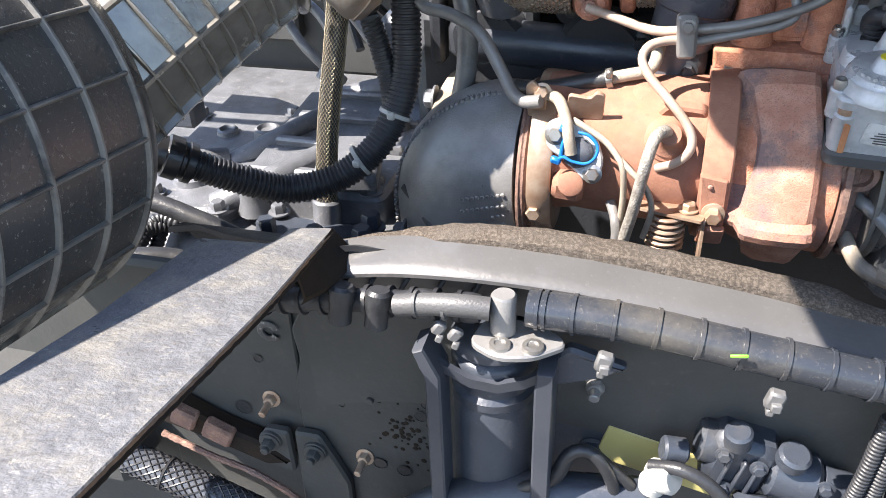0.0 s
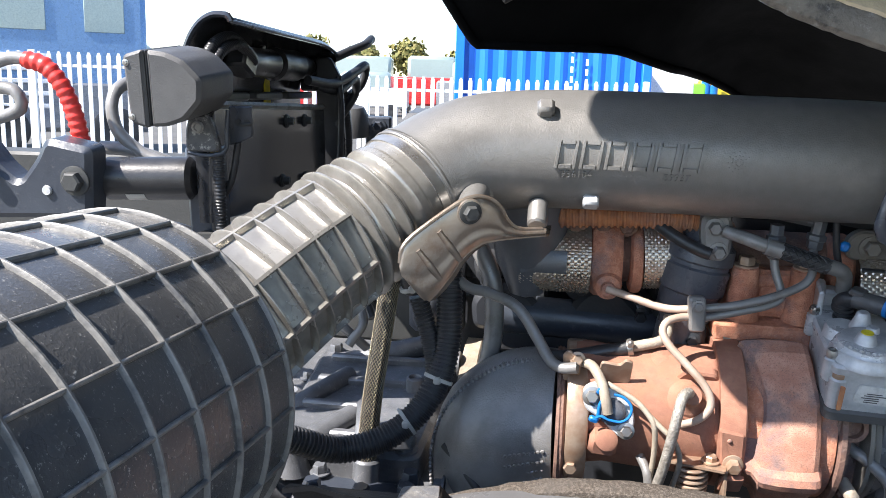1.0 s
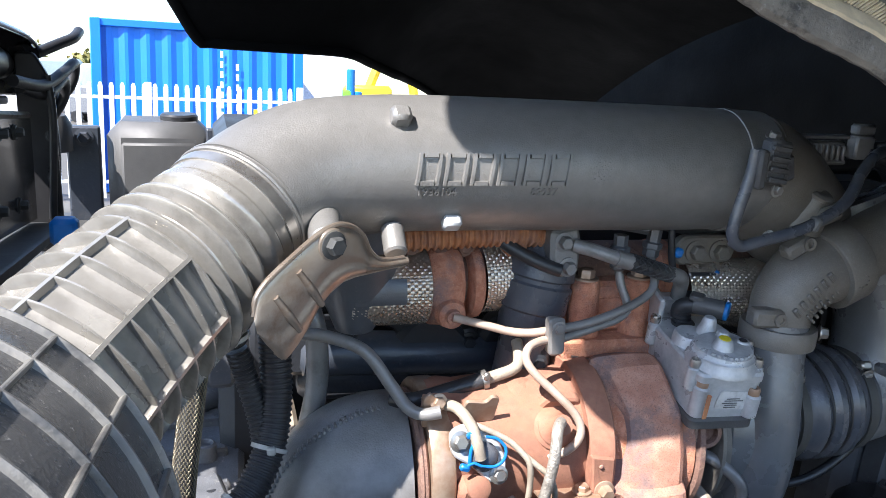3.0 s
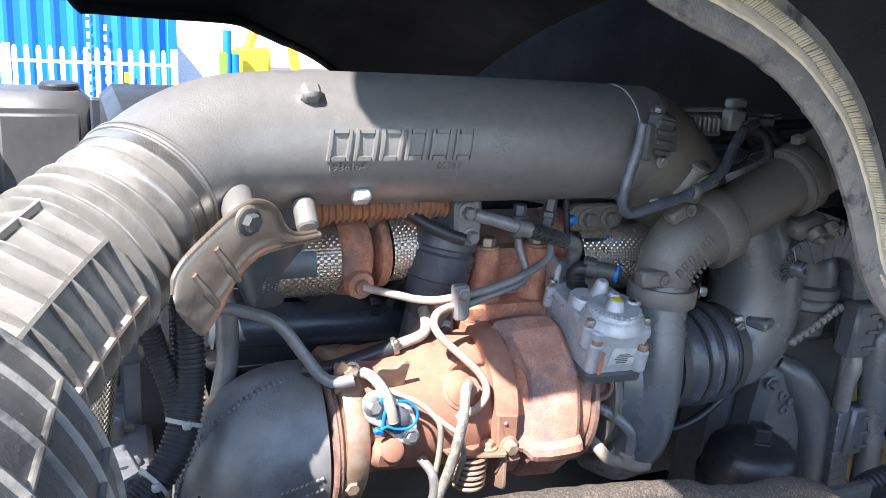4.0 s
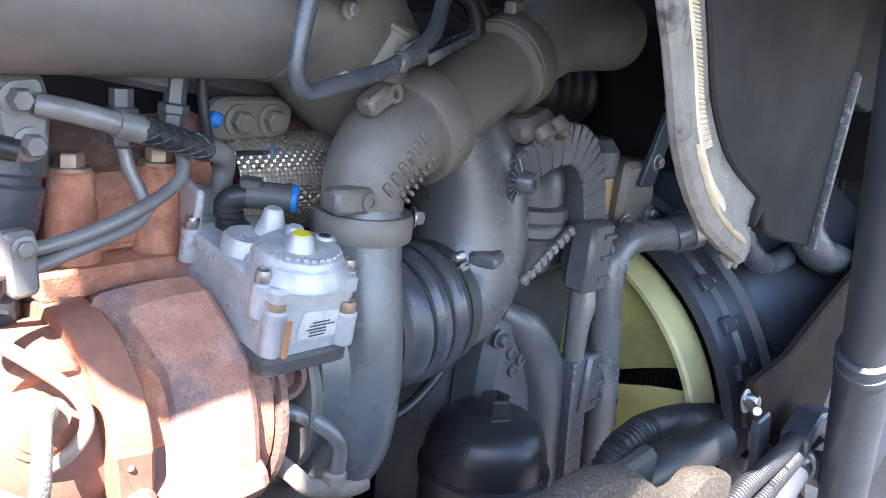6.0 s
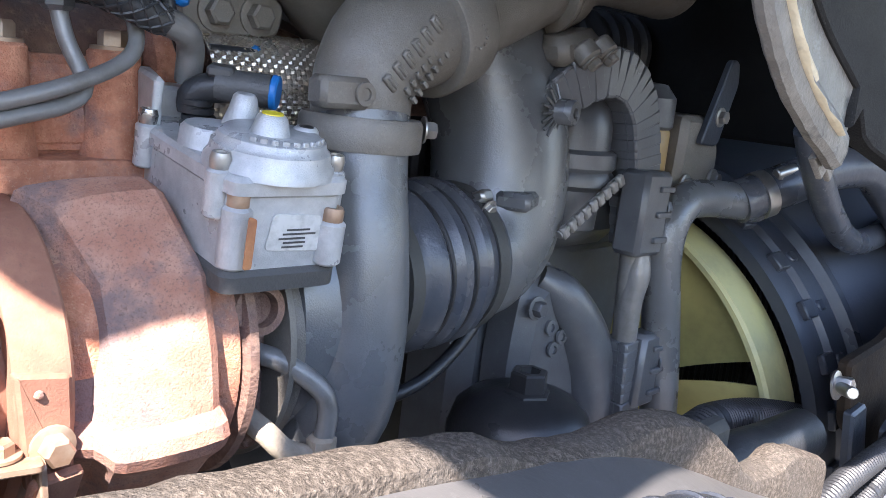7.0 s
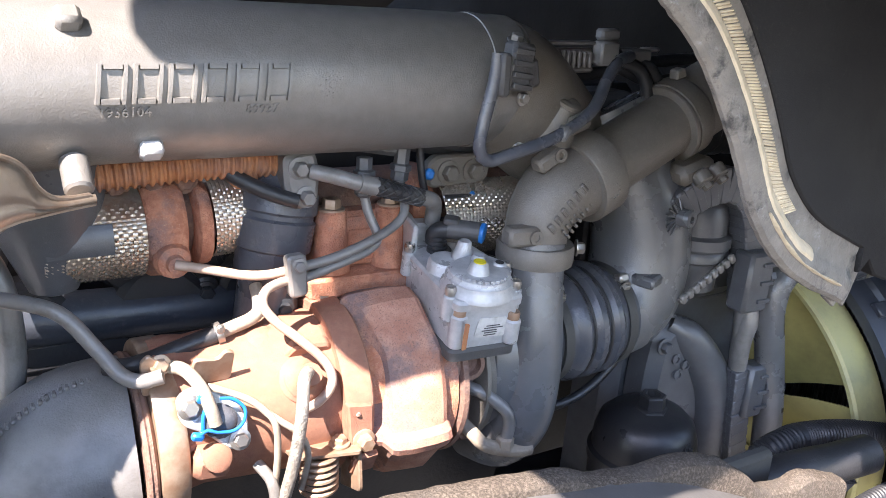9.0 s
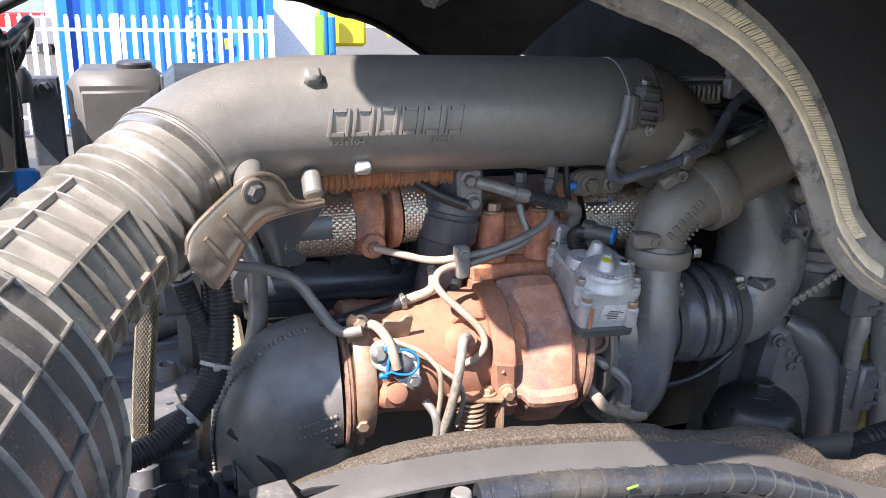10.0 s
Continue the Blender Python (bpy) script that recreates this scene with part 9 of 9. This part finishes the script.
box(g, (4.4, 24, 0.4), (2.0, 1.2, 0.8), None, 0.15)
part("tracks", g, "rubber", mach)
for x, z in ((3.75, 2.5), (3.95, 1.9)):
    solo("blue_drum", rod(Geo(), (x, 23, 0), (x, 23, z), 0.12, 12), "blue", "tall blue upright plastic drum", "drum", "blue drums")

lorry = thing("blue_lorry", (-11, 18, 0), "pale blue lorry cab parked behind the fence", "lorry")
RLo = Matrix.Rotation(radians(30), 3, "Z")
g = Geo()
box(g, (-11.3, 17.6, 2.1), (3.6, 2.4, 3.0), RLo, 0.12)
part("cab_body", g, "lorry_blue", lorry)
g = Geo()
box(g, (-11.3, 17.6, 1.0), (3.7, 2.5, 1.1), RLo, 0.1)
part("lower_panel", g, "grey_car", lorry)
for dx, w in ((-0.95, 1.5), (0.95, 0.8)):
    g = Geo()
    c = Vector((-11.3, 17.6, 2.95)) + RLo @ Vector((dx, -1.2, 0))
    box(g, c, (w, 0.04, 0.75), RLo, 0.01)
    part("window", g, "glass", lorry)
for k in range(5):
    g = Geo()
    c = Vector((-11.3, 17.6, 1.0 + 0.26 * k)) + RLo @ Vector((-0.9, -1.24, 0))
    box(g, c, (1.4, 0.06, 0.10), RLo, 0.02)
    part("grille_bar", g, "white", lorry)
for dx in (-1.1, 1.1):
    g = Geo()
    c = Vector((-11.3, 17.6, 0.5)) + RLo @ Vector((dx, -1.1, 0))
    lathe(g, c, RLo @ Vector((0, -1, 0)), [(0, 0.5), (0.2, 0.5), (0.22, 0.45), (0.2, 0.3), (0.15, 0.0)], 28)
    part("wheel", g, "rubber", lorry)


def parked_car(x, y, w, h, mat, label, turn=0.0):
    R = Matrix.Rotation(radians(turn), 3, "Z")
    car = thing("parked_car", (x, y, 0), label, "car", "parked vehicles")
    g = Geo()
    box(g, (x, y, 0.30 + h * 0.30), (w, 1.8, h * 0.5), R, 0.12)
    part("body", g, mat, car)
    g = Geo()
    box(g, (x, y, 0.25 + h * 0.72), (w * 0.6, 1.5, h * 0.45), R, 0.2)
    part("cabin", g, "glass", car)
    for s in (-0.32, 0.32):
        g = Geo()
        c = Vector((x, y, 0.32)) + R @ Vector((w * s, -0.86, 0))
        lathe(g, c, R @ Vector((0, -1, 0)), [(0, 0.32), (0.08, 0.32), (0.09, 0.2), (0.06, 0.0)], 20)
        part("wheel", g, "rubber", car)


parked_car(-13.4, 37.4, 4.2, 3.3, "red_car", "red van far across the yard")
parked_car(-12.6, 32.4, 1.6, 3.4, "blue", "blue covered trailer far across the yard")
parked_car(-8.0, 52, 5.0, 3.4, "red_car", "red lorry far across the yard", 10)
parked_car(-5.0, 50, 4.5, 3.1, "grey_car", "dark grey lorry far across the yard", -8)
parked_car(-10.5, 45, 4.5, 2.2, "white", "white van far across the yard", 5)
parked_car(-14.5, 60, 8.0, 3.6, "white", "white lorry far across the yard", 3)
parked_car(-3.4, 44, 3.0, 1.8, "machine", "yellow van far across the yard", 12)
parked_car(-22, 40, 5.0, 3.2, "red_car", "red lorry far across the yard", 20)
parked_car(-20, 50, 7.0, 3.6, "white", "white lorry far across the yard", 12)


def tree(x, y, h, seed):
    rng = random.Random(seed)
    t = thing("tree", (x, y, 0), "round dry-green tree at the edge of the yard", "tree", "far trees")
    g = Geo()
    sweep(g, [(x, y, 0), (x + 0.1, y, h * 0.3), (x - 0.1, y, h * 0.6)], [h * 0.03, h * 0.02, h * 0.01], 8, h * 0.1)
    for k in range(5):
        a = 1.257 * k
        sweep(g, [(x, y, h * 0.35), (x + math.cos(a) * h * 0.15, y + math.sin(a) * h * 0.15, h * 0.55), (x + math.cos(a) * h * 0.28, y + math.sin(a) * h * 0.28, h * 0.7)], [h * 0.012, h * 0.008, h * 0.004], 6, h * 0.1)
    part("trunk", g, "bark", t)
    v, f = [], []
    for k in range(900):
        d = Vector((rng.gauss(0, 1), rng.gauss(0, 1), rng.gauss(0, 1))).normalized()
        lump = 0.75 + 0.35 * noise.noise(d * 2.2 + Vector((seed, 0, 0)))
        r = (rng.random() ** 0.4) * lump
        c = Vector((x, y, h * 0.62)) + Vector((d.x * h * 0.42, d.y * h * 0.42, d.z * h * 0.36)) * r
        s = h * 0.045 * rng.uniform(0.6, 1.4)
        e1 = Vector((rng.gauss(0, 1), rng.gauss(0, 1), rng.gauss(0, 1))).normalized()
        e2 = e1.cross(d).normalized()
        i = len(v)
        v += [c + e1 * s, c + e2 * s * 0.7, c - e1 * s, c - e2 * s * 0.7]
        f.append((i, i + 1, i + 2, i + 3))
    part("crown", Geo().add(v, f), "leaf", t, smooth=0)


for k in range(9):
    tree(-44 + 4.2 * k + (k % 3), 112 + 5 * (k % 2), 6.4 + 1.3 * ((k * 7) % 3), k + 1)
